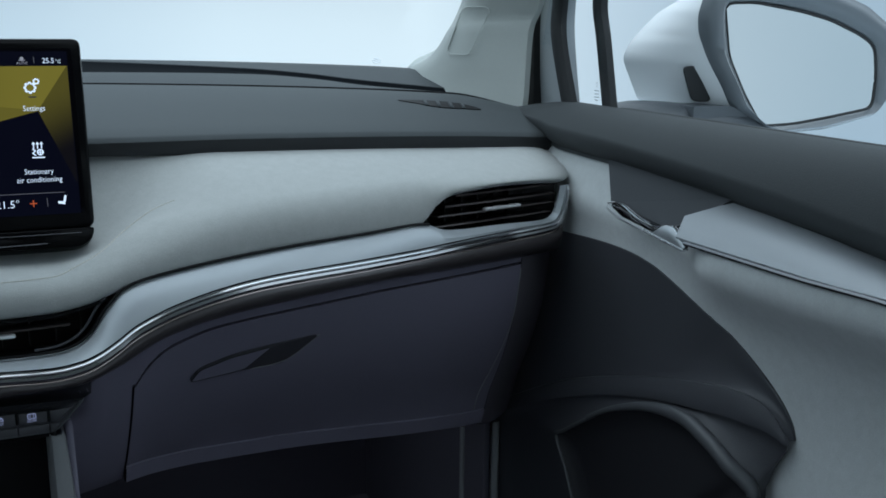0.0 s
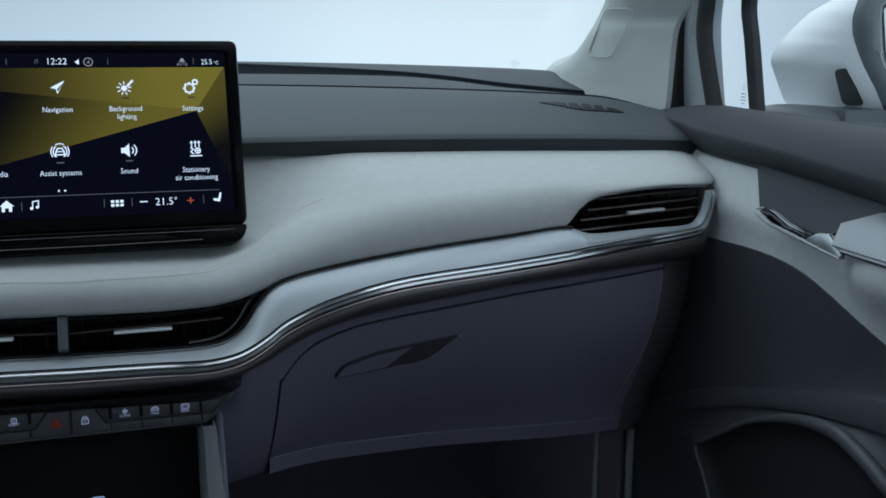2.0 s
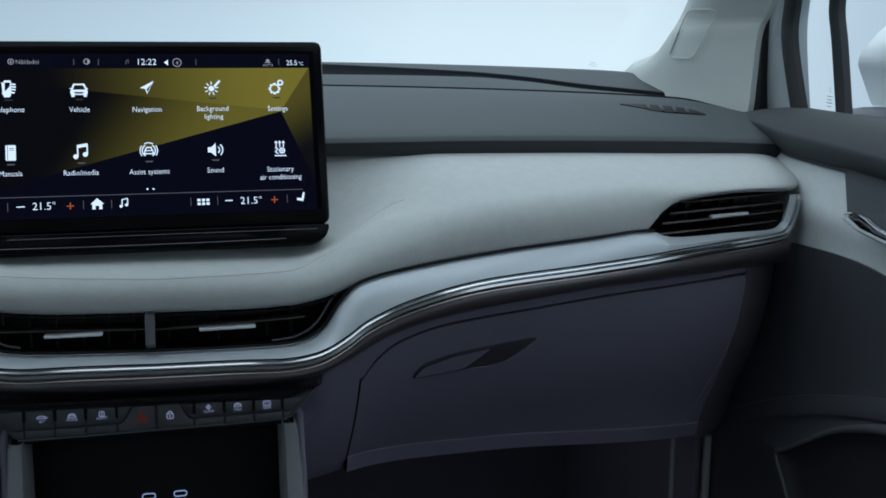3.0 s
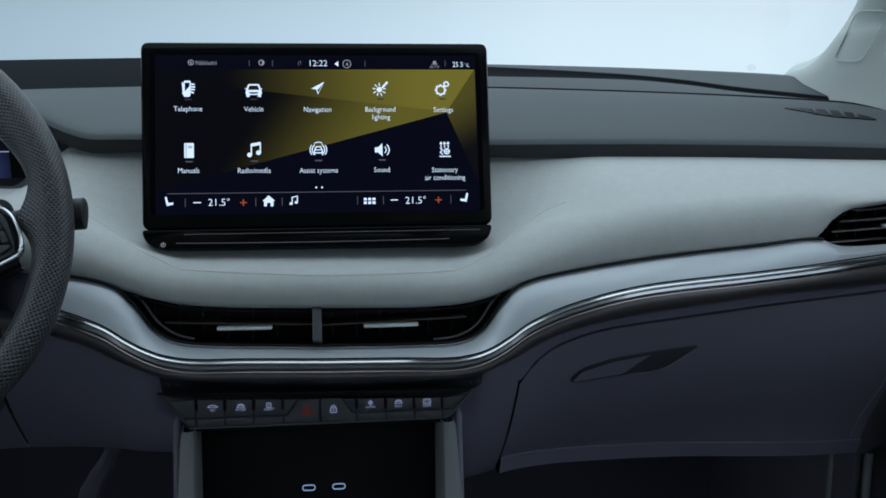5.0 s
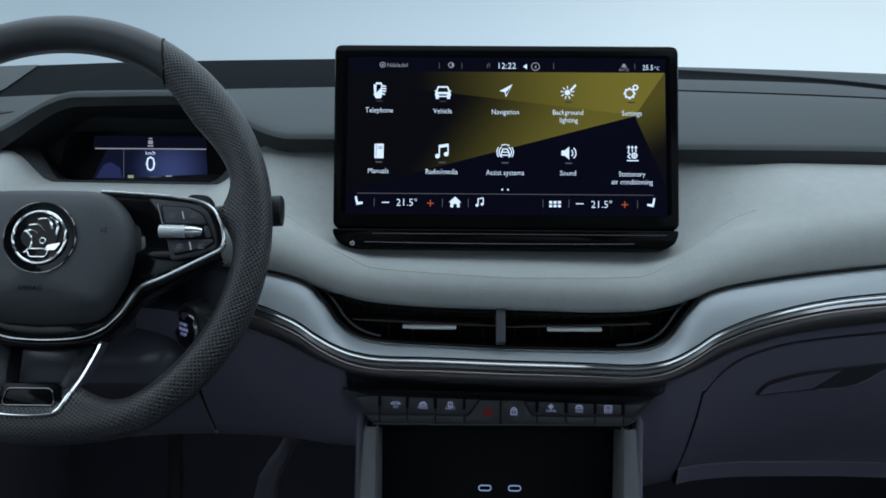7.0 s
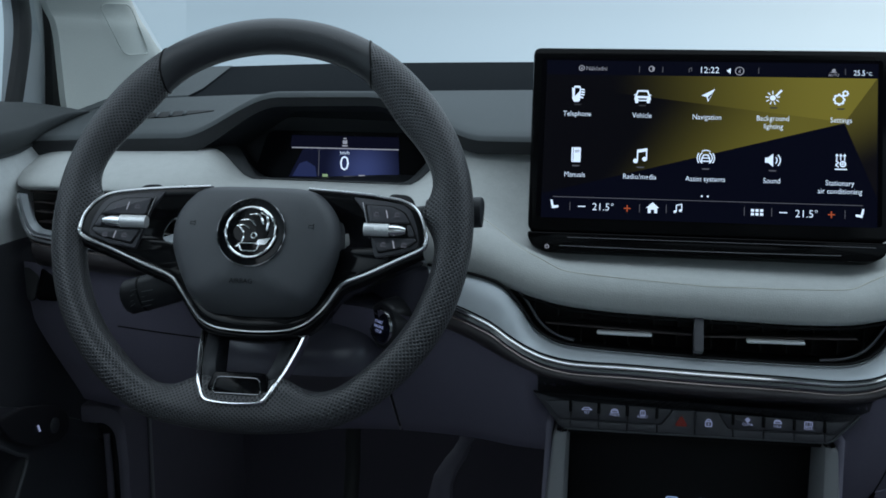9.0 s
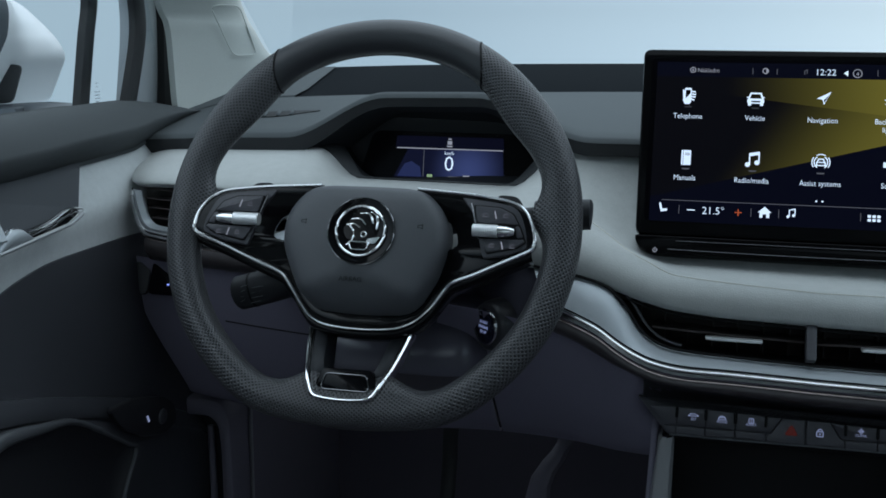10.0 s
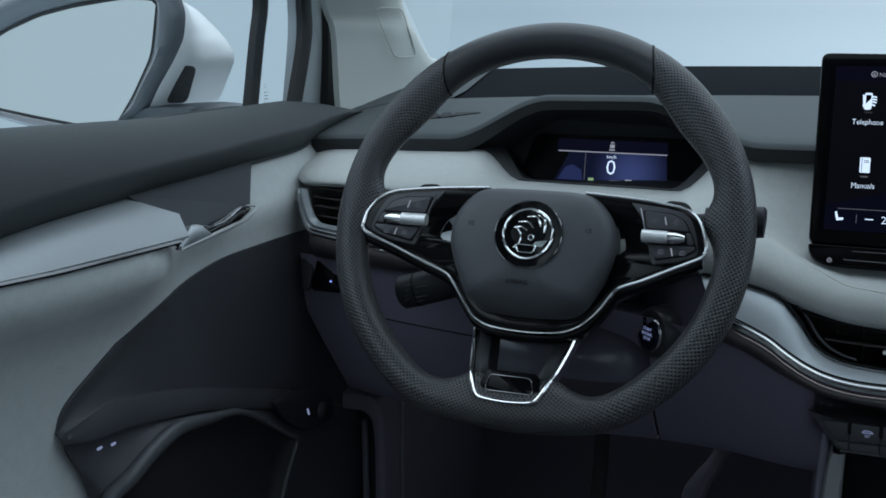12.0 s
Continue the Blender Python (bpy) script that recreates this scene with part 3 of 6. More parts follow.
part("strip_rim", sheet([[off(far_line(x), -0.03, -0.001) for x in XB], [off(strip_top(x), 0.001, 0.001) for x in XB], [off(strip_top(x), 0.0, -0.004) for x in XB]]), M_PAD, dash)
part("defroster_strip", sheet([[strip_top(x) for x in X], [off(strip_top(x) * 0.9 + strip_line(x) * 0.1, 0, -0.004) for x in X], [off(strip_line(x), 0.002, -0.003) for x in X], [strip_line(x) for x in X]]), M_TRAY, dash, "black defroster strip under the windscreen")
XR, XL = xs(0.02, E1, 70), xs(-0.64, 0.02, 70)
part("strip_pad", sheet([[strip_line(x) for x in XR], [off((strip_line(x) + seam_line(x)) / 2, 0, 0.002) for x in XR], [off(seam_line(x), 0.004) for x in XR], [off(seam_line(x), 0.002, -0.005) for x in XR]]), M_PAD, dash)
part("seam_groove", tube([off(seam_line(x), 0.002, 0.0006) for x in xs(0.02, 0.735, 60)], 0.0016, 6), M_BLACK, dash)
part("head_up_panel", sheet([[off(far_line(x), -0.03 - 0.05 * ramp(-0.56, -0.64, x), 0.001) for x in XL], [off((strip_line(x) + seam_line(x)) / 2, 0, 0.003) for x in XL], [off(seam_line(x), 0.003, -0.002) for x in XL]]), M_TRAY, dash, "dark head-up display tray")
XD = xs(-0.76, -0.622, 18)
part("strip_pad", sheet([[off(far_line(x), -0.030 - 0.05 * ramp(-0.56, -0.64, x), 0.003) for x in XD], [off((strip_line(x) + seam_line(x)) / 2, 0, 0.0055) for x in XD], [off(seam_line(x), 0.004, 0.002) for x in XD], [off(seam_line(x), 0.002, -0.005) for x in XD]]), M_PAD, dash, "dark grey end of the head-up tray")

FOLD_Y = [(0, -0.100), (0.12, -0.092), (0.147, -0.080), (0.2, -0.064), (0.234, -0.060), (0.30, -0.060), (0.39, -0.050), (0.5, -0.034), (0.6, -0.012), (0.72, 0.020)]
FOLD_Z = [(0, 1.001), (0.12, 1.003), (0.147, 1.011), (0.2, 1.034), (0.234, 1.0455), (0.30, 1.057), (0.39, 1.0615), (0.5, 1.063), (0.6, 1.062), (0.72, 1.058)]
# cloth pad: a flat shelf under the screen, upright at the sides
def cloth_at(x, u):
    x = max(-0.744, min(0.732, x))
    t, b = cloth_top(x), cloth_low(x)
    a = half(x)
    w = 1 - ramp(0.12, 0.30, a)
    m = Vector((x, curve_at(FOLD_Y, a), min(curve_at(FOLD_Z, a) + lean(x), t.z - 0.006)))
    if u < 0.5:
        v = u * 2
        k = (t + m) / 2 + Vector((0, 0.0, 0.007))
        k = k * (1 - w) + Vector((x, 0.01, 1.004)) * w
        p = t * (1 - v) ** 2 + k * 2 * v * (1 - v) + m * v * v
    else:
        v = u * 2 - 1
        k = Vector((x, b.y - 0.004, m.z - 0.006 - 0.10 * (m.z - b.z)))
        p = m * (1 - v) ** 2 + k * 2 * v * (1 - v) + b * v * v
    e = max(0, half(x) - 0.665) / 0.067
    p.y += 0.065 * e * e * e
    return p


rows = [[cloth_at(x, k / 28) for x in X] for k in range(29)]
rows.append([off(v, 0.008, -0.004) for v in rows[-1]])
rows.append([off(v, 0.03, 0.002) for v in rows[-1]])
part("cloth_pad", sheet(rows), M_CLOTH, dash, "light grey melange cloth pad", 60)
# stitched seam over the cloth
STITCH = [(0, 0.55), (0.10, 0.53), (0.135, 0.51), (0.16, 0.50), (0.19, 0.42), (0.22, 0.375), (0.25, 0.375), (0.32, 0.44)]
for x0, x1, count in ((-0.24, -0.10, 52), (-0.10, 0.10, 72), (0.10, 0.24, 52)):
    pts = [cloth_at(x, curve_at(STITCH, abs(x))) for x in xs(x0, x1, count)]
    bm = bmesh.new()
    for p, q in zip(pts[:-1], pts[1:]):
        d = q - p
        bmesh.ops.create_cube(bm, size=1, matrix=Matrix.Translation((p + q) / 2 + Vector((0, -0.0001, 0.0002))) @ d.to_track_quat("X", "Z").to_matrix().to_4x4() @ Matrix.Diagonal((d.length * 0.6, 0.0010, 0.0006, 1)))
    part("stitching", bm, M_THREAD, dash, "pale tan stitched seam")

for s in (1, -1):
    part("end_cap", rbox(0.03, 0.06, 0.14, 0.004, 2, Matrix.Translation((s * 0.716 - (0.01 if s < 0 else 0), 0.14, 1.01))), M_LIP, dash)

# satin band, chrome lines and the dark strip below
BAND = [(0, .9345, 0, .930), (.067, .9350, .067, .930), (.11, .9360, .11, .929), (.132, .9400, .135, .932), (.148, .951, .152, .938), (.164, .974, .168, .947), (.186, .992, .19, .961),
        (.246, 1.003, .232, .976), (.33, 1.011, .30, .988), (.422, 1.0155, .41, .992), (.488, 1.018, .48, .994), (.525, 1.008, .525, .996), (.60, 1.006, .60, .998), (.655, 1.004, .66, .999), (.672, 1.009, .682, 1.003), (.68, 1.025, .692, 1.020), (.684, 1.043, .696, 1.042)]
half_u = spline([(a, band_y(a), b) for a, b, c, d in BAND], 120)
half_c = spline([(c, chrome_y(c), d) for a, b, c, d in BAND], 120)


def both(line):
    left = [Vector((-p.x - 0.012 * min(1, p.x / 0.5), p.y, p.z)) for p in reversed(line[1:])]
    return [off(p, 0, lean(p.x)) for p in left + list(line)]


up, lo = both(half_u), both(half_c)
# the band is broken by the recess of the steering column
right_run = [k for k, p in enumerate(up) if p.x > -0.252]
left_run = [k for k, p in enumerate(up) if p.x < -0.468]
for run in (right_run, left_run):
    u_, l_ = [up[k] for k in run], [lo[k] for k in run]
    part("satin_band", sheet([[off(p, 0.004, -0.004) for p in u_], [off(p, 0.003, 0.0) for p in u_], [off(p, 0, -0.0015) for p in u_], [off(a * 0.5 + b * 0.5, -0.004) for a, b in zip(u_, l_)], l_]), M_SATIN, dash, "satin silver-grey decor band")
    for name, z, r, flat, m in (("upper_groove", 0.0014, 0.0008, 1.0, M_BLACK), ("chrome_strip", -0.0018, 0.0018, 1.0, M_CHROME), ("shadow_strip", -0.0064, 0.0038, 0.8, M_STEEL), ("rose_line", -0.0112, 0.0013, 1.0, M_ROSE)):
        part(name, tube([off(p, 0.0005 - z * 0.1, z) for p in l_], r, 8, flat=flat), m, dash)
    n_lo = [p for p in l_ if abs(p.x) < 0.692 and p.z < 1.006]
    rows = []
    for k in range(11):
        v = k / 10
        rows.append([off(off(p, 0.003, -0.011) * (1 - v) + off(low_line(p.x), 0.006) * v, -0.009 * math.sin(math.pi * min(1.0, 0.12 + 0.88 * v)) ** 0.7) for p in n_lo])
    rows.append([off(low_line(p.x), 0.03, -0.004) for p in n_lo])
    part("dark_strip", sheet(rows), M_COPPER, dash, "dark copper-grey strip under the chrome line")
part("vent_floor", sheet([[off(p, 0.005, -0.002) for p in up if abs(p.x) < 0.19], [off(p, 0.05, -0.006) for p in up if abs(p.x) < 0.19]]), M_BLACK, dash, solid=0.001)


def flank(x):
    return curve_at([(-0.50, -0.070), (-0.475, -0.060), (-0.455, -0.022), (-0.34, -0.020), (-0.30, -0.055), (-0.262, -0.094), (-0.248, -0.100)], x)


XC = xs(-0.488, -0.247, 50)
part("column_recess", sheet([[off(cloth_low(x), 0.010, 0.004) for x in XC], [Vector((x, flank(x) + 0.004, cloth_low(x).z - 0.008)) for x in XC], [Vector((x, flank(x), 0.985)) for x in XC], [Vector((x, flank(x), 0.962)) for x in XC],
                             [Vector((x, max(lower_at(x, 0.95).y, flank(x)) * 0.5 + flank(x) * 0.5, low_line(x).z + 0.001)) for x in XC], [lower_at(x, low_line(x).z - 0.006, -0.001) for x in XC]]), M_COLUMN, dash, "dark panel round the steering column", 60)


# vents
def vent(name, x0, x1, label, slats, tabs, outline, cx):
    """A dark cavity with level slats, upright fins behind and bright tabs."""
    v = part(name, rbox(x1 - x0 + 0.02, 0.05, 0.075, 0.004, 2, Matrix.Translation(((x0 + x1) / 2, band_y(cx) + 0.075, outline))), M_VENT, dash, label)
    for a, b, za, zb, front in slats:
        line = [Vector((x, band_y(half(x)) + front, za + (zb - za) * (x - a) / (b - a))) for x in xs(a, b, 12)]
        part("slat", tube(line, 0.0013, 6, flat=0.8), M_SLAT, v)
        part("slat", sheet([[off(p, 0.0, -0.0005) for p in line], [off(p, 0.03, -0.002) for p in line]]), M_VENT, v, solid=0.0015)
    n = max(4, int((x1 - x0) / 0.022))
    for k in range(n):
        x = x0 + (x1 - x0) * (k + 0.5) / n
        part("fin", rbox(0.0016, 0.02, 0.05, 0, 1, Matrix.Translation((x, band_y(half(x)) + 0.044, outline))), M_VENT, v)
    for a, b, z in tabs:
        x = (a + b) / 2
        y = band_y(half(x)) + 0.004
        turn = math.atan2(band_y(half(b)) - band_y(half(a)), b - a)
        part("tab", rbox(b - a, 0.0075, 0.0030, 0.0012, 2, Matrix.Translation((x, y, z)) @ pose(0, 0, 0, 0, 0, math.degrees(turn))), M_TAB, v, "ribbed silver tab")
    return v


vent("centre_vent", -0.165, -0.010, "black centre air vent", [(-0.142, -0.010, 0.957, 0.953, 0.012)], [(-0.095, -0.046, 0.9535)], 0.958, 0.08)
vent("centre_vent", -0.002, 0.155, "black centre air vent", [(-0.002, 0.132, 0.952, 0.955, 0.012)], [(0.036, 0.086, 0.9525)], 0.958, 0.08)
for s in (1, -1):
    g = lambda x: s * x - (0.012 if s < 0 else 0)
    dz = 0.008 if s < 0 else 0
    sl = [(0.512, 0.678, 1.006), (0.515, 0.683, 1.017), (0.524, 0.686, 1.027), (0.538, 0.688, 1.038)]
    vent("side_vent", min(g(0.50), g(0.683)), max(g(0.50), g(0.683)), "black side air vent", [(min(g(a), g(b)), max(g(a), g(b)), z + dz, z + dz, 0.014) for a, b, z in sl],
         [(0.571, 0.624, 1.0215)] if s > 0 else [(g(0.624), g(0.571), 1.0295)], 1.02 + dz, 0.60)
part("vent_divider", rbox(0.0085, 0.014, 0.034, 0.001, 2, Matrix.Translation((-0.006, -0.108, 0.9565)) @ pose(0, 0, 0, -30)), M_DIVIDE, dash, "dark grey divider between the vents")
part("vent_frame", tube([off(p, -0.001, 0.002) for p in up if -0.175 < p.x < 0.170], 0.0014, 6), M_BLACK, dash)
for s in (1, -1):
    run = [p for p in up if 0.112 < s * (p.x + 0.006) < 0.176]
    part("vent_frame", tube([p + Vector((-s * 0.0055, 0.006, 0.0035)) for p in run], 0.0013, 6), M_DIVIDE, dash, "thin dark metal inner frame of the vent")
part("vent_frame", tube([off(cloth_low(x), 0.006, -0.006) for x in xs(-0.172, 0.165, 60)], 0.0012, 6), M_BLACK, dash)

for s in (1, -1):
    part("cloth_gap", tube([off(p, -0.0006, 0.0010) for p in up if 0.166 < s * p.x < (0.50 if s > 0 else 0.252) and p.z > 0.96], 0.0015, 6), M_BLACK, dash, "dark gap between cloth and decor band")

# side defroster grilles let into the top pad
for s in (1, -1):
    def on_top(x, u, h=0.0):
        return top_at(s * x, u) + Vector((0, 0, h))
    lens = spline([(0.556, 0.50, 0), (0.585, 0.495, 0), (0.612, 0.505, 0), (0.634, 0.55, 0), (0.650, 0.655, 0), (0.625, 0.655, 0), (0.596, 0.640, 0), (0.574, 0.570, 0)], 40, True)
    g = part("defroster_grille", ([on_top(p.x, p.y, 0.0006) for p in lens], [tuple(range(len(lens)))]), M_BLACK, dash, "black defroster slot with slanted ribs", solid=0.0008)
    for k in range(4):
        x = 0.580 + 0.0150 * k
        u0, u1 = 0.498 + 0.012 * k, min(0.655, 0.615 + 0.018 * k)
        quad = [on_top(x, u1, 0.0016), on_top(x + 0.0045, u1, 0.0016), on_top(x + 0.0115, u0, 0.0016), on_top(x + 0.0070, u0, 0.0016)]
        part("grille_rib", (quad, [(0, 1, 2, 3)]), M_PAD, g, solid=0.001)


# lower panels
def panel(x0, x1, z0, n=40, out=0.0, z1=None, back=0.12, flange=0.0):
    XX = xs(x0, x1, n)
    rows = []
    for k in range(10):
        u = k / 9
        rows.append([lower_at(x, (low_line(x).z if z1 is None else z1(x)) * (1 - u) + z0(x) * u, out) for x in XX])
    if z1 is not None:
        rows.insert(0, [off(p, 0.012, 0.0) for p in rows[0]])
    if flange:
        rows[-1] = [lower_at(x, z0(x) + flange, out) for x in XX]
        rows.append([off(p, -0.0015, -0.0012) for p in rows[-1]])
        rows.append([off(lower_at(x, z0(x) + flange, out), 0.007, -flange) for x in XX])
    rows.append([off(p, 0.012, -0.004) for p in rows[-1]])
    rows.append([off(p, back, 0.02) for p in rows[-1]])
    return sheet(rows)


def box_low(x):
    return curve_at([(0.1, 0.760), (0.18, 0.752), (0.35, 0.731), (0.6, 0.724), (0.72, 0.722)], x)


part("side_panel", panel(0.635, 0.715, lambda x: box_low(x) - 0.006), M_END, dash, "dark brown-grey end panel")
part("side_panel", panel(0.1125, 0.64, lambda x: box_low(x) + 0.006, out=-0.004), M_BLACK, dash, "black gap round the glovebox")


def glove_top(x):
    return curve_at([(0.185, 0.885), (0.20, 0.910), (0.222, 0.926), (0.27, 0.938), (0.37, 0.944), (0.46, 0.948), (0.633, 0.950)], x)


glove = part("glovebox_lid", panel(0.1852, 0.632, box_low, 50, 0.003, glove_top, flange=0.021), M_LOWER, dash, "dark blue-grey glovebox lid")
part("side_panel", panel(0.1125, 0.632, lambda x: glove_top(x) + 0.003, 50, 0.002), M_LOWER, dash)
part("side_panel", panel(0.1125, 0.183, lambda x: 0.75, 12, 0.0025), M_LOWER, dash)


# pale tube painted in for the light caught on the lid's edge
part("lid_edge_glint", tube([lower_at(0.632 - 0.016 * ramp(0.90, 0.76, z), z, 0.0036) for z in xs(0.945, 0.745, 24)], 0.0006, 6), M_RAIL, glove, "pale thin line for the light on the lid edge")


def on_lid(x, z, out=0.0):
    return lower_at(x, z, 0.003 + out)


lid = [(0.238, 0.876), (0.247, 0.893), (0.28, 0.902), (0.325, 0.906), (0.376, 0.909), (0.352, 0.888), (0.338, 0.878), (0.30, 0.879)]
# laid on the lid, not cut in; its dark colour stands for the recess's shade
part("handle_recess", ([on_lid(x, z, 0.0012) for x, z in rounded(lid, 0.009, 4)], [tuple(range(len(lid) * 5))]), M_HANDLE_SHADE, glove, "flat plate darkened for the shaded handle recess", solid=0.001)
# pale tube that paints the highlight on the recess's lower edge
part("recess_highlight", tube([on_lid(x, z, 0.0014) for x, z in ((0.304, 0.8790), (0.327, 0.8785), (0.342, 0.8815), (0.352, 0.8880), (0.375, 0.9082))], 0.0007, 6), M_RAIL, glove, "pale line for the highlight along the recess")
lever = [(0.2405, 0.8782), (0.2490, 0.8912), (0.28, 0.8998), (0.3225, 0.9040), (0.2965, 0.8808)]
part("handle_groove", tube([on_lid(x, z, 0.0036) for x, z in rounded(lever, 0.004, 4)], 0.0007, 6, True), M_LIP, glove, "dark groove round the handle")
part("handle", ([on_lid(x, z, 0.0022) for x, z in rounded(lever, 0.004, 4)], [tuple(range(len(lever) * 5))]), M_LOWER, glove, "dark blue-grey glovebox handle", solid=0.003)


def knee_low(x):
    return 0.815 + 0.145 * (x + 0.14) if x > -0.42 else 0.775 - 0.055 * (x + 0.42)


def knee_sheet():
    """The driver's knee panel, whose outer edge runs inwards as it goes down."""
    rows = []
    for k in range(14):
        u = k / 13
        row = []
        for j in range(41):
            x = -0.736 + (-0.303 + 0.736) * j / 40
            z = low_line(x).z * (1 - u) + knee_low(x) * u
            x += (1 - j / 40) * (0.052 * ramp(0.97, 0.78, z))
            row.append(lower_at(x, z))
        row.insert(0, row[0] + Vector((-0.004, 0.012, 0)))
        row.insert(0, row[0] + Vector((0.0, 0.06, 0)))
        rows.append(row)
    rows.append([off(p, 0.010, -0.004) for p in rows[-1]])
    rows.append([off(p, 0.12, 0.02) for p in rows[-1]])
    return sheet(rows)


knee = part("knee_panel", knee_sheet(), M_LOWER, dash, "dark blue-grey knee panel")
part("knee_panel", panel(-0.299, -0.1225, knee_low, 30), M_LOWER, dash, "dark blue-grey panel beside the column")
part("panel_joint", tube([lower_at(x, 0.905 + 0.02 * (-0.52 - x), -0.0003) for x in xs(-0.60, -0.44, 12)], 0.0009, 6), M_BLACK, dash)
# light switch and its frame
q = lower_at(-0.68, 0.945)
ls = part("light_switch", rbox(0.045, 0.012, 0.036, 0.004, 2, Matrix.Translation(q + Vector((0.008, -0.001, 0))) @ pose(0, 0, 0, -28)), M_GLOSS, dash, "black light switch panel")
part("lamp", rbox(0.0042, 0.002, 0.0036, 0.001, 1, Matrix.Translation(q + Vector((0.010, -0.009, -0.004))) @ pose(0, 0, 0, -28)), G_BLUE, ls, "small lit blue light symbol")
part("mark", rbox(0.012, 0.002, 0.003, 0.0005, 1, Matrix.Translation(q + Vector((-0.004, -0.008, -0.010))) @ pose(0, 0, 0, -28)), G_FAINT, ls)
part("switch_trim", plate(rounded([(-0.014, 0.018), (0.006, 0.016), (0.006, -0.018), (-0.002, -0.02)], 0.004), 0.004, Matrix.Translation(q + Vector((-0.025, 0.002, 0))) @ pose(0, 0, 0, 62), 0.001), M_LIP, dash)
part("panel_joint", tube([lower_at(-0.301, z, -0.0005) for z in xs(0.905, 0.800, 8)], 0.0013, 6), M_BLACK, dash, "dark joint beside the column")

# centre stack: button bar, storage mouth with pale rails, sockets
CS = Matrix.Translation((-0.005, -0.1060, 0.8742)) @ pose(0, 0, 0, 90 - 12)
SX = xs(-0.147, 0.145, 40)


def hollow_foot(x):
    return 0.860 + 0.034 * max(0.0, min(1.0, (abs(x + 0.004) - 0.120) / 0.030))


# near-black colour paints in the shade under the overhanging strip
part("stack_panel", sheet([[off(low_line(x), 0.010, -0.001) for x in SX]] + [[lower_at(x, low_line(x).z * (1 - k / 7) + hollow_foot(x) * k / 7, 0.0012 + 0.0026 * ramp(0.10, 0.113, x)) for x in SX] for k in range(8)]), M_POD, dash, "hollow panel above the button bar, darkened for shade")
BAR = [(-0.1475, 0.0205), (-0.1200, 0.0140), (0.1180, 0.0075), (0.1455, 0.0150), (0.1220, -0.0098), (0.1165, -0.0124), (-0.1150, -0.0136), (-0.1205, -0.0112)]
bar = part("button_bar", plate(rounded(BAR, 0.004, 4), 0.005, CS, 0.0012), M_BAR, dash, "dark grey button bar")
part("bar_lip", tube([CS @ Vector((x, y, 0.0004)) for x, y in ((-0.1170, -0.0131), (-0.06, -0.0132), (0.0, -0.0129), (0.06, -0.0126), (0.1160, -0.0121), (0.1212, -0.0098), (0.1290, -0.0018), (0.1425, 0.0125))], lambda u: 0.0010 + 0.0008 * ramp(0.86, 0.96, u), 8), M_BEZEL, bar, "grey rounded lower lip of the button bar")
joint = [-0.1110, -0.0855, -0.0597, -0.0333, 0.0008, 0.0338, 0.0605, 0.0870, 0.1131]


def key_top(x):
    return 0.0098 - 0.026 * x


def key(name, outline, label):
    part(name, plate(outline, 0.004, CS @ Matrix.Translation((0, 0, 0.0026)), 0.0006), M_BAR, bar, label)


for i, (a, b) in enumerate(zip(joint[:-1], joint[1:])):
    a, b = a + 0.0006, b - 0.0006
    if i in (3, 4):
        # the two middle buttons reach down to the lip and widen there
        w = [(0.0328, -0.0118), (0.0325, -0.0048), (0.0288, -0.0044), (0.0205, 0.0080), (0.0195, key_top(0.0)), (0.0008, key_top(0.0)), (0.0008, -0.0118)]
        key("button", [(0.0006 + x if i == 4 else -x + 0.0004, y) for x, y in w], "dark grey push button")
        continue
    top = [(a, -0.0032), (b, -0.0032), (b, key_top(b)), (a, key_top(a))]
    if i == 2:
        top = [(a, -0.0034), (-0.0298, -0.0034), (-0.0212, 0.0086), (-0.0205, key_top(-0.02)), (a, key_top(a))]
    if i == 5:
        top = [(0.0308, -0.0034), (b, -0.0034), (b, key_top(b)), (0.0218, key_top(0.02)), (0.0222, 0.0086)]
    key("button", top, "dark grey push button")
    key("button_base", [(a, -0.0118), (b, -0.0118), (b, -0.0048), (a, -0.0048)], "dark grey base of a button")
for s in (1, -1):
    c = 0.1137 if s > 0 else 0.1116
    key("bar_cheek", [(s * x, y) for x, y in ((c, -0.0032), (0.1195, -0.0032), (0.1235, -0.0016), (0.1345, 0.0100 - 0.012 * s * 0.134), (0.1300, 0.0100 - 0.018 * s * 0.130), (c, key_top(s * c)))], "dark grey end piece of the button bar")
    key("button_base", [(s * x, y) for x, y in ((c, -0.0116), (0.1158, -0.0114), (0.1185, -0.0100), (0.1225, -0.0048), (c, -0.0048))], "dark grey base of the end piece")
for x in joint:
    if abs(x) > 0.03:
        part("marker", rbox(0.0026, 0.0105, 0.003, 0.0008, 1, CS @ Matrix.Translation((x, key_top(x) - 0.0045, 0.0028))), M_BLACK, bar, "small black divider")

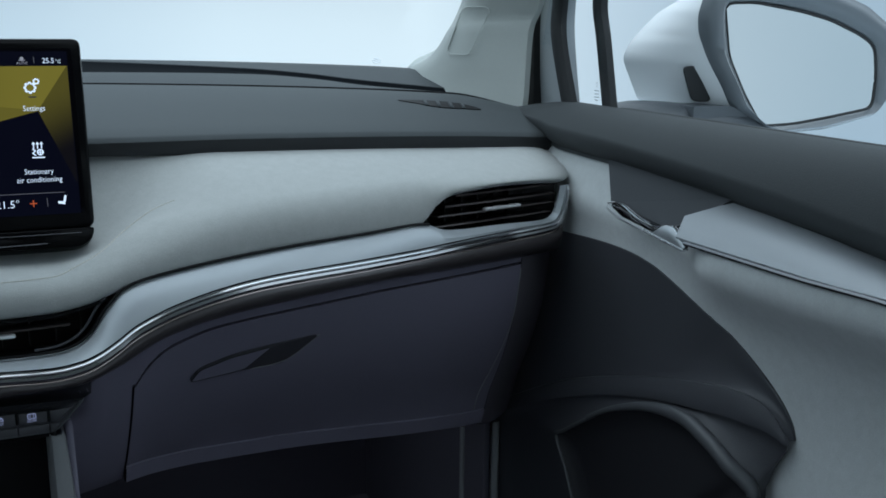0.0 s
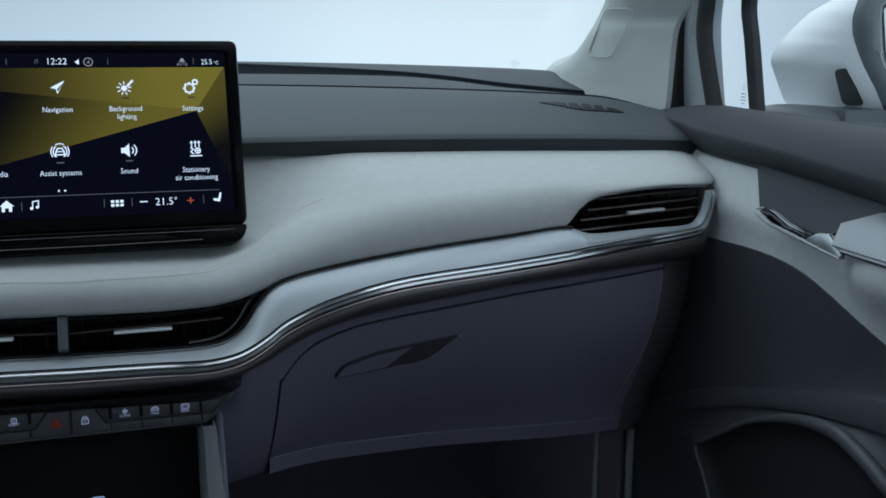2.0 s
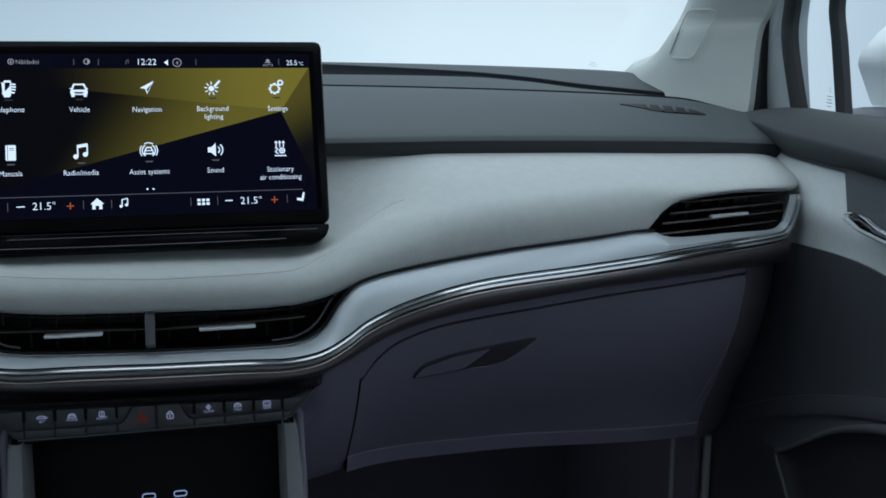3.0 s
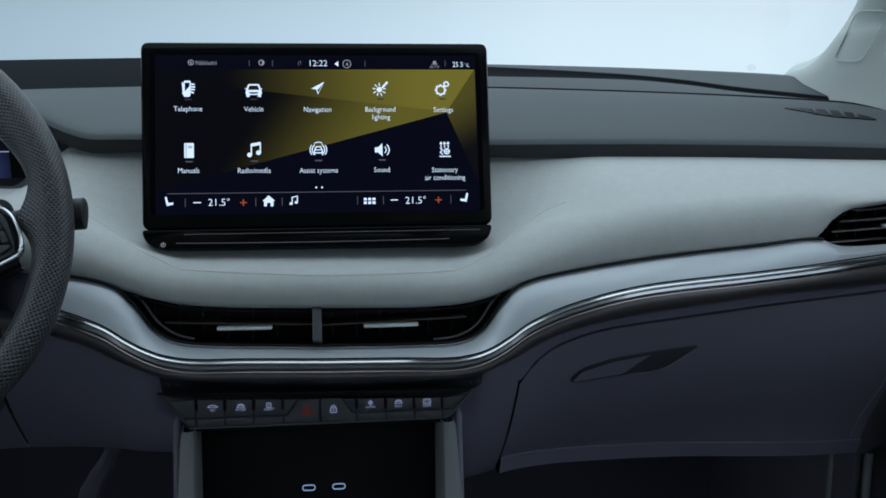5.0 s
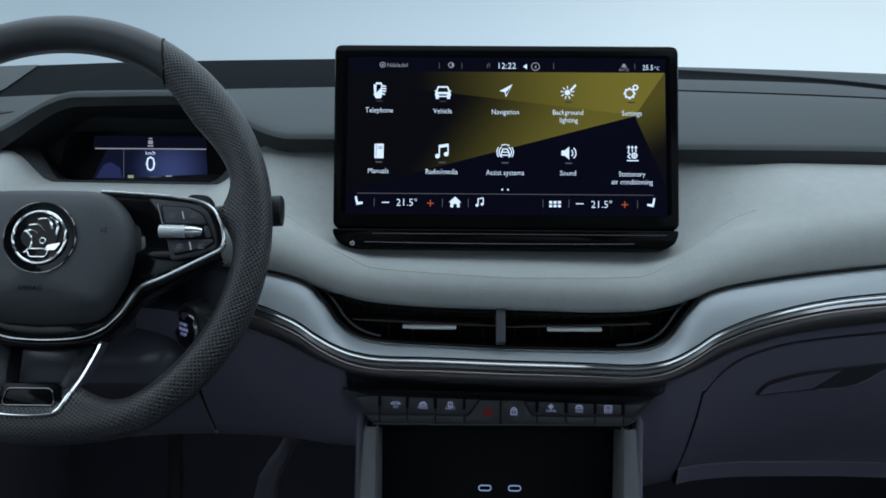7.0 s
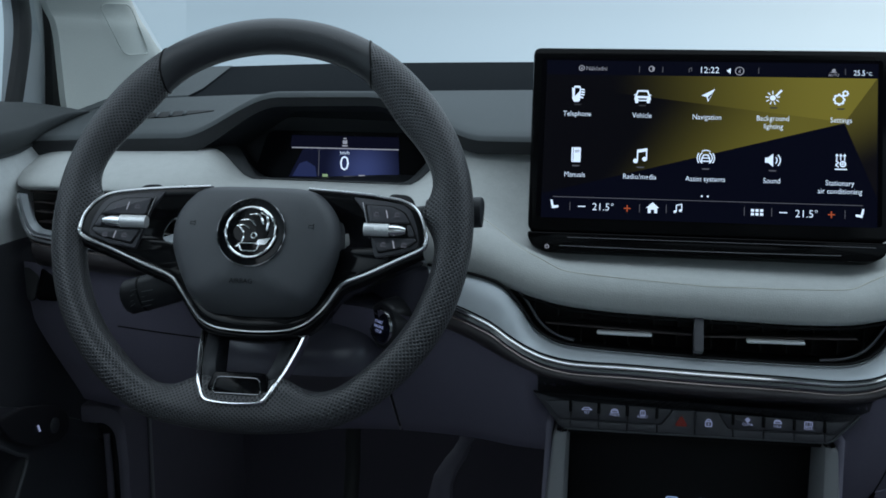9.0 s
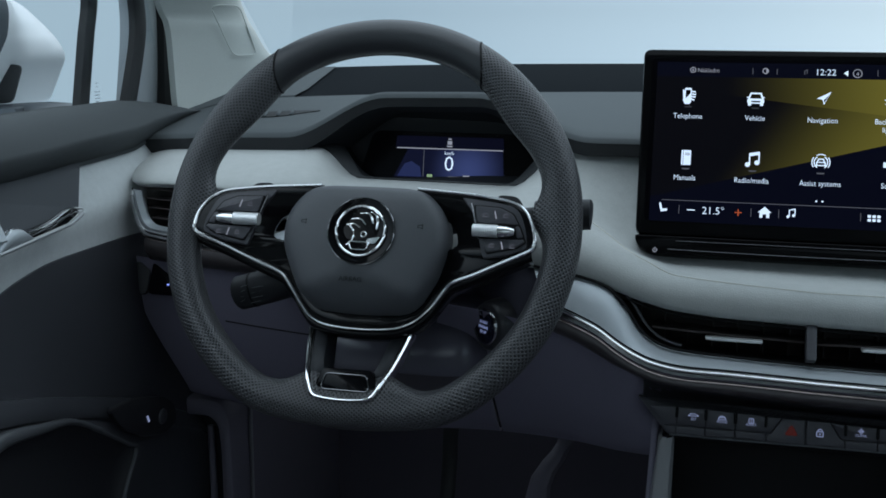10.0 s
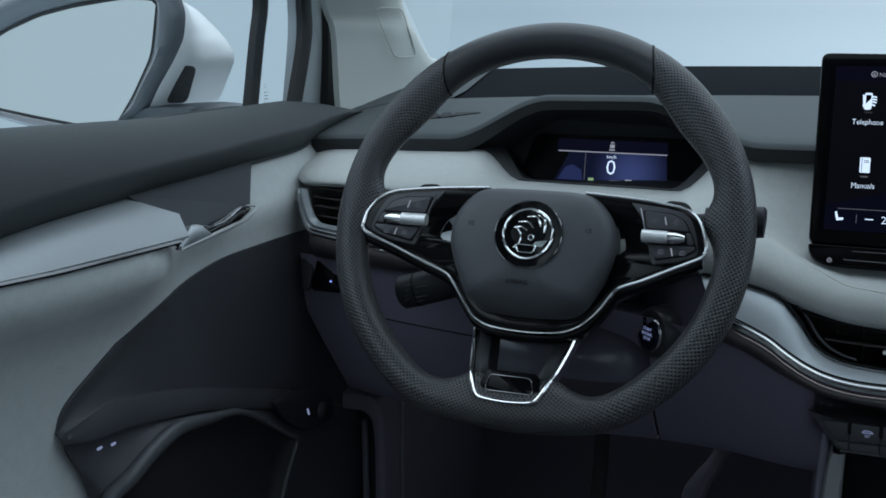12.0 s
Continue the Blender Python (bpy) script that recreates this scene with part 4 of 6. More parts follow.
store = thing("storage_tray", "black open storage compartment with pale grey side rails", "storage tray")
part("back", rbox(0.25, 0.02, 0.40, 0.004, 2, Matrix.Translation((-0.005, -0.040, 0.66))), M_BLACK, store)
part("top", rbox(0.232, 0.09, 0.008, 0.002, 2, Matrix.Translation((-0.005, -0.058, 0.859))), M_BLACK, store)
for s in (1, -1):
    rl = [(0.0985, 0.860, 0.1235), (0.0985, 0.855, 0.1262), (0.099, 0.83, 0.1285), (0.0995, 0.79, 0.1320), (0.1005, 0.74, 0.138), (0.102, 0.58, 0.156)]
    rows = []
    for k, d in ((-0.10, 0.05), (-0.08, 0.018), (0.0, 0.004), (0.10, -0.001), (0.5, -0.003), (0.9, -0.001), (1.0, 0.004), (1.0, 0.06)):
        rows.append([Vector((-0.005 + s * (a + 0.0145 + (b - a - 0.0145) * k), -0.112 - 0.10 * max(0, 0.84 - z) + d, z)) for a, z, b in rl])
    part("rail", sheet(rows), M_RAIL, store, "light grey side rail")
    part("cheek", sheet([[Vector((-0.005 + s * 0.1165, y, z)) for z in (0.86, 0.6)] for y in (-0.11, -0.03)]), M_BLACK, store, solid=0.004)
    part("outer_cheek", sheet([[Vector((-0.005 + s * x, y, z)) for x, z in ((0.130, 0.862), (0.14, 0.60))] for y in (-0.10, 0.15)]), M_LOWER, store, solid=0.006)
for x in (-0.0165, 0.013):
    sock = part("usb_socket", tube([Vector((x + a, -0.0515, 0.7725 + b)) for a, b in round_rect(-0.0060, -0.0027, 0.0060, 0.0027, 0.0025, 5)], 0.0006, 6, True), G_USB, store, "lit outline of a small oval socket")
    part("socket_mouth", plate(round_rect(-0.0052, -0.0019, 0.0052, 0.0019, 0.0018, 4), 0.003, Matrix.Translation((x, -0.0505, 0.7725)) @ pose(0, 0, 0, 90)), M_GLOSS, sock)

# steering column, start button
part("column_shroud", tube(spline([(-0.3915, -0.125, 1.016), (-0.3915, -0.08, 0.995), (-0.3915, -0.02, 0.962), (-0.3915, 0.08, 0.92)], 14), lambda u: 0.046 + 0.026 * u, 24, flat=1.1), M_COLUMN, dash, "dark blue-grey steering column cover")
rows = []
for z, front, w in ((0.985, -0.022, 0.080), (0.966, -0.044, 0.090), (0.948, -0.066, 0.095), (0.930, -0.086, 0.097), (0.912, -0.098, 0.098), (0.893, -0.094, 0.099), (0.878, -0.072, 0.099), (0.862, -0.046, 0.099), (0.850, -0.026, 0.098), (0.843, -0.010, 0.096), (0.840, 0.01, 0.092)):
    row = []
    for k in range(41):
        q = math.pi * k / 40
        c, d = math.cos(q), math.sin(q)
        row.append(Vector((-0.390 + w * math.copysign(abs(c) ** 0.4, c), 0.07 + (front - 0.07) * abs(d) ** 0.4, z)))
    rows.append(row)
part("column_lower_cover", sheet(rows[:6]), M_COLUMN, dash, "smooth dark lower cover of the steering column", 80)
# the cover's foot in a darker colour, standing for the shade under it
part("column_cover_shade", sheet([[off(p, 0.0015, 0.0) for p in row] for row in rows[5:]]), M_END, dash, "lower column cover, darkened for the shade beneath it", 80)
part("adjuster_slot", tube([(-0.350, -0.0440, 0.860), (-0.327, -0.0440, 0.860)], 0.0045, 10, flat=0.5), M_BLACK, dash, "dark slot under the column cover")
SB = look((-0.296, -0.090, 0.945), (-0.296 + 0.68, -0.090 + 0.73, 0.945 - 0.05))
pod = part("start_pod", lathe([(0.031, -0.07), (0.027, -0.025), (0.0245, -0.006), (0.0225, -0.0015), (0.0205, -0.0003), (0.0165, -0.0006)], 36, SB), M_POD, dash, "dark pod of the start button")
part("start_ring", lathe([(0.0176, -0.002), (0.0174, 0.0018), (0.0168, 0.0026), (0.0160, 0.0020)], 40, SB), M_STEEL, pod, "dark chrome ring")
btn = part("start_button", lathe([(0.0160, 0.0), (0.0158, 0.0018), (0.0135, 0.0026), (0.0005, 0.0029)], 40, SB), M_NAVY, pod, "dark blue start button")
for k, (w, y) in enumerate((("START", 0.0038), ("ENGINE", -0.0008), ("STOP", -0.0054))):
    letters("start_text", w, 0.0042, SB @ Matrix.Translation((0, y - 0.0006, 0.0034)), G_START, btn)

# instrument cluster under the brow
XM = xs(-0.62, -0.18, 70)
part("mouth_backing", sheet([[off(cloth_top(x), 0.022, -0.012) for x in XM], [off(cloth_top(x) * 0.5 + lip_under(x) * 0.5, 0.03 + 0.07 * cut(x)) for x in XM], [off(lip_under(x), 0.022, 0.006) for x in XM]]), M_HUD, dash, "black backing behind the instrument mouth")
def mouth_in(x, depth, k, rise):
    """The edge of the instrument mouth, set back and drawn in towards its middle; shallow along the foot."""
    p = cloth_top(x)
    f = 1 - 0.90 * ramp(-0.535, -0.465, x) * (1 - ramp(-0.305, -0.235, x))
    return Vector((-0.384 + (x + 0.384) * k, p.y + depth * f, p.z + rise))


part("mouth_reveal", sheet([[off(cloth_top(x), 0.0005, 0.0008) for x in XM], [mouth_in(x, 0.006, 0.985, 0.001) for x in XM], [mouth_in(x, 0.018, 0.95, 0.002) for x in XM], [mouth_in(x, 0.034, 0.90, 0.001) for x in XM]]), M_REVEAL, dash, "dark grey reveal of the instrument mouth", 70)
XI = xs(-0.545, -0.225, 60)
clu = part("instrument_recess", sheet([[mouth_in(x, 0.033, 0.90, 0.0005) for x in XI], [Vector((-0.384 + (x + 0.384) * 0.84, 0.115, 1.052)) for x in XI],
            [Vector((-0.384 + (x + 0.384) * 0.84, 0.122, 1.075 + 0.050 * hood(x))) for x in XI], [off(lip_under(x), 0.010, 0.001) for x in XI]]), M_HUD, dash, "black recess of the instruments")
CL = Matrix.Translation((-0.3765, 0.098, 1.056)) @ pose(0, 0, 0, 90 - 10)
inst = part("instrument_display", plate(rounded([(-0.105, -0.004), (-0.088, 0.052), (0.088, 0.052), (0.108, -0.004)], 0.01), 0.006, CL), M_DISPLAY, clu, "small digital instrument display")
part("lit_area", plate([(-0.062, 0.034), (-0.0605, 0.047), (0.0595, 0.047), (0.061, 0.034)], 0.0004, CL @ Matrix.Translation((0, 0, 0.0008))), G_CLUSTER_TOP, inst)
part("lit_area", plate([(-0.063, 0.001), (-0.047, 0.033), (0.0595, 0.033), (0.062, 0.001)], 0.0004, CL @ Matrix.Translation((0, 0, 0.0008))), radial_glow("lit_cluster_blue", (0.034, 0.050, 0.150), (0.0045, 0.006, 0.020), CL @ Vector((0.022, 0.011, 0)), 0.048), inst, "dim blue lit display area")
part("lit_patch", ink([("p", [(-0.059, 0.002), (-0.051, 0.016), (-0.043, 0.019), (-0.033, 0.013), (-0.031, 0.002)])], CL @ Matrix.Translation((0, 0, 0.0011))), G_PATCH, inst)
part("line", rbox(0.120, 0.0011, 0.0004, 0, 1, CL @ Matrix.Translation((0, 0.0335, 0.0014))), G_DIM, inst)
part("line", rbox(0.0006, 0.030, 0.0004, 0, 1, CL @ Matrix.Translation((-0.029, 0.0175, 0.0014))), G_FAINT, inst)
letters("speed", "0", 0.0235, CL @ Matrix.Translation((0, 0.0095, 0.0014)), G_WHITE, inst)
letters("unit", "km/h", 0.0054, CL @ Matrix.Translation((0, 0.0272, 0.0014)), G_WHITE, inst)
bm = bmesh.new()
for x, y, w, h in ((0, 0.0365, 0.006, 0.0015), (0, 0.0405, 0.005, 0.004), (0, 0.0445, 0.0035, 0.0014)):
    bm2 = rbox(w, h, 0.0004, 0, 1, CL @ Matrix.Translation((x, y, 0.0014)))
    me = bpy.data.meshes.new("t")
    bm2.to_mesh(me)
    bm2.free()
    bm.from_mesh(me)
part("car_symbol", bm, G_DIM, inst)
part("ready_symbol", rbox(0.006, 0.003, 0.0004, 0, 1, CL @ Matrix.Translation((-0.0215, 0.0035, 0.0014))), G_GREEN, inst)
part("charge_symbol", rbox(0.007, 0.003, 0.0004, 0, 1, CL @ Matrix.Translation((0.020, 0.0035, 0.0014))), G_DIM, inst)
part("range_bar", rbox(0.013, 0.0012, 0.0004, 0, 1, CL @ Matrix.Translation((0.006, 0.003, 0.0014))), G_FAINT, inst)

# marks on the button bar
for x, w in ((-0.0962, "SET"), (-0.0712, "MODE"), (-0.0460, "ASSIST"), (0.0465, "CLIMA"), (0.0725, "MAX"), (0.099, "REAR")):
    letters("button_text", w, 0.0033, CS @ Matrix.Translation((x, 0.0004 - 0.0145 * x, 0.0034)), G_MARK, bar)
    q = CS @ Matrix.Translation((x, 0.0047 - 0.010 * x, 0.0034)) @ Matrix.Diagonal((0.9, 0.9, 1, 1))
    if w == "SET":
        sy = [("l", [(-0.005, 0), (-0.003, 0.002), (0.002, 0.002), (0.005, 0), (-0.005, 0)], 0.0007)]
    elif w in ("MODE", "MAX"):
        sy = [("l", arc(0, -0.001, 0.0035, 0, 180, 8), 0.0009), ("l", [(-0.0035, -0.001), (0.0035, -0.001)], 0.0007), ("l", [(-0.002, 0.001), (0.002, 0.001)], 0.0007)]
    elif w == "ASSIST":
        sy = [("l", round_rect(-0.0022, -0.002, 0.0022, 0.0028, 0.0008, 2) + [(0.0022, 0.002)], 0.0008), ("l", [(0, -0.002), (0, 0.002)], 0.0006)]
    elif w == "CLIMA":
        sy = [("l", arc(0, 0.0005, 0.0017, 0, 360, 10), 0.0008), ("l", [(-0.003, 0.0005), (0.003, 0.0005)], 0.0005), ("l", [(0, -0.0025), (0, 0.0035)], 0.0005)]
    else:
        sy = [("l", round_rect(-0.0036, -0.002, 0.0036, 0.0026, 0.0008, 2) + [(0.0036, 0.0018)], 0.0008), ("l", [(-0.0015, -0.001), (-0.0015, 0.002)], 0.0006), ("l", [(0.0015, -0.001), (0.0015, 0.002)], 0.0006)]
    part("button_symbol", ink(sy, q), G_MARK, bar)
part("button_symbol", ink([("l", [(-0.0045, -0.003), (0.0045, -0.003), (0, 0.0045), (-0.0045, -0.003)], 0.0009), ("l", [(-0.002, -0.0015), (0.002, -0.0015), (0, 0.0018), (-0.002, -0.0015)], 0.0006)], CS @ Matrix.Translation((-0.0115, -0.0005, 0.0034))), G_HAZARD, bar, "red hazard triangle")
part("button_symbol", ink([("l", round_rect(-0.0027, -0.0035, 0.0027, 0.0008, 0.0005, 2) + [(0.0027, 0.0)], 0.0008), ("p", [(-0.0006, -0.0022), (0.0006, -0.0022), (0.0006, -0.0006), (-0.0006, -0.0006)]), ("l", arc(0, 0.001, 0.0019, 0, 180, 8), 0.0008)], CS @ Matrix.Translation((0.0125, 0.0005, 0.0038))), G_MARK, bar, "lit padlock")

# ---- touchscreen ----
SCR = Matrix.Translation((-0.0005, -0.063, 1.0145)) @ pose(0, 0, 0, 90 - 18.7)
screen = thing("infotainment_screen", "large black touchscreen with lit white menu icons", "screen", (0, 0, 0))
part("housing", plate(rounded([(-0.1625, 0.022), (-0.1640, 0.1992), (0.1640, 0.1992), (0.1625, 0.022)], 0.0075), 0.014, SCR, 0.0025), M_HOUSE, screen, "gloss black screen housing")
tb = part("touch_bar", plate(rounded([(-0.1625, 0.0212), (0.1615, 0.0212), (0.1612, 0.0165), (0.1580, 0.0085), (0.1480, 0.0035), (-0.1460, 0.0035), (-0.1580, 0.0085), (-0.1622, 0.0165)], 0.0045), 0.03, SCR @ Matrix.Translation((0, 0, 0.002)), 0.002), M_HOUSE, screen, "gloss black touch bar below the display")
# slider grooves in paler tubes, painting in the streaks reflected by the gloss
part("groove_glint", tube([SCR @ Vector((x, 0.0075 + 0.0008 * (x / 0.12) ** 2, 0.0025)) for x in xs(-0.132, 0.120, 20)], 0.0007, 6, flat=0.5), M_DIVIDE, tb)
part("groove_glint", tube([SCR @ Vector((x, 0.0165, 0.0022)) for x in xs(-0.125, 0.150, 20)], 0.0007, 6, flat=0.5), M_BAR, tb)
part("power_mark", ink([("l", arc(-0.1435, 0.0072, 0.0018, 120, 420, 10), 0.0006), ("l", [(-0.1435, 0.007), (-0.1435, 0.0095)], 0.0006)], SCR @ Matrix.Translation((0, 0, 0.0024))), G_DIM, tb)
DISP = SCR @ Matrix.Translation((0, 0, 0.0004))
disp = part("display", plate(rounded([(-0.1555, 0.0355), (-0.1555, 0.1895), (0.1555, 0.1895), (0.1555, 0.0355)], 0.003), 0.0006, DISP), M_DISPLAY, screen, "black display glass")


def sp(px, py):
    """Display places from a plan of the menu, 1855 units to the metre, its middle at 809.5 and its foot at 446."""
    return ((px - 809.5) / 1855, (446 - py) / 1867)


L1, LM, L2, L3 = (SCR @ Matrix.Translation((0, 0, z)) for z in (0.0007, 0.0009, 0.0011, 0.0014))
def on_screen(px, py):
    return L2 @ Vector((*sp(px, py), 0))


G_OLIVE_TOP = side_glow("lit_olive_upper", (0.0022, 0.0024, 0.0042), (0.150, 0.137, 0.024), on_screen(640, 150), on_screen(1040, 150))
G_OLIVE_MID = side_glow("lit_olive_middle", (0.0022, 0.0024, 0.0042), (0.110, 0.101, 0.019), on_screen(725, 160), on_screen(920, 292))
G_OLIVE_SIDE = side_glow("lit_olive_side", (0.070, 0.064, 0.014), (0.004, 0.004, 0.006), on_screen(1045, 170), on_screen(1095, 265))
part("lit_area", ink([("p", [sp(530, 98), sp(1090, 98), sp(1090, 381), sp(530, 381)])], L1), G_NIGHT, disp)
part("lit_area", ink([("p", [sp(530, 124), sp(1088, 124), sp(1036, 201), sp(660, 157), sp(530, 142)])], L2), G_OLIVE_TOP, disp, "olive lit wedge of the menu background")
part("lit_area", ink([("p", [sp(530, 138), sp(660, 153), sp(1036, 198), sp(1037, 202), sp(700, 293), sp(545, 335), sp(530, 338)])], LM), G_OLIVE_MID, disp, "olive lit wedge of the menu background")
part("lit_area", ink([("p", [sp(1086, 124), sp(1089, 124), sp(1089, 330), sp(1035, 201)])], LM), G_OLIVE_SIDE, disp, "dim olive lit wedge of the menu background")


def icon(px, py, shapes, name="menu_icon", m=None):
    """Shapes in plan units about their middle, y up."""
    cx, cy = sp(px, py)
    k = (0.9 if name == "menu_icon" else 1.0) / 1855
    sc = []
    for sh in shapes:
        pts = [(x * k, y * k) for x, y in sh[1]]
        sc.append(("p", pts) if sh[0] == "p" else ("l", pts, sh[2] * k))
    return part(name, ink(sc, L3 @ Matrix.Translation((cx, cy, 0))), m or G_WHITE, disp)


def cap(px, py, text, size=13.0, m=None, align="CENTER"):
    x, y = sp(px, py)
    return letters("caption", text, size / 1855, L3 @ Matrix.Translation((x, y, 0)) @ Matrix.Diagonal((0.88 if size == 13.0 else 1.0, 1, 1, 1)), m or G_WHITE, disp, align=align)


def gear(cx, cy, r, teeth):
    out = []
    for k in range(teeth):
        a = 360 * k / teeth
        for da, rr in ((-12, r), (-8, r * 1.28), (8, r * 1.28), (12, r)):
            out.append((cx + rr * math.cos(radians(a + da * 8 / teeth)), cy + rr * math.sin(radians(a + da * 8 / teeth))))
    return out + out[:1]


icon(586, 158, [("p", round_rect(-8, -13, 5, 15, 2, 2)), ("p", [(-12, 12), (-8, 10), (-6, -14), (-10, -10)]), ("l", [(6, 8), (12, 7)], 3), ("l", [(6, 3), (12.5, 2)], 3), ("l", [(6, -2), (12, -3)], 3), ("l", [(5, -7), (10, -9)], 3), ("p", [(-12, -8), (5, -13), (2, -17), (-7, -17)])])
icon(586, 158, [("p", [(-6, 11), (3, 11), (3, 4), (-6, -6)])], m=M_DISPLAY).location += Vector((0, -0.0003, 0))
car = [("l", [(-13, 0), (-9, 11), (9, 11), (13, 0)], 3.2), ("p", round_rect(-15.5, -9, 15.5, 1, 3, 2)), ("p", [(-14, -8), (-8, -8), (-8, -13), (-14, -13)]), ("p", [(14, -8), (8, -8), (8, -13), (14, -13)]), ("l", [(-16, 3), (-12, 3)], 2), ("l", [(16, 3), (12, 3)], 2)]
icon(698, 162, car)
icon(698, 162, [("p", [(-9, -3.5), (9, -3.5), (7, -6.5), (-7, -6.5)])], m=M_DISPLAY).location += Vector((0, -0.0003, 0))
icon(809, 158, [("p", [(13, 13), (-13, -1), (-3, -3), (0, -13)])])
icon(809, 158, [("p", [(9.5, 7), (-0.8, -4), (0.9, -8.5)])], m=M_DISPLAY).location += Vector((0, -0.0003, 0))
sun = [("p", arc(-2, -2, 5.5, 0, 345, 14))] + [("l", [(-2 + 8 * math.cos(radians(a)), -2 + 8 * math.sin(radians(a))), (-2 + 13 * math.cos(radians(a)), -2 + 13 * math.sin(radians(a)))], 2) for a in range(90, 400, 40)] + [("p", [(2, 3), (5, 0), (16, 12), (13, 15)])]
icon(919, 159, sun)
icon(1029, 160, [("l", gear(-3, -2, 8, 8), 2.6), ("l", gear(8.5, 10, 4, 7), 2.2)])
icon(587, 268, [("p", round_rect(-9, -15, 9, 14, 1.5, 2))])
icon(587, 268, [("l", [(-5.5, 13), (-5.5, -14)], 0.9), ("l", [(-2, 8), (6, 8)], 1.2), ("l", [(-2, 5), (6, 5)], 1.2)], m=M_DISPLAY).location += Vector((0, -0.0003, 0))
icon(698, 268, [("l", [(-6, -10), (-6, 11), (11, 14), (11, -6)], 2.6), ("p", arc(-9.5, -10, 4.6, 0, 345, 12)), ("p", arc(7.5, -6, 4.6, 0, 345, 12)), ("p", [(-6, 12), (11, 15), (11, 9), (-6, 6)])])
icon(808, 269, [("l", [(-7, 0), (-4, 6), (4, 6), (7, 0), (8, -6), (-8, -6), (-7, 0)], 2.4), ("l", arc(0, 0, 12, 125, 235, 10), 2.2), ("l", arc(0, 0, 12, -55, 55, 10), 2.2), ("l", arc(0, 0, 16, 145, 215, 8), 2.0), ("l", arc(0, 0, 16, -35, 35, 8), 2.0), ("l", arc(0, 0, 15, 60, 120, 8), 2.0), ("l", [(-7, 0), (7, 0)], 2)])
icon(919, 270, [("p", [(-14, -5), (-8, -5), (1, -13), (1, 13), (-8, 5), (-14, 5)]), ("l", arc(0, 0, 8, -45, 45, 8), 2.2), ("l", arc(0, 0, 14, -45, 45, 8), 2.2)])
heat = [("l", [(x, 3), (x, 13)], 2) for x in (-7, 0, 7)] + [("p", [(x - 3.5, 11), (x + 3.5, 11), (x, 16)]) for x in (-7, 0, 7)] + [("l", arc(4, -4, 5, 0, 360, 12), 2.4), ("l", [(-9, 2), (-4, -1), (-9, -6), (-4, -10)], 2.2), ("l", [(-10, -14), (11, -14)], 2.4), ("l", [(4, -9), (4, 1)], 1.8), ("l", [(-1, -4), (9, -4)], 1.8)]
icon(1030, 270, heat)
for px in (586, 698, 919, 1029):
    icon(px, 178, [("p", [(-7, 1), (7, 1), (5, -1.4), (-5, -1.4)])], "icon_reflection", G_HINT)
for px in (587, 698, 808, 919):
    icon(px, 288, [("p", [(-7, 1), (7, 1), (5, -1.4), (-5, -1.4)])], "icon_reflection", G_FAINT)
for px, py, w in ((586, 199, "Telephone"), (698, 200, "Vehicle"), (808, 201, "Navigation"), (918, 201, "Background"), (919, 215, "lighting"), (1030, 202, "Settings"),
                  (586, 308, "Manuals"), (697, 309, "Radio/media"), (808, 310, "Assist systems"), (918, 310, "Sound"), (1029, 311, "Stationary"), (1029, 325, "air conditioning")):
    cap(px, py, w)
for px in (803, 813):
    icon(px, 336, [("p", arc(0, 0, 1.7, 0, 345, 8))], "page_dot")
icon(808, 344, [("l", [(-258, 0), (258, 0)], 1.2)], "rule_line", G_FAINT)
cap(810, 118, "12:22", 15.5)
cap(617, 116, "N\u00e1kladn\u00ed", 10.5, G_DIM)
icon(591, 112, [("l", arc(0, 0, 4.5, 0, 360, 14), 1.4), ("p", [(0, 3), (2, -2), (-2, -2)])], "status_icon", G_DIM)
icon(712, 112, [("l", arc(0, 0, 4.5, 0, 360, 14), 1.6), ("p", arc(1, 0, 3, -90, 90, 8))], "status_icon", G_DIM)
icon(778, 113, [("l", [(-2, -4), (-2, 2), (2, 4), (2, -2)], 1.4)], "status_icon", G_FAINT)
icon(843, 114, [("p", [(-4, 0), (3, 5), (3, -5)])], "status_icon")
icon(861, 114, [("l", arc(0, 0, 7, 0, 360, 18), 1.4)], "status_icon", G_DIM)
cap(861, 118, "4", 10, G_DIM)
cap(1017, 121, "AUTO", 6.5, G_DIM)
icon(1017, 111, [("p", arc(0, 0, 3.2, 0, 345, 8)), ("l", [(-5, -3), (5, -3)], 1.2)], "status_icon", G_DIM)
cap(1059, 119, "25.5", 13)
cap(1075, 119, "\u00b0C", 8.5)
for px in (691, 731, 893, 1036):
    icon(px, 113, [("l", [(0, -5), (0, 5)], 1.2)], "rule_line", G_FAINT)
for px in (580, 699, 744, 874, 919, 1038):
    icon(px, 360, [("l", [(0, -7), (0, 7)], 1.1)], "rule_line", G_FAINT)
cap(637, 366, "21.5\u00b0", 18)
cap(976, 367, "21.5\u00b0", 18)
for px in (600, 938):
    icon(px, 360, [("l", [(-6, 0), (6, 0)], 1.8)], "minus")
for px in (678, 1016):
    icon(px, 361, [("l", [(-5.2, 0), (5.2, 0)], 1.9), ("l", [(0, -5.2), (0, 5.2)], 1.9)], "plus", G_RED)
icon(721, 359, [("p", [(-11, 0), (0, 10), (11, 0), (8, 0), (8, -9), (3, -9), (3, -3), (-3, -3), (-3, -9), (-8, -9), (-8, 0)])], "home_icon")
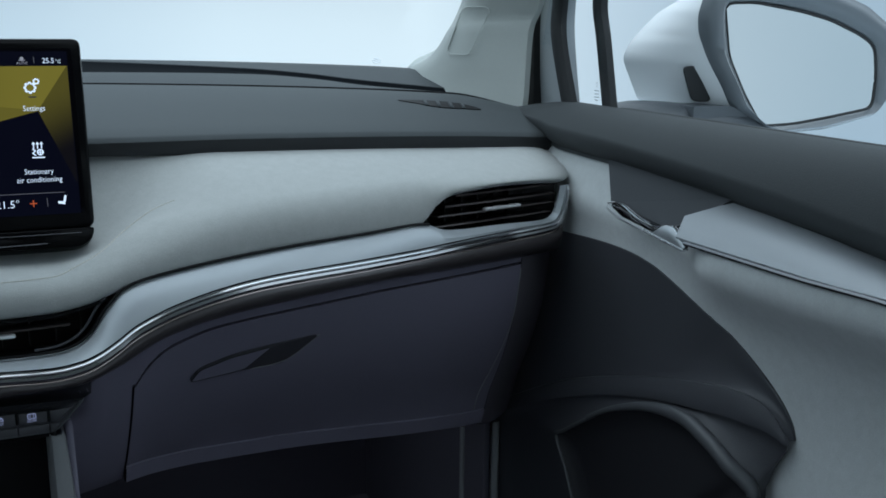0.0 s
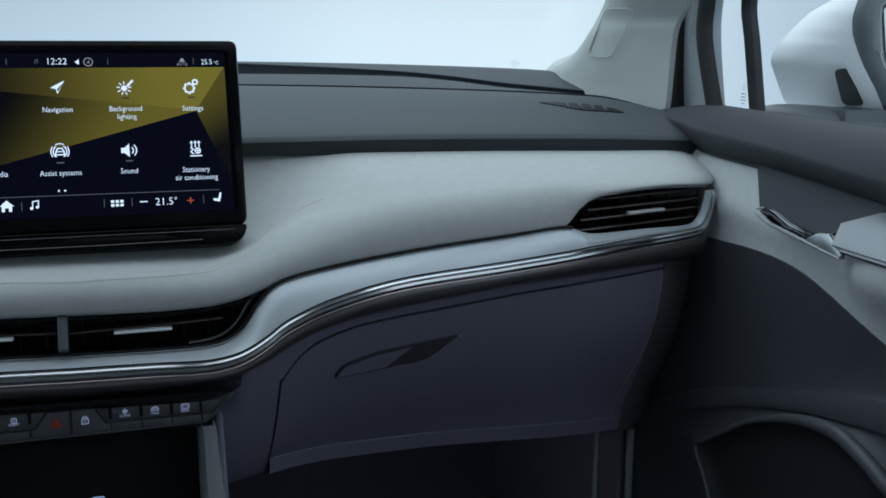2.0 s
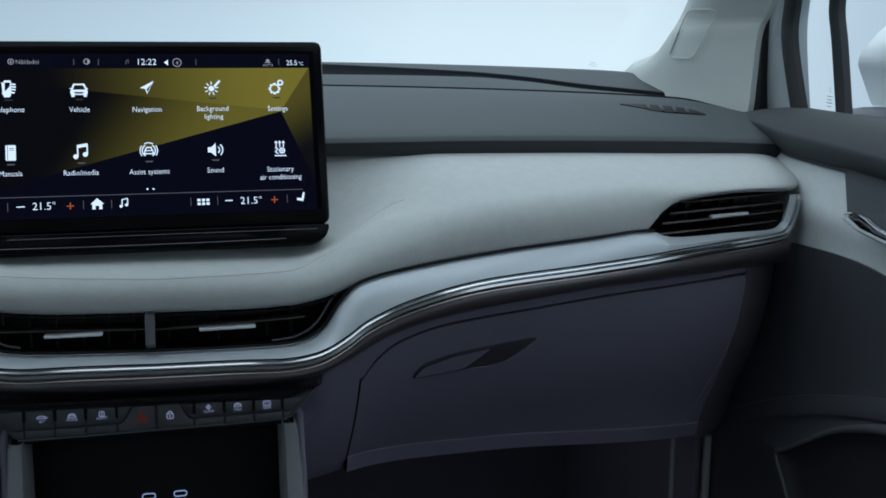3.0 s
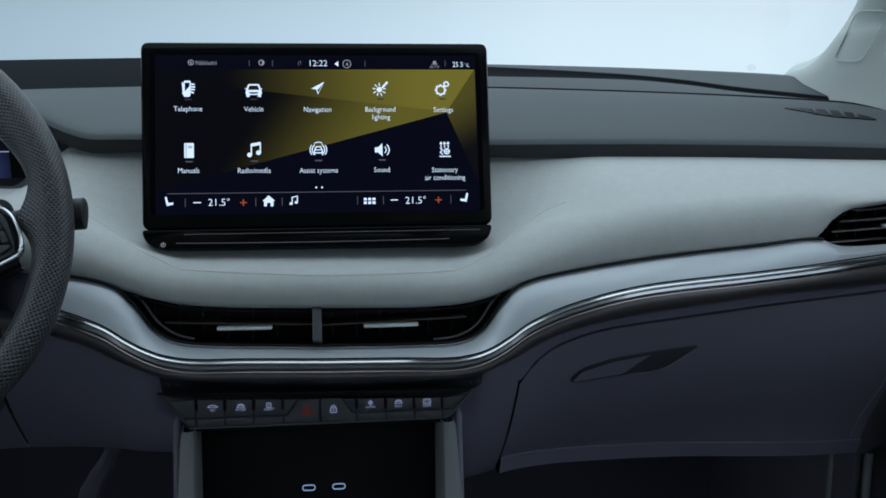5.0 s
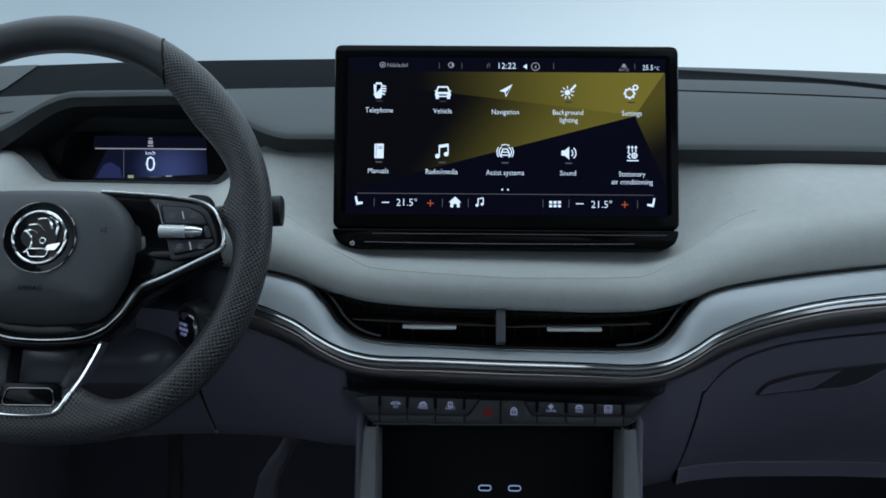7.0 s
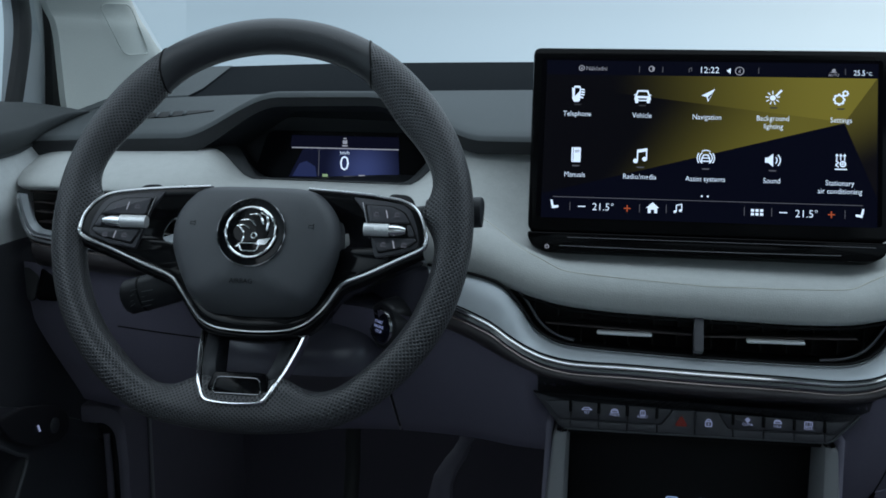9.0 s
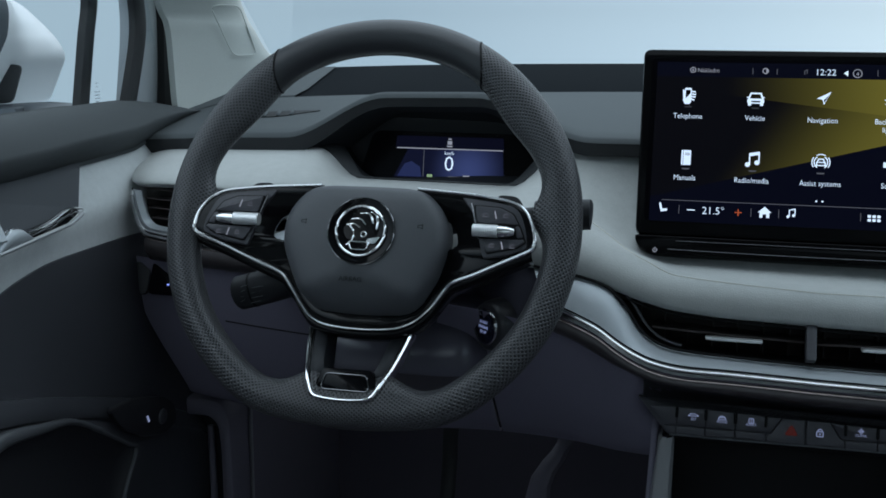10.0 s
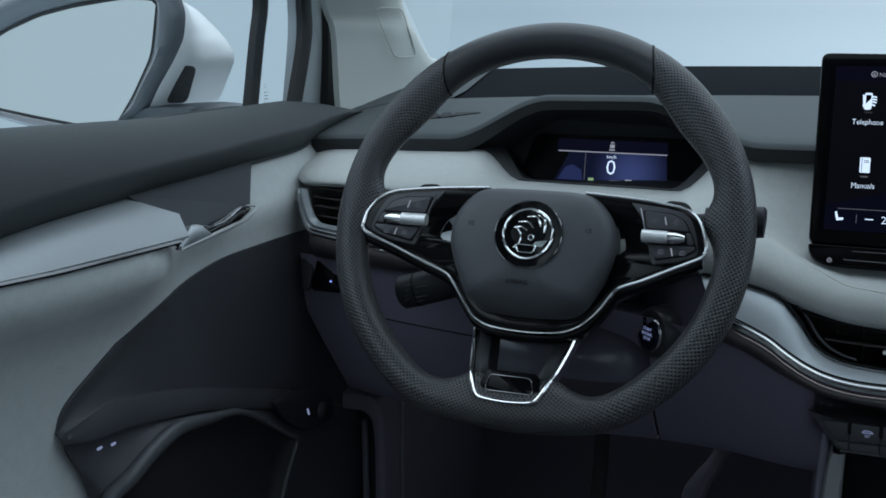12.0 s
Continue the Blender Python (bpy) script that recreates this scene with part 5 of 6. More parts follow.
icon(764, 359, [("l", [(-3, -5), (-3, 6), (6, 8), (6, -3)], 1.8), ("p", arc(-5, -5, 2.6, 0, 345, 8)), ("p", arc(4, -3, 2.6, 0, 345, 8))], "music_icon")
icon(895, 361, [("p", round_rect(x - 2.7, y - 2.3, x + 2.7, y + 2.3, 0.6, 1)) for x in (-7.5, 0, 7.5) for y in (-3.2, 3.2)] , "grid_icon")
for px, k in ((553, 1), (1062, -1)):
    icon(px, 358, [("p", [(-7 * k, 8), (-4 * k, 9), (-1 * k, -2), (-5 * k, -3)][::k]), ("p", [(-4 * k, -2), (7 * k, -1), (7 * k, -5), (-4 * k, -7)][::k])], "seat_icon")

# ---- steering wheel ----
WH = Matrix.Translation((-0.3915, -0.155, 1.057)) @ pose(0, 0, 0, 90 - 24) @ Matrix.Scale(1.0547, 4)
wheel = thing("steering_wheel", "black perforated leather steering wheel with chrome-edged spokes", "steering wheel")


def rim_point(deg, k):
    a = radians(deg)
    def near(c, w):
        d = (deg - c + 180) % 360 - 180
        return math.exp(-(d / w) ** 2)
    joint = near(3, 7) + near(177, 7)
    grip = near(38, 15) + near(142, 15)
    foot = 1.05 * (near(-77, 7) + near(-103, 7)) + 0.7 * near(-90, 8)
    corner = near(-45, 30) + near(-135, 30)
    r_in = 0.0146 + 0.0010 * near(90, 40)
    c = Vector((0.1645 * math.cos(a), 0.1612 * math.sin(a), 0.0))
    rad = Vector((math.cos(a), math.sin(a), 0))
    c += rad * (0.0068 * corner + 0.0050 * (near(-63, 12) + near(-117, 12)) - 0.0012 * grip)
    q = 2 * math.pi * k / 20
    inward = max(0, -math.cos(q))
    return WH @ (c + rad * (r_in * math.cos(q) * (1 + inward * (0.9 * joint + 0.55 * grip + foot))) + Vector((0, 0, 0.0150 * math.sin(q))))


def rim_ring(deg, slant=0.0):
    """A ring round the rim's section; slant shifts its outer side along the rim, in degrees."""
    return [rim_point(deg + slant * math.cos(2 * math.pi * k / 20), k) for k in range(20)]


def rim(name, d0, d1, s0, s1, n, m, label):
    rows = [rim_ring(d0 + (d1 - d0) * k / n, s0 + (s1 - s0) * k / n) for k in range(n + 1)]
    ob = part(name, sheet(rows, True), m, wheel, label, 80)
    me = ob.data
    inv = WH.inverted()
    uv = me.uv_layers.new(name="UVMap")
    for poly in me.polygons:
        base = None
        for li in poly.loop_indices:
            p = inv @ me.vertices[me.loops[li].vertex_index].co
            a = math.atan2(p.y, p.x)
            rr = math.hypot(p.x, p.y) - 0.1635
            b = math.atan2(p.z, rr)
            if base is None:
                base = (a, b)
            a += 2 * math.pi * round((base[0] - a) / (2 * math.pi))
            b += 2 * math.pi * round((base[1] - b) / (2 * math.pi))
            uv.data[li].uv = (a * 0.1635, b * 0.0171)
    return ob


rim("rim_top", 58.3, 126.3, 4.3, -3.4, 34, M_LEATHER, "smooth black leather rim top")
rim("rim_grip", 126.3, 418.3, -3.4, 4.3, 150, M_PERF, "perforated black leather rim")
for d, slant in ((58.3, 4.3), (126.3, -3.4)):
    ring = rim_ring(d, slant)
    mid = sum(ring, Vector()) / len(ring)
    part("rim_seam", tube([mid + (p - mid) * 1.0 for p in ring], 0.0010, 6, True), M_BLACK, wheel)

HALF = [(0.0, 0.0258), (0.034, 0.0255), (0.051, 0.0228), (0.064, 0.010), (0.0715, -0.006), (0.0715, -0.026), (0.0635, -0.046), (0.052, -0.068), (0.038, -0.083), (0.015, -0.0895), (0.0, -0.090)]
cover = rounded(HALF + [(-x, y) for x, y in HALF[-2:0:-1]], 0.008, 3)
# domed cushion, falling away to a dark lower flank
rows = []
for sc, z in ((1.0, -0.014), (1.0, -0.001), (0.982, 0.006), (0.94, 0.0112), (0.86, 0.0145), (0.72, 0.0168), (0.45, 0.0192), (0.15, 0.0205)):
    rows.append([WH @ Vector((x * sc, -0.028 + (y + 0.028) * sc, z - 1.7 * max(0.0, -0.067 - (-0.028 + (y + 0.028) * sc)))) for x, y in cover])
v, f = sheet(rows, True)
f.append(tuple(range((len(rows) - 1) * len(cover), len(rows) * len(cover))))
cush = part("airbag_cover", (v, f), M_COVER, wheel, "black grained airbag cover", 60)
EM = WH @ Matrix.Translation((0.0015, -0.0170, 0.0200))
em = part("emblem", lathe([(0.0285, -0.004), (0.0285, 0.0012), (0.0275, 0.0022), (0.0235, 0.0010), (0.0005, 0.0008)], 48, EM), M_GLOSS, cush, "round black badge with chrome ring")
part("emblem_ring", tube([EM @ Vector((0.0207 * math.cos(q), 0.0207 * math.sin(q), 0.0020)) for q in (2 * math.pi * k / 48 for k in range(48))], 0.0012, 8, True), M_CHROME, em, "chrome ring")
part("emblem_rim", tube([EM @ Vector((0.0282 * math.cos(q), 0.0282 * math.sin(q), 0.0012)) for q in (2 * math.pi * k / 48 for k in range(48))], 0.0006, 6, True), M_SMOKE, em)
U = 0.000493
part("emblem_plate", plate([(x * U, y * U) for x, y in rounded([(-31, 2), (-22, 15), (-9, 26), (8, 33), (22, 30), (29, 16), (30, -2), (22, -13), (4, -15), (-14, -17), (-25, -13)], 5, 3)], 0.001, EM @ Matrix.Translation((0, 0, 0.0016))), M_RECESS, em, "dark gloss field of the badge")
for k, line in enumerate(([(-25, 9), (-12, 11), (-1, 5)], [(-18, 19), (-2, 20), (9, 10)], [(-4, 29), (13, 29), (21, 13)], [(14, 33), (27, 24), (27, 3)])):
    part("emblem_bar", tube([EM @ (p * U + Vector((0, 0, 0.0022))) for p in spline([(x, y, 0) for x, y in line], 12)], lambda u: 0.0005 + 0.0009 * math.sin(math.pi * u) ** 0.6, 6, flat=0.6), M_CHROME, em, "plain curved chrome bar")
part("emblem_bar", tube([EM @ Vector((x * U, y * U, 0.0022)) for x, y in arc(-30, -8, 19, 70, -65, 14)], 0.0008, 6), M_CHROME, em, "plain curved chrome bar")
part("emblem_dot", tube([EM @ Vector((x * U, y * U, 0.0022)) for x, y in arc(6, -6, 4.5, 0, 345, 12)], 0.0007, 6, True), M_CHROME, em, "small chrome ring")
part("emblem_wedge", plate([(x * U, y * U) for x, y in rounded([(14, -13), (35, -9), (27, -21), (10, -21)], 2, 2)], 0.001, EM @ Matrix.Translation((0, 0, 0.0024))), M_CHROME, em, "plain chrome wedge")
part("emblem_base", tube([EM @ Vector((x * U, y * U, 0.0020)) for x, y in rounded([(-20, -19), (17, -19), (12, -32), (-13, -32)], 4, 3)], 0.0007, 6, True), M_CHROME, em, "thin chrome outline at the foot")
letters("airbag_text", "AIRBAG", 0.0056, WH @ Matrix.Translation((-0.0035, -0.0588, 0.0186)) @ pose(0, 0, 0, 16), M_BLACK, cush)
for s in (1, -1):
    part("horn_mark", ink([("l", [(-0.002, 0.001), (0.001, 0.001), (0.002, 0.002), (0.002, -0.002), (0.001, -0.001), (-0.002, -0.001), (-0.002, 0.001)], 0.0005)], WH @ Matrix.Translation((s * 0.050, -0.010, 0.0172))), M_BLACK, cush)

EDGE = [(0.042, 0.0246, 0.006), (0.086, 0.0215, 0.007), (0.110, 0.0190, 0.007), (0.1280, 0.0160, 0.007), (0.1400, 0.0092, 0.008), (0.1480, -0.0030, 0.0098), (0.1510, -0.0145, 0.0103), (0.1508, -0.0195, 0.0102), (0.1475, -0.0232, 0.0085),
        (0.136, -0.0272, 0.0045), (0.1215, -0.0322, 0.001), (0.0945, -0.0428, -0.004), (0.0760, -0.0495, -0.009), (0.0690, -0.0560, -0.012), (0.0610, -0.0670, -0.014), (0.0535, -0.0765, -0.013), (0.0435, -0.0860, -0.010), (0.028, -0.0920, -0.008), (0.0, -0.0940, -0.008)]
def reach(x):
    """The spoke towards the middle of the car is a little shorter."""
    return x if x < 0.1 else 0.1 + (x - 0.1) * 0.85


loop = spline([(reach(x), y, z) for x, y, z in EDGE] + [(-x, y, z) for x, y, z in EDGE[-2::-1]], 180)
part("spoke_edge", tube([WH @ p for p in loop], lambda u: 0.0011 + 0.0008 * (ramp(0.10, 0.19, u) - ramp(0.36, 0.42, u) + ramp(0.58, 0.64, u) - ramp(0.81, 0.90, u)), 8), M_EDGE, wheel, "thin chrome edge round the spokes")
inner = [Vector((p.x * 0.55, -0.02 + (p.y + 0.02) * 0.55, min(p.z, 0.004) - 0.007)) for p in loop]
part("spoke_plate", sheet([[WH @ Vector((p.x * 0.995, p.y, p.z - 0.0025)) for p in loop], [WH @ Vector((p.x * 0.94, -0.02 + (p.y + 0.02) * 0.88, min(p.z, 0.007) - 0.0050)) for p in loop], [WH @ p for p in inner]]), M_RECESS, wheel, "gloss black spoke plate", solid=0.006)
low = [p for p in loop if p.y < -0.0225]
part("spoke_skirt", sheet([[WH @ (p + Vector((0, -0.0022, -0.001))) for p in low], [WH @ (p + Vector((0, -0.006, -0.006))) for p in low], [WH @ (p + Vector((0, -0.006, -0.020))) for p in low]]), M_RECESS, wheel, "dark underside of the spokes", solid=0.003)
for s in (1, -1):
    def flat_at(pts, z):
        return plate(rounded([(reach(s * x), y) for x, y in pts][::s], 0.0022), 0.004, WH @ Matrix.Translation((0, 0, z)), 0.0008)
    trim = part("spoke_trim", flat_at([(0.080, 0.0190), (0.110, 0.0160), (0.1280, 0.0130), (0.1385, 0.0060), (0.1445, -0.0040), (0.1475, -0.0150), (0.1465, -0.0200), (0.125, -0.0275), (0.102, -0.0310), (0.0985, -0.020), (0.092, 0.004)], 0.0066), M_BAR, wheel, "dark grey satin spoke trim")
    pod = part("button_pod", flat_at([(0.0905, 0.0130), (0.116, 0.0120), (0.1290, 0.0070), (0.1370, -0.0045), (0.1430, -0.0165), (0.135, -0.0220), (0.105, -0.0280), (0.0965, -0.008)], 0.0078), M_BLACK, trim, "black gap round the wheel buttons")
    part("pod_line", tube(spline([WH @ Vector((s * x, y, 0.0080)) for x, y in ((0.0885, 0.014), (0.0935, -0.002), (0.0970, -0.016))], 10), 0.0007, 6), M_SMOKE, trim)
    for quad in ([(0.0920, 0.0120), (0.1155, 0.0108), (0.1278, 0.0060), (0.1340, -0.0025), (0.0955, -0.0025)], [(0.1310, -0.0040), (0.1350, -0.0040), (0.1395, -0.0130), (0.1335, -0.0140)], [(0.0985, -0.0155), (0.1400, -0.0148), (0.1412, -0.0168), (0.1340, -0.0212), (0.1055, -0.0268)]):
        part("button", flat_at(quad, 0.0092), M_BAR, pod, "dark grey wheel button")
    for cx, cy in ((0.1115, 0.0045), (0.1200, -0.0205)):
        part("button_mark", ink([("l", [(-0.0008 * s, 0.0030), (0.0008 * s, -0.0030)], 0.0010)], WH @ Matrix.Translation((reach(s * cx), cy, 0.0095))), G_DIM, pod)
        for dx in (-0.0085, 0.0085):
            part("button_mark", ink([("l", arc(0, 0, 0.0017, 20, 200, 6), 0.0008), ("l", [(-0.0022, -0.0012), (0.0022, -0.0012)], 0.0008)], WH @ Matrix.Translation((reach(s * cx) + dx, cy - 0.0005, 0.0095))), G_FAINT, pod)
    barrel = [WH @ Vector((reach(s * x), -0.0092, 0.0112)) for x in xs(0.0925, 0.1150, 28)]
    part("roller", tube(barrel, lambda u: 0.0057 if int(u * 27) % 2 else 0.0054, 14, up=(0, -1, 0)), M_TAB, pod, "ribbed silver thumb roller")
    tip = [WH @ Vector((reach(s * x), -0.0092, 0.0106)) for x in xs(0.1152, 0.1310, 12)]
    part("roller_tip", tube(tip, lambda u: 0.0052 * (1 - 0.45 * u ** 3), 14, up=(0, -1, 0)), M_CHROME, pod, "chrome roller tip")
# lower twin spoke, running from the column out to the rim
VV = [(0.0445, -0.093, -0.022), (0.0425, -0.104, -0.016), (0.0375, -0.124, -0.003), (0.0333, -0.1370, 0.0075), (0.0288, -0.1475, 0.0118), (0.0255, -0.1518, 0.0130), (0.0205, -0.1540, 0.0138), (0.010, -0.1552, 0.014), (0.0, -0.1555, 0.014)]
vl = spline(VV + [(-x, y, z) for x, y, z in VV[-2::-1]], 70)
rows = []
for k, z in ((-0.016, -0.012), (-0.016, -0.001), (-0.006, 0.0026), (0.012, 0.0036), (0.030, 0.0030), (0.048, 0.0010), (0.060, -0.003), (0.062, -0.008)):
    rows.append([WH @ Vector((-0.0015 + p.x * (1 - 2.0 * k), -0.10 + (p.y + 0.10) * (1 - k), p.z + z)) for p in vl])
part("lower_spoke", sheet(rows), M_CHROME, wheel, "chrome u-shaped lower spoke")
for s in (1, -1):
    arm = [[(0.0390, -0.092, -0.022), (0.0345, -0.122, -0.004), (0.0280, -0.145, 0.010)], [(0.0300, -0.092, -0.023), (0.0245, -0.122, -0.005), (0.0190, -0.140, 0.006)], [(0.0270, -0.092, -0.040), (0.0210, -0.122, -0.022), (0.0170, -0.140, -0.010)]]
    part("spoke_arm", sheet([[WH @ Vector((-0.0015 + s * x, y, z)) for x, y, z in row] for row in arm]), M_HUD, wheel, "black spoke arm", solid=0.002)
part("spoke_bridge", plate(rounded([(-0.021, -0.129), (0.021, -0.129), (0.0275, -0.146), (0.016, -0.1535), (-0.016, -0.1535), (-0.0275, -0.146)], 0.004), 0.016, WH @ Matrix.Translation((0, 0, 0.0105)), 0.003), M_GLOSS, wheel, "gloss black bridge of the lower spoke")
part("bridge_line", tube([WH @ Vector((x, y, 0.0112)) for x, y in rounded([(-0.0175, -0.1335), (0.0175, -0.1335), (0.0205, -0.1465), (-0.0205, -0.1465)], 0.004, 4)], 0.0006, 6, True), M_SMOKE, wheel, "thin smoked line round the bridge")
for s in (1, -1):
    part("paddle", plate(rounded([(s * 0.100 - 0.005, 0.0336 - 0.0012 * s), (s * 0.121 - 0.005, 0.0326 - 0.0012 * s), (s * 0.128 - 0.005, 0.012), (s * 0.102 - 0.005, 0.010)][::s], 0.007), 0.005, WH @ Matrix.Translation((0.006, 0, -0.030)), 0.001), M_LIP, wheel, "dark shift paddle behind the wheel")

stalk = thing("control_stalk", "black rounded selector stalk beside the steering column", "stalk")
part("arm", tube([(-0.345, -0.125, 1.045), (-0.24, -0.128, 1.060)], 0.009, 12), M_HUD, stalk)
part("knob", tube(spline([(-0.245, -0.128, 1.060), (-0.225, -0.129, 1.0625), (-0.205, -0.130, 1.0635), (-0.1985, -0.130, 1.0640), (-0.1965, -0.130, 1.0640)], 14), lambda u: 0.0135 * (1 - 0.45 * max(0, u - 0.8) / 0.2), 16), M_HUD, stalk)
part("knob_ring", tube([(-0.2115, -0.130, 1.0630), (-0.2095, -0.130, 1.0632)], 0.0138, 16), M_BLACK, stalk)

left_stalk = thing("control_stalk", "black control stalk with printed marks behind the wheel", "stalk")
body = part("arm", tube(spline([(-0.405, -0.085, 0.998), (-0.455, -0.105, 0.992), (-0.495, -0.120, 0.981), (-0.526, -0.122, 0.972), (-0.531, -0.122, 0.9705)], 18), lambda u: 0.0145 * (1 - 0.25 * max(0, u - 0.93) / 0.07), 16, flat=1.15), M_HUD, left_stalk)
for k in range(4):
    for x0, w in ((-0.524, 0.006), (-0.513, 0.011)):
        part("mark", tube([(x0, -0.1362, 0.9800 - 0.0048 * k), (x0 + w - 0.002 * (k % 2), -0.1356, 0.9825 - 0.0048 * k)], 0.00035, 6), M_BEZEL, left_stalk, "pale printed mark")
part("ring", tube([(-0.5155, -0.1215, 0.9752), (-0.5175, -0.1216, 0.9746)], 0.0150, 16, flat=1.15), M_BLACK, left_stalk)

# ---- doors ----
def door_side(s):
    door = thing("front_door", "light grey lined front door with dark sill and pocket", "car door", group="front doors")
    def dp(x, y, z):
        if s > 0:
            return Vector((x, y, z))
        return Vector((-x - 0.014, y - 0.012, z + 0.010 + 0.040 * max(0, -y - 0.12)))
    Y = xs(0.27, -1.30, 80)
    zb = lambda y: curve_at([(-1.3, 0.985), (-0.47, 1.037), (-0.365, 1.049), (-0.248, 1.058), (-0.056, 1.069), (0.065, 1.073), (0.12, 1.083), (0.23, 1.101), (0.3, 1.102)], y)
    nose = lambda y: 0.02 * ramp(0.14, 0.27, y)
    crown = lambda y: 1.121 - nose(y)
    fold = lambda y: zb(y) + max(0.002, min(0.0275, 0.62 * (crown(y) - zb(y))))
    slope = lambda y, u: crown(y) * (1 - u) + fold(y) * u
    rows = [[dp(0.83, y, 1.095 - nose(y)) for y in Y], [dp(0.815, y, 1.113 - nose(y)) for y in Y], [dp(0.785, y, crown(y) + 0.0005) for y in Y], [dp(0.76, y, crown(y)) for y in Y]]
    rows += [[dp(x, y, slope(y, u)) for y in Y] for x, u in ((0.744, 0.10), (0.732, 0.25), (0.721, 0.46), (0.7135, 0.66), (0.7085, 0.84), (0.7060, 0.95))]
    rows += [[dp(0.7050, y, fold(y)) for y in Y]] + [[dp(x, y, zb(y) + 0.001 + (fold(y) - zb(y)) * k) for y in Y] for x, k in ((0.7048, 0.86), (0.7062, 0.66), (0.7095, 0.42), (0.7150, 0.18))] + [[dp(0.7230, y, zb(y) + 0.001) for y in Y], [dp(0.7215, y, zb(y) - 0.003) for y in Y], [dp(0.75, y, zb(y) - 0.006) for y in Y]]
    part("sill", sheet(rows), M_SILL, door, "dark grey soft window sill", 60)
    # main panel: upper part, bolster under the armrest, then the lower skin
    edge = lambda y: curve_at([(-1.3, 1.0), (-0.512, 1.026), (-0.41, 1.0235), (-0.268, 1.0235), (-0.12, 1.029), (0.0, 1.035), (0.3, 1.04)], y)
    belly = lambda y: ramp(0.37, 0.52, -y)
    ex = lambda y: 0.705 - 0.042 * ramp(0.20, 0.31, -y)
    rows = [[dp(0.730, y, zb(y) + 0.005) for y in Y], [dp(0.715 - 0.2 * (0.705 - ex(y)), y, (zb(y) + edge(y)) / 2) for y in Y], [dp(ex(y) + 0.004, y, edge(y)) for y in Y], [dp(ex(y), y, edge(y) - 0.004) for y in Y], [dp(ex(y) - 0.003, y, edge(y) - 0.018) for y in Y], [dp(ex(y) + 0.001, y, edge(y) - 0.030) for y in Y], [dp(ex(y) * 0.55 + 0.319, y, edge(y) - 0.048) for y in Y], [dp(ex(y) * 0.2 + 0.567, y, edge(y) - 0.066) for y in Y],
            [dp(0.710, y, 0.935) for y in Y], [dp(0.706 - 0.014 * belly(y), y, 0.85) for y in Y], [dp(0.700 - 0.045 * belly(y), y, 0.70) for y in Y], [dp(0.690 - 0.06 * belly(y), y, 0.40) for y in Y]]
    part("door_panel", sheet(rows), M_DOORGREY, door, "light grey door panel", 60)
    def skin_x(y, z):
        """How far out the door panel lies at a height."""
        e = edge(y)
        knots = [(e - 0.004, ex(y)), (e - 0.018, ex(y) - 0.003), (e - 0.030, ex(y) + 0.001), (e - 0.048, ex(y) * 0.55 + 0.319), (e - 0.066, ex(y) * 0.2 + 0.567), (0.935, 0.710), (0.85, 0.706 - 0.014 * belly(y)), (0.70, 0.700 - 0.045 * belly(y)), (0.40, 0.690 - 0.06 * belly(y))]
        for (za, xa), (zc, xc) in zip(knots[:-1], knots[1:]):
            if z >= zc:
                return xa + (xc - xa) * (za - z) / (za - zc)
        return knots[-1][1]
    # armrest ledge
    YA = xs(-0.236, -1.2, 40)
    part("armrest", sheet([[dp(0.722, y - 0.026, zb(y) - 0.002) for y in YA], [dp(0.708, y - 0.024, zb(y) - 0.004) for y in YA], [dp(0.675, y - 0.014, (zb(y) + edge(y)) / 2 + 0.004) for y in YA], [dp(0.662, y - 0.02, edge(y) + 0.0035) for y in YA], [dp(0.664, y - 0.02, edge(y) - 0.001) for y in YA]]), M_ARM, door, "satin grey armrest ledge")
    part("armrest_line", tube([dp(0.662, y, edge(y) + 0.0005) for y in xs(-0.27, -1.2, 30)], 0.0022, 6), M_SMOKE, door, "dark metal line below the armrest")
    # slate triangle behind the handle
    tri = [(-0.044, 1.072), (-0.084, 1.030), (-0.14, 1.024), (-0.20, 1.022), (-0.234, 1.034), (-0.262, 1.060)]
    part("handle_recess", ([dp(0.7215 if z > 1.05 else 0.7065 - 0.10 * max(0, 1.07 - z) - 0.05 * max(0, -0.066 - y), y, z) for y, z in tri], [tuple(range(6))]), M_DOORMID, door, "slate grey handle recess", solid=0.002)
    # door pull: a chrome-edged dark cup, a straight blade and a bright end
    top = spline([(0.682, -0.107, 1.0345), (0.680, -0.125, 1.0380), (0.678, -0.143, 1.0370), (0.677, -0.160, 1.0325), (0.675, -0.180, 1.0295), (0.672, -0.205, 1.0285), (0.670, -0.224, 1.0310), (0.668, -0.238, 1.0340), (0.666, -0.248, 1.0330), (0.665, -0.258, 1.0268), (0.664, -0.268, 1.0190)], 60)
    bot = [Vector((0.682 - 0.018 * k / 59, -0.108 - 0.160 * k / 59, 1.0310 - 0.0055 * min(1, k / 10) - 0.0090 * k / 59)) for k in range(60)]
    rows = [[dp(p.x + 0.004, p.y, p.z) for p in top], [dp((p.x + q.x) / 2 + 0.006 * (1 - ramp(20, 34, k)) - 0.001 * ramp(34, 48, k), p.y, (p.z + q.z) / 2) for k, (p, q) in enumerate(zip(top, bot))], [dp(q.x + 0.004, q.y, q.z) for q in bot]]
    pull = part("door_pull", sheet(rows), M_SMOKE, door, "dark chrome door pull cup", solid=0.002)
    part("pull_edge", tube([dp(p.x, p.y, p.z) for p in top], 0.0010, 8), M_CHROME, pull, "bright chrome edge")
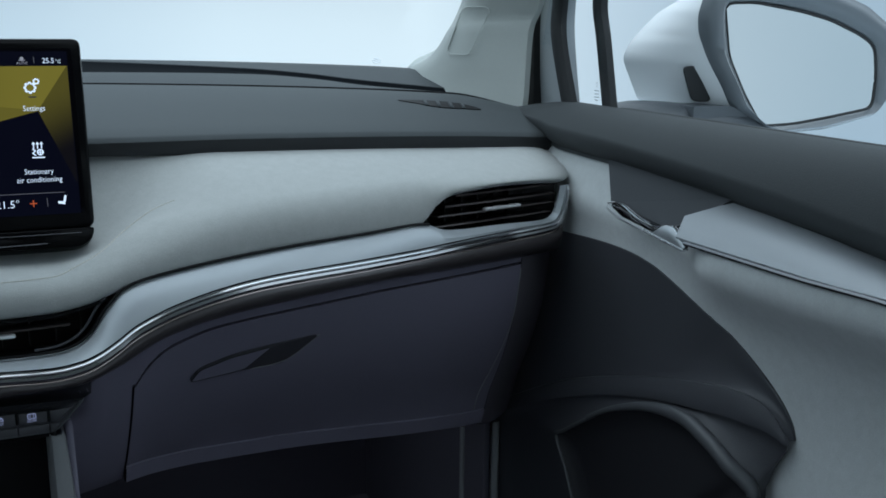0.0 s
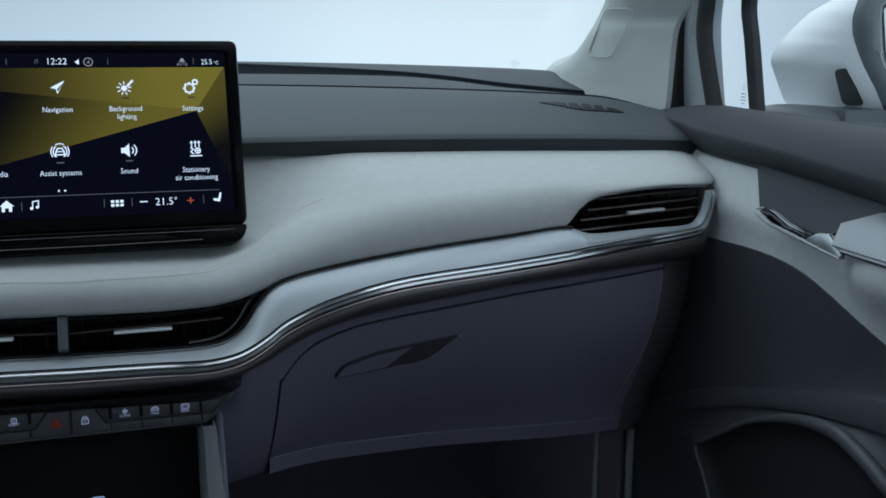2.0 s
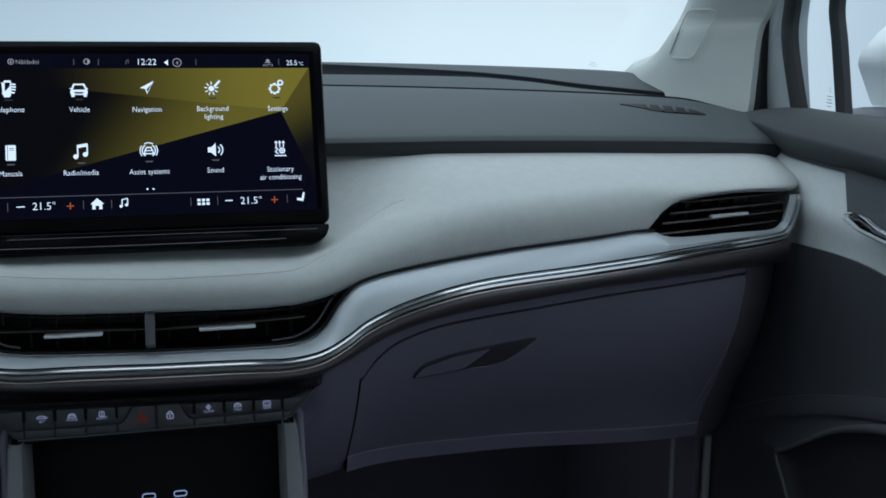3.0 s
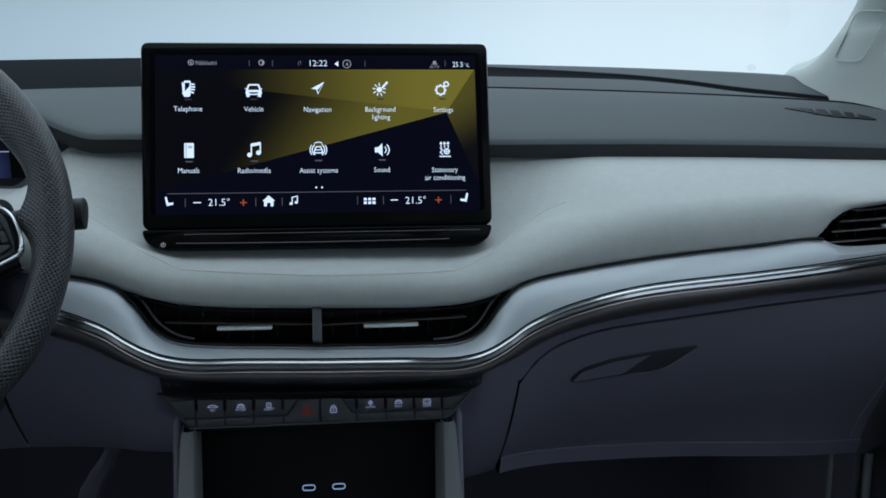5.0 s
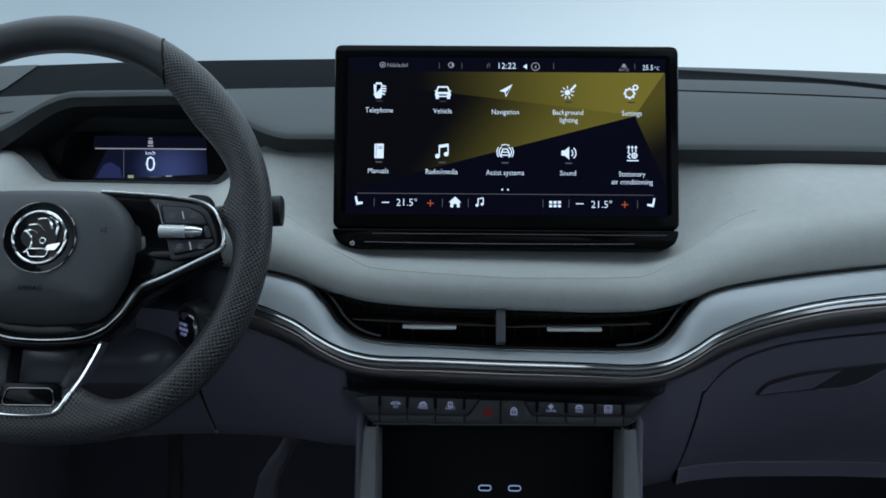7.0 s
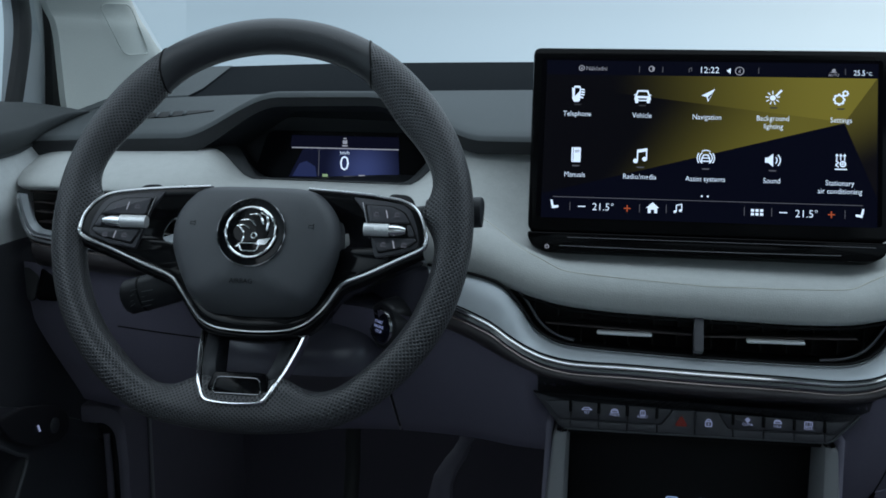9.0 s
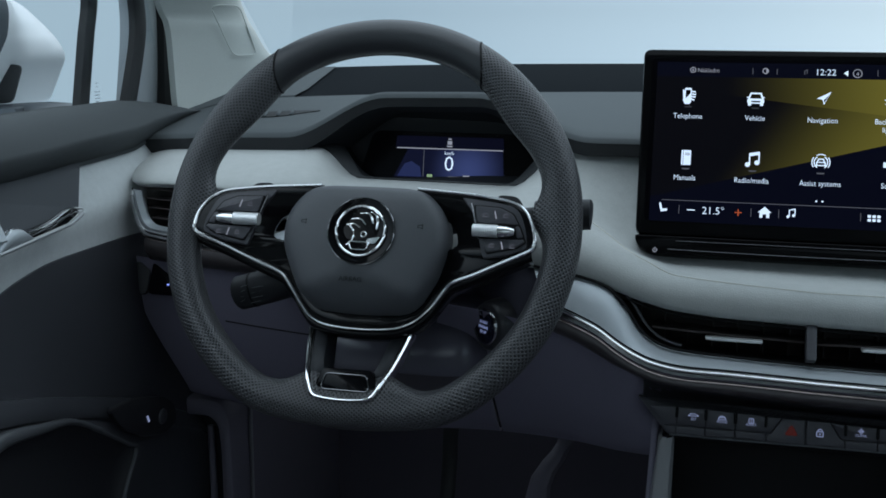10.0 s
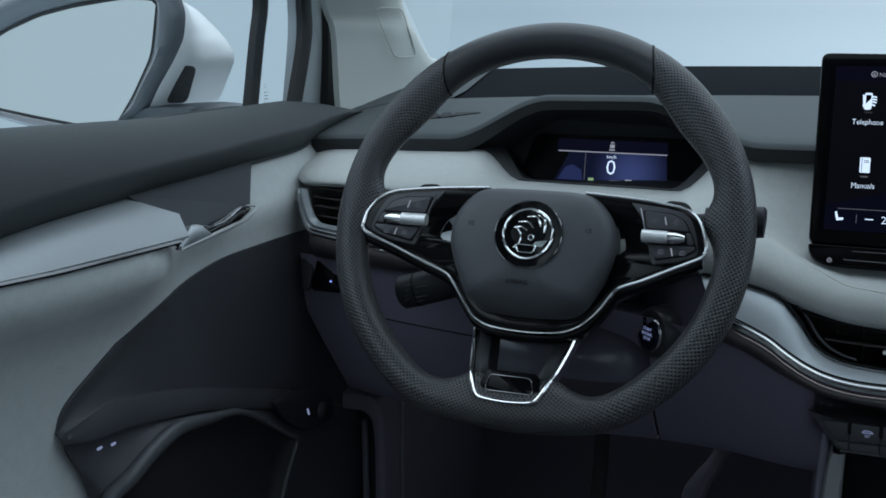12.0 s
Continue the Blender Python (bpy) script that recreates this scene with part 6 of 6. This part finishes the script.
    part("pull_blade", tube([dp(q.x - 0.001, q.y, q.z) for q in bot], 0.0020, 8), M_PULL, pull, "bright chrome blade")
    end = [dp(p.x - 0.001, p.y, p.z) for p in top[36:]], [dp(q.x - 0.001, q.y, q.z) for q in bot[36:]]
    part("pull_end", sheet([end[0], end[1]]), M_SATIN, pull, "satin silver end of the pull", solid=0.0025)
    # dark lower insert: a plain upper field, a shelf, an undercut, and the pocket with its rim
    if s > 0:
        crown_line = [(0.165, 0.965), (0.04, 0.976), (-0.08, 0.982), (-0.15, 0.977), (-0.205, 0.962), (-0.283, 0.936), (-0.330, 0.915), (-0.362, 0.896), (-0.380, 0.880), (-0.387, 0.866)]
    else:
        crown_line = [(0.165, 0.972), (0.04, 0.981), (-0.072, 0.984), (-0.129, 0.9836), (-0.181, 0.9756), (-0.229, 0.9626), (-0.274, 0.9478), (-0.333, 0.9215), (-0.377, 0.8997), (-0.392, 0.880)]
    tip = (-0.386, 0.866) if s > 0 else (-0.393, 0.878)
    def front_shift(y):
        return ramp(-0.22, -0.12, y) if s < 0 else 0.0
    def dq(x, y, z):
        k = front_shift(y)
        return dp(x, y - 0.014 * k, z + 0.017 * k)
    n = 70
    field = [Vector((p.x, p.y)) for p in spline([(y, z, 0) for y, z in crown_line], n)]
    shelf = [Vector((p.x, p.y)) for p in spline([(0.165, 0.718, 0), (0.118, 0.742, 0), (-0.002, 0.800, 0), (-0.122, 0.843, 0), (-0.222, 0.871, 0), (-0.309, 0.888, 0), (-0.355, 0.886, 0), (*tip, 0)], n)]
    brink = [Vector((p.x, p.y)) for p in spline([(0.165, 0.700, 0), (0.10, 0.732, 0), (0.0, 0.778, 0), (-0.10, 0.816, 0), (-0.19, 0.842, 0), (-0.26, 0.856, 0), (-0.323, 0.866, 0), (-0.362, 0.868, 0), (tip[0] + 0.001, tip[1] - 0.004, 0)], n)]
    rows = [[dp(skin_x(p.x, p.y) + 0.006, p.x, p.y + 0.001) for p in field], [dp(skin_x(p.x, p.y) - 0.0020, p.x, p.y) for p in field]]
    for u in (0.03, 0.15, 0.3, 0.45, 0.6, 0.75, 0.9, 0.98):
        row = []
        for p, q in zip(field, shelf):
            y, z = p.x * (1 - u) + q.x * u, p.y * (1 - u) + q.y * u
            row.append(dp(min(skin_x(y, z) - 0.0025, (skin_x(p.x, p.y) - 0.002) * (1 - u) + 0.6995 * u + 0.002 * math.sin(math.pi * u)), y, z))
        rows.append(row)
    rows += [[dp(0.6992, q.x, q.y) for q in shelf]]
    part("lower_insert", sheet(rows), M_DOORDARK, door, "dark plastic lower door insert", 30)
    sink = lambda p: 1 - ramp(0.33, 0.39, -p.x)
    rows = [[dp(0.6992, q.x, q.y - 0.0003) for q in shelf], [dp(0.6985 - 0.0015 * sink(q), q.x, q.y - 0.004) for q in shelf], [dp(0.6980 - 0.0040 * sink(q), q.x * 0.5 + r.x * 0.5, q.y * 0.45 + r.y * 0.55) for q, r in zip(shelf, brink)], [dp(0.6975 - 0.0070 * sink(r), r.x, r.y) for r in brink], [dp(0.6975 - 0.0065 * sink(r), r.x, r.y - 0.002) for r in brink]]
    part("pocket_shelf", sheet(rows), M_DOORDARK, door, "dark shelf over the door pocket", 70)
    # paired lines: outer edge of the undercut and the pocket's mouth
    pairs = [((0.165, 0.55), (-0.11, 0.55)), ((0.165, 0.64), (-0.085, 0.635)), ((0.165, 0.685), (-0.050, 0.700)), ((0.150, 0.705), (-0.022, 0.738)), ((0.06, 0.750), (-0.040, 0.752)), ((-0.02, 0.785), (-0.104, 0.793)), ((-0.10, 0.815), (-0.150, 0.817)), ((-0.19, 0.841), (-0.208, 0.838)),
             ((-0.26, 0.855), (-0.262, 0.846)), ((-0.323, 0.865), (-0.303, 0.838)), ((-0.362, 0.867), (-0.335, 0.825)), ((tip[0] + 0.001, tip[1] - 0.004), (-0.352, 0.817)), ((-0.374, 0.842), (-0.360, 0.812)), ((-0.366, 0.826), (-0.364, 0.806)), ((-0.362, 0.812), (-0.362, 0.790)), ((-0.364, 0.55), (-0.360, 0.55))]
    outer, mouth = [], []
    for (y0, z0), (y1, z1) in pairs:
        outer.append(dp(0.6910 + 0.0070 * ramp(0.33, 0.385, -y0), y0, z0))
        mouth.append(dq(0.679 + 0.006 * ramp(0.33, 0.36, -y1), y1, z1))
    outer, mouth = spline(outer, 120), spline(mouth, 120)
    rows = [outer]
    for u, d in ((0.08, 0.004), (0.3, 0.007), (0.6, 0.007), (0.88, 0.003), (1.0, 0.0)):
        rows.append([p * (1 - u) + q * u + Vector((s * d, 0, 0)) for p, q in zip(outer, mouth)])
    part("pocket_front", sheet(rows), M_DOORDARK, door, "dark front of the door pocket", 50)
    mid = dp(0.699, -0.20, 0.70)
    rows = [mouth]
    for u, d in ((0.02, 0.004), (0.05, 0.010), (0.2, 0.0115), (0.6, 0.012), (0.97, 0.012)):
        rows.append([Vector((q.x + s * d, q.y * (1 - u) + mid.y * u, q.z * (1 - u) + mid.z * u)) for q in mouth])
    part("pocket_bowl", sheet(rows), M_POCKET, door, "black inside of the door pocket", 60)
    edge_rear = [q + Vector((-s * 0.0015, 0, 0.0015)) for q in mouth[38:104]]
    part("pocket_rim", tube(edge_rear, lambda u: 0.0026 + 0.0046 * ramp(0.05, 0.5, u) * (1 - 0.3 * ramp(0.8, 1.0, u)), 12, flat=1.1), M_RIM, door, "rounded grey pocket rim")
    part("pocket_rim", tube([q + Vector((-s * 0.0006, 0, 0)) for q in mouth[2:41]], 0.0022, 8), M_RIM, door, "thin grey front rim of the pocket")
    if s < 0:
        for y, z in ((-0.3655, 0.8605), (-0.3475, 0.8575)):
            part("lock_lamp", rbox(0.002, 0.007, 0.0028, 0.001, 1, Matrix.Translation((-0.7015, y - 0.008, z + 0.0195))), G_MARK, door, "small lit lock symbol")
        pod = part("release_panel", plate(rounded([(-0.098, 0.828), (-0.040, 0.822), (0.020, 0.803), (0.046, 0.785), (0.050, 0.762), (0.020, 0.757), (-0.030, 0.772), (-0.070, 0.795)], 0.012, 4), 0.006, Matrix(((0, 0, 1, -0.6925), (1, 0, 0, 0), (0, 1, 0, 0), (0, 0, 0, 1))), 0.002), M_POCKET, door, "dark recessed panel of the tailgate release")
        part("lock_lamp", rbox(0.002, 0.0028, 0.009, 0.0008, 1, Matrix.Translation((-0.6912, -0.021, 0.7905)) @ pose(0, 0, 0, 22)), G_MARK, pod, "small lit switch mark")
        part("release_knob", lathe([(0.009, -0.002), (0.0088, 0.0016), (0.007, 0.0026), (0.0006, 0.003)], 20, Matrix(((0, 0, 1, -0.6922), (1, 0, 0, 0.013), (0, 1, 0, 0.781), (0, 0, 0, 1)))), M_DOORDARK, pod, "round dark release button")
    # outside mirror
    mir = thing("door_mirror", "white door mirror with grey bezel outside the window", "mirror", group="door mirrors")
    def mp(x, y, z):
        if s > 0:
            return Vector((x, y, z))
        return Vector((0.027 - 0.037 * ramp(0.08, 0.17, y) - x, y, z + 0.006))
    A = [(.992, 1.110), (.984, 1.116), (.968, 1.143), (.947, 1.172), (.937, 1.190), (.931, 1.208), (.928, 1.232), (.938, 1.262), (1.02, 1.285), (1.10, 1.275), (1.19, 1.247), (1.245, 1.215), (1.26, 1.175), (1.26, 1.14), (1.22, 1.10), (1.13, 1.083), (1.05, 1.080)]
    B = [(.950, 1.113), (.925, 1.118), (.911, 1.146), (.897, 1.174), (.906, 1.193), (.924, 1.211), (.952, 1.235), (.992, 1.255), (1.06, 1.264), (1.10, 1.257), (1.15, 1.235), (1.18, 1.20), (1.19, 1.175), (1.19, 1.15), (1.15, 1.115), (1.10, 1.108), (1.03, 1.11)]
    a_, b_ = (rounded(q, 0.008, 3) for q in (A, B))
    def dome(x, z, p, q, u):
        # full, rounded flank between the rim and the back
        k = 0.007 * math.sin(math.pi * min(1.0, u * 0.85))
        d = Vector((x - 1.06, z - 1.17)).normalized() * k
        return mp(x * (1 - u) + p * u + d.x, 0.075 + 0.125 * u, z * (1 - u) + q * u + d.y)
    rows = [[mp(x, 0.075, z) for x, z in a_], *[[dome(x, z, p, q, u) for (x, z), (p, q) in zip(a_, b_)] for u in (0.16, 0.33, 0.5, 0.67, 0.84, 1.0)], [mp(1.05 + (x - 1.05) * 0.72, 0.235, 1.18 + (z - 1.18) * 0.72) for x, z in b_], [mp(1.05 + (x - 1.05) * 0.3, 0.252, 1.18 + (z - 1.18) * 0.3) for x, z in b_]]
    v, f = sheet(rows, True)
    n = len(a_)
    f.append(tuple(range(8 * n, 9 * n)))
    part("shell", (v, f), M_PAINT, mir, "white painted mirror shell", 60)
    G = rounded([(.950, 1.2475), (1.00, 1.249), (1.075, 1.239), (1.128, 1.228), (1.184, 1.208), (1.209, 1.194), (1.216, 1.155), (1.214, 1.110), (1.143, 1.100), (1.077, 1.092), (1.022, 1.0905), (.991, 1.132), (.962, 1.181)], 0.013, 5)
    # bezel between the shell's edge and the glass
    def by_angle(poly, n_=144):
        out = []
        for k in range(n_):
            a = 2 * math.pi * k / n_
            d = Vector((math.cos(a), math.sin(a) * 0.6))
            c = Vector((1.085, 1.17))
            best = None
            for i in range(len(poly)):
                p, q = Vector(poly[i]), Vector(poly[(i + 1) % len(poly)])
                e = q - p
                den = d.x * e.y - d.y * e.x
                if abs(den) < 1e-9:
                    continue
                t = ((p - c).x * e.y - (p - c).y * e.x) / den
                w = ((p - c).x * d.y - (p - c).y * d.x) / den
                if t > 0 and -1e-6 <= w <= 1 + 1e-6 and (best is None or t > best):
                    best = t
            out.append(c + d * best)
        return out
    ga, aa = by_angle(G), by_angle(a_)
    rows = [[mp(1.085 + (p.x - 1.085) * 1.008, 0.082, 1.17 + (p.y - 1.17) * 1.008) for p in aa], [mp(1.085 + (p.x - 1.085) * 1.008, 0.060, 1.17 + (p.y - 1.17) * 1.008) for p in aa], [mp(p.x * 0.6 + q.x * 0.4, 0.050, p.y * 0.6 + q.y * 0.4) for p, q in zip(aa, ga)], [mp(p.x * 0.12 + q.x * 0.88, 0.056, p.y * 0.12 + q.y * 0.88) for p, q in zip(aa, ga)], [mp(q.x, 0.068, q.y) for q in ga]]
    part("bezel", sheet(rows, True), M_RIMGREY, mir, "grey plastic mirror bezel", 75)
    part("glass_edge", tube([mp(q.x, 0.0585, q.y) for q in ga], 0.0018, 6, True), M_SEAL, mir)
    part("mirror_glass", ([mp(q.x, 0.0600, q.y) for q in ga], [tuple(range(144))]), M_MIRROR, mir, "plain reflecting mirror glass", solid=0.002)
    slot = rounded([(0.926, 1.167), (0.951, 1.168), (0.972, 1.121), (0.943, 1.121)], 0.009, 4)
    part("camera_slot", ([mp(x - 0.0035, 0.100 - 0.1 * (x - 0.945), z) for x, z in slot], [tuple(range(len(slot)))]), M_SEAL, mir, "dark recess in the shell", solid=0.004)
    part("foot", tube(spline([(s * 0.825, 0.13, 1.088 - 0.001 * s), (s * 0.87, 0.12, 1.098 - 0.003 * s), (s * 0.96, 0.092, 1.094 - 0.003 * s), (s * 1.05, 0.095, 1.088)], 12), lambda u: 0.040 - 0.008 * u, 16, flat=0.75, up=(0, 0, 1)), M_BEZEL, mir, "dark grey mirror foot")
    neck = rounded([(.915, 1.1185), (.975, 1.1175), (1.004, 1.105), (1.058, 1.084), (.99, 1.078), (.915, 1.095)], 0.003, 2)
    v, f = sheet([[mp(x, y, z) for x, z in neck] for y in (0.120, 0.066, 0.063)], True)
    n = len(neck)
    f.append(tuple(range(2 * n, 3 * n)))
    part("neck", (v, f), M_BEZEL, mir, "dark grey neck under the shell")
    # outer door skin below the window
    part("outer_skin", sheet([[dp(0.845, y, 1.105 - nose(y)) for y in Y], [dp(0.90, y, 1.04) for y in Y], [dp(0.93, y, 0.8) for y in Y], [dp(0.92, y, 0.35) for y in Y]]), M_PAINT, door, "white painted door skin")
    part("belt_seal", tube([dp(0.838, y, 1.108 - nose(y)) for y in Y], 0.008, 6), M_SEAL, door)


door_side(1)
door_side(-1)

# ---- footwells ----
kick = thing("kick_panel", "dark ribbed plastic panel in the passenger footwell", "panel", group="kick panels")
part("panel", rbox(0.012, 0.50, 0.55, 0.003, 2, Matrix.Translation((0.684, 0.42, 0.60))), M_FOOT, kick)
for x, r in ((0.636, 0.0034), (0.686, 0.0052)):
    part("rib", tube([(x, 0.150, 0.694 if x < 0.7 else 0.676), (x + 0.001, 0.150, 0.40)], r, 10), M_RAIL, kick)
kick2 = thing("kick_panel", "dark plastic panel in the driver footwell", "panel", group="kick panels")
part("panel", rbox(0.012, 0.50, 0.55, 0.003, 2, Matrix.Translation((-0.700, 0.42, 0.60))), M_FOOT, kick2)
for y, r in ((0.19, 0.0030), (0.26, 0.0028)):
    part("rib", tube([(-0.692, y, 0.80), (-0.692, y, 0.36)], r, 10), M_RAIL, kick2)
rest = thing("footrest", "dark moulded footrest panel beside the pedals", "footrest")
frame_xz = [(-0.735, 0.764), (-0.690, 0.768), (-0.668, 0.764), (-0.657, 0.746), (-0.655, 0.698), (-0.652, 0.42), (-0.669, 0.42), (-0.671, 0.700), (-0.674, 0.733), (-0.684, 0.743), (-0.735, 0.742)]
part("ridge", tube([(-0.694, 0.140, 0.722), (-0.692, 0.140, 0.60), (-0.690, 0.140, 0.42)], 0.0045, 10), M_FOOT, rest, "rounded upright ridge")
part("frame", plate(rounded(frame_xz, 0.008, 4), 0.05, Matrix.Translation((0, 0.115, 0)) @ pose(0, 0, 0, 90), 0.006), M_FOOT, rest, "dark rounded frame of the footrest")
part("panel", rbox(0.09, 0.02, 0.34, 0.004, 2, Matrix.Translation((-0.715, 0.165, 0.56))), M_HUD, rest)
for nm, lab, pts, pad in (("accelerator_pedal", "dark accelerator pedal under the dash", [(-0.235, 0.645, 0.84), (-0.24, 0.40, 0.80), (-0.246, 0.22, 0.735), (-0.256, 0.20, 0.705), (-0.280, 0.19, 0.655), (-0.285, 0.17, 0.52)], (-0.285, 0.165, 0.50)),
                          ("brake_pedal", "dark brake pedal under the dash", [(-0.40, 0.645, 0.84), (-0.40, 0.27, 0.74), (-0.40, 0.22, 0.66), (-0.40, 0.19, 0.56)], (-0.40, 0.18, 0.54))):
    ped = thing(nm, lab, "pedal", group="pedals")
    part("arm", tube(spline(pts, 14), (lambda u: 0.010 + 0.010 * ramp(0.3, 0.9, u)) if nm[0] == "a" else 0.010, 10, flat=0.6), M_FOOT if nm[0] == "a" else M_SEAL, ped)
    part("pad", rbox(0.07, 0.014, 0.07, 0.004, 2, Matrix.Translation(pad) @ pose(0, 0, 0, -25)), M_SEAL, ped)
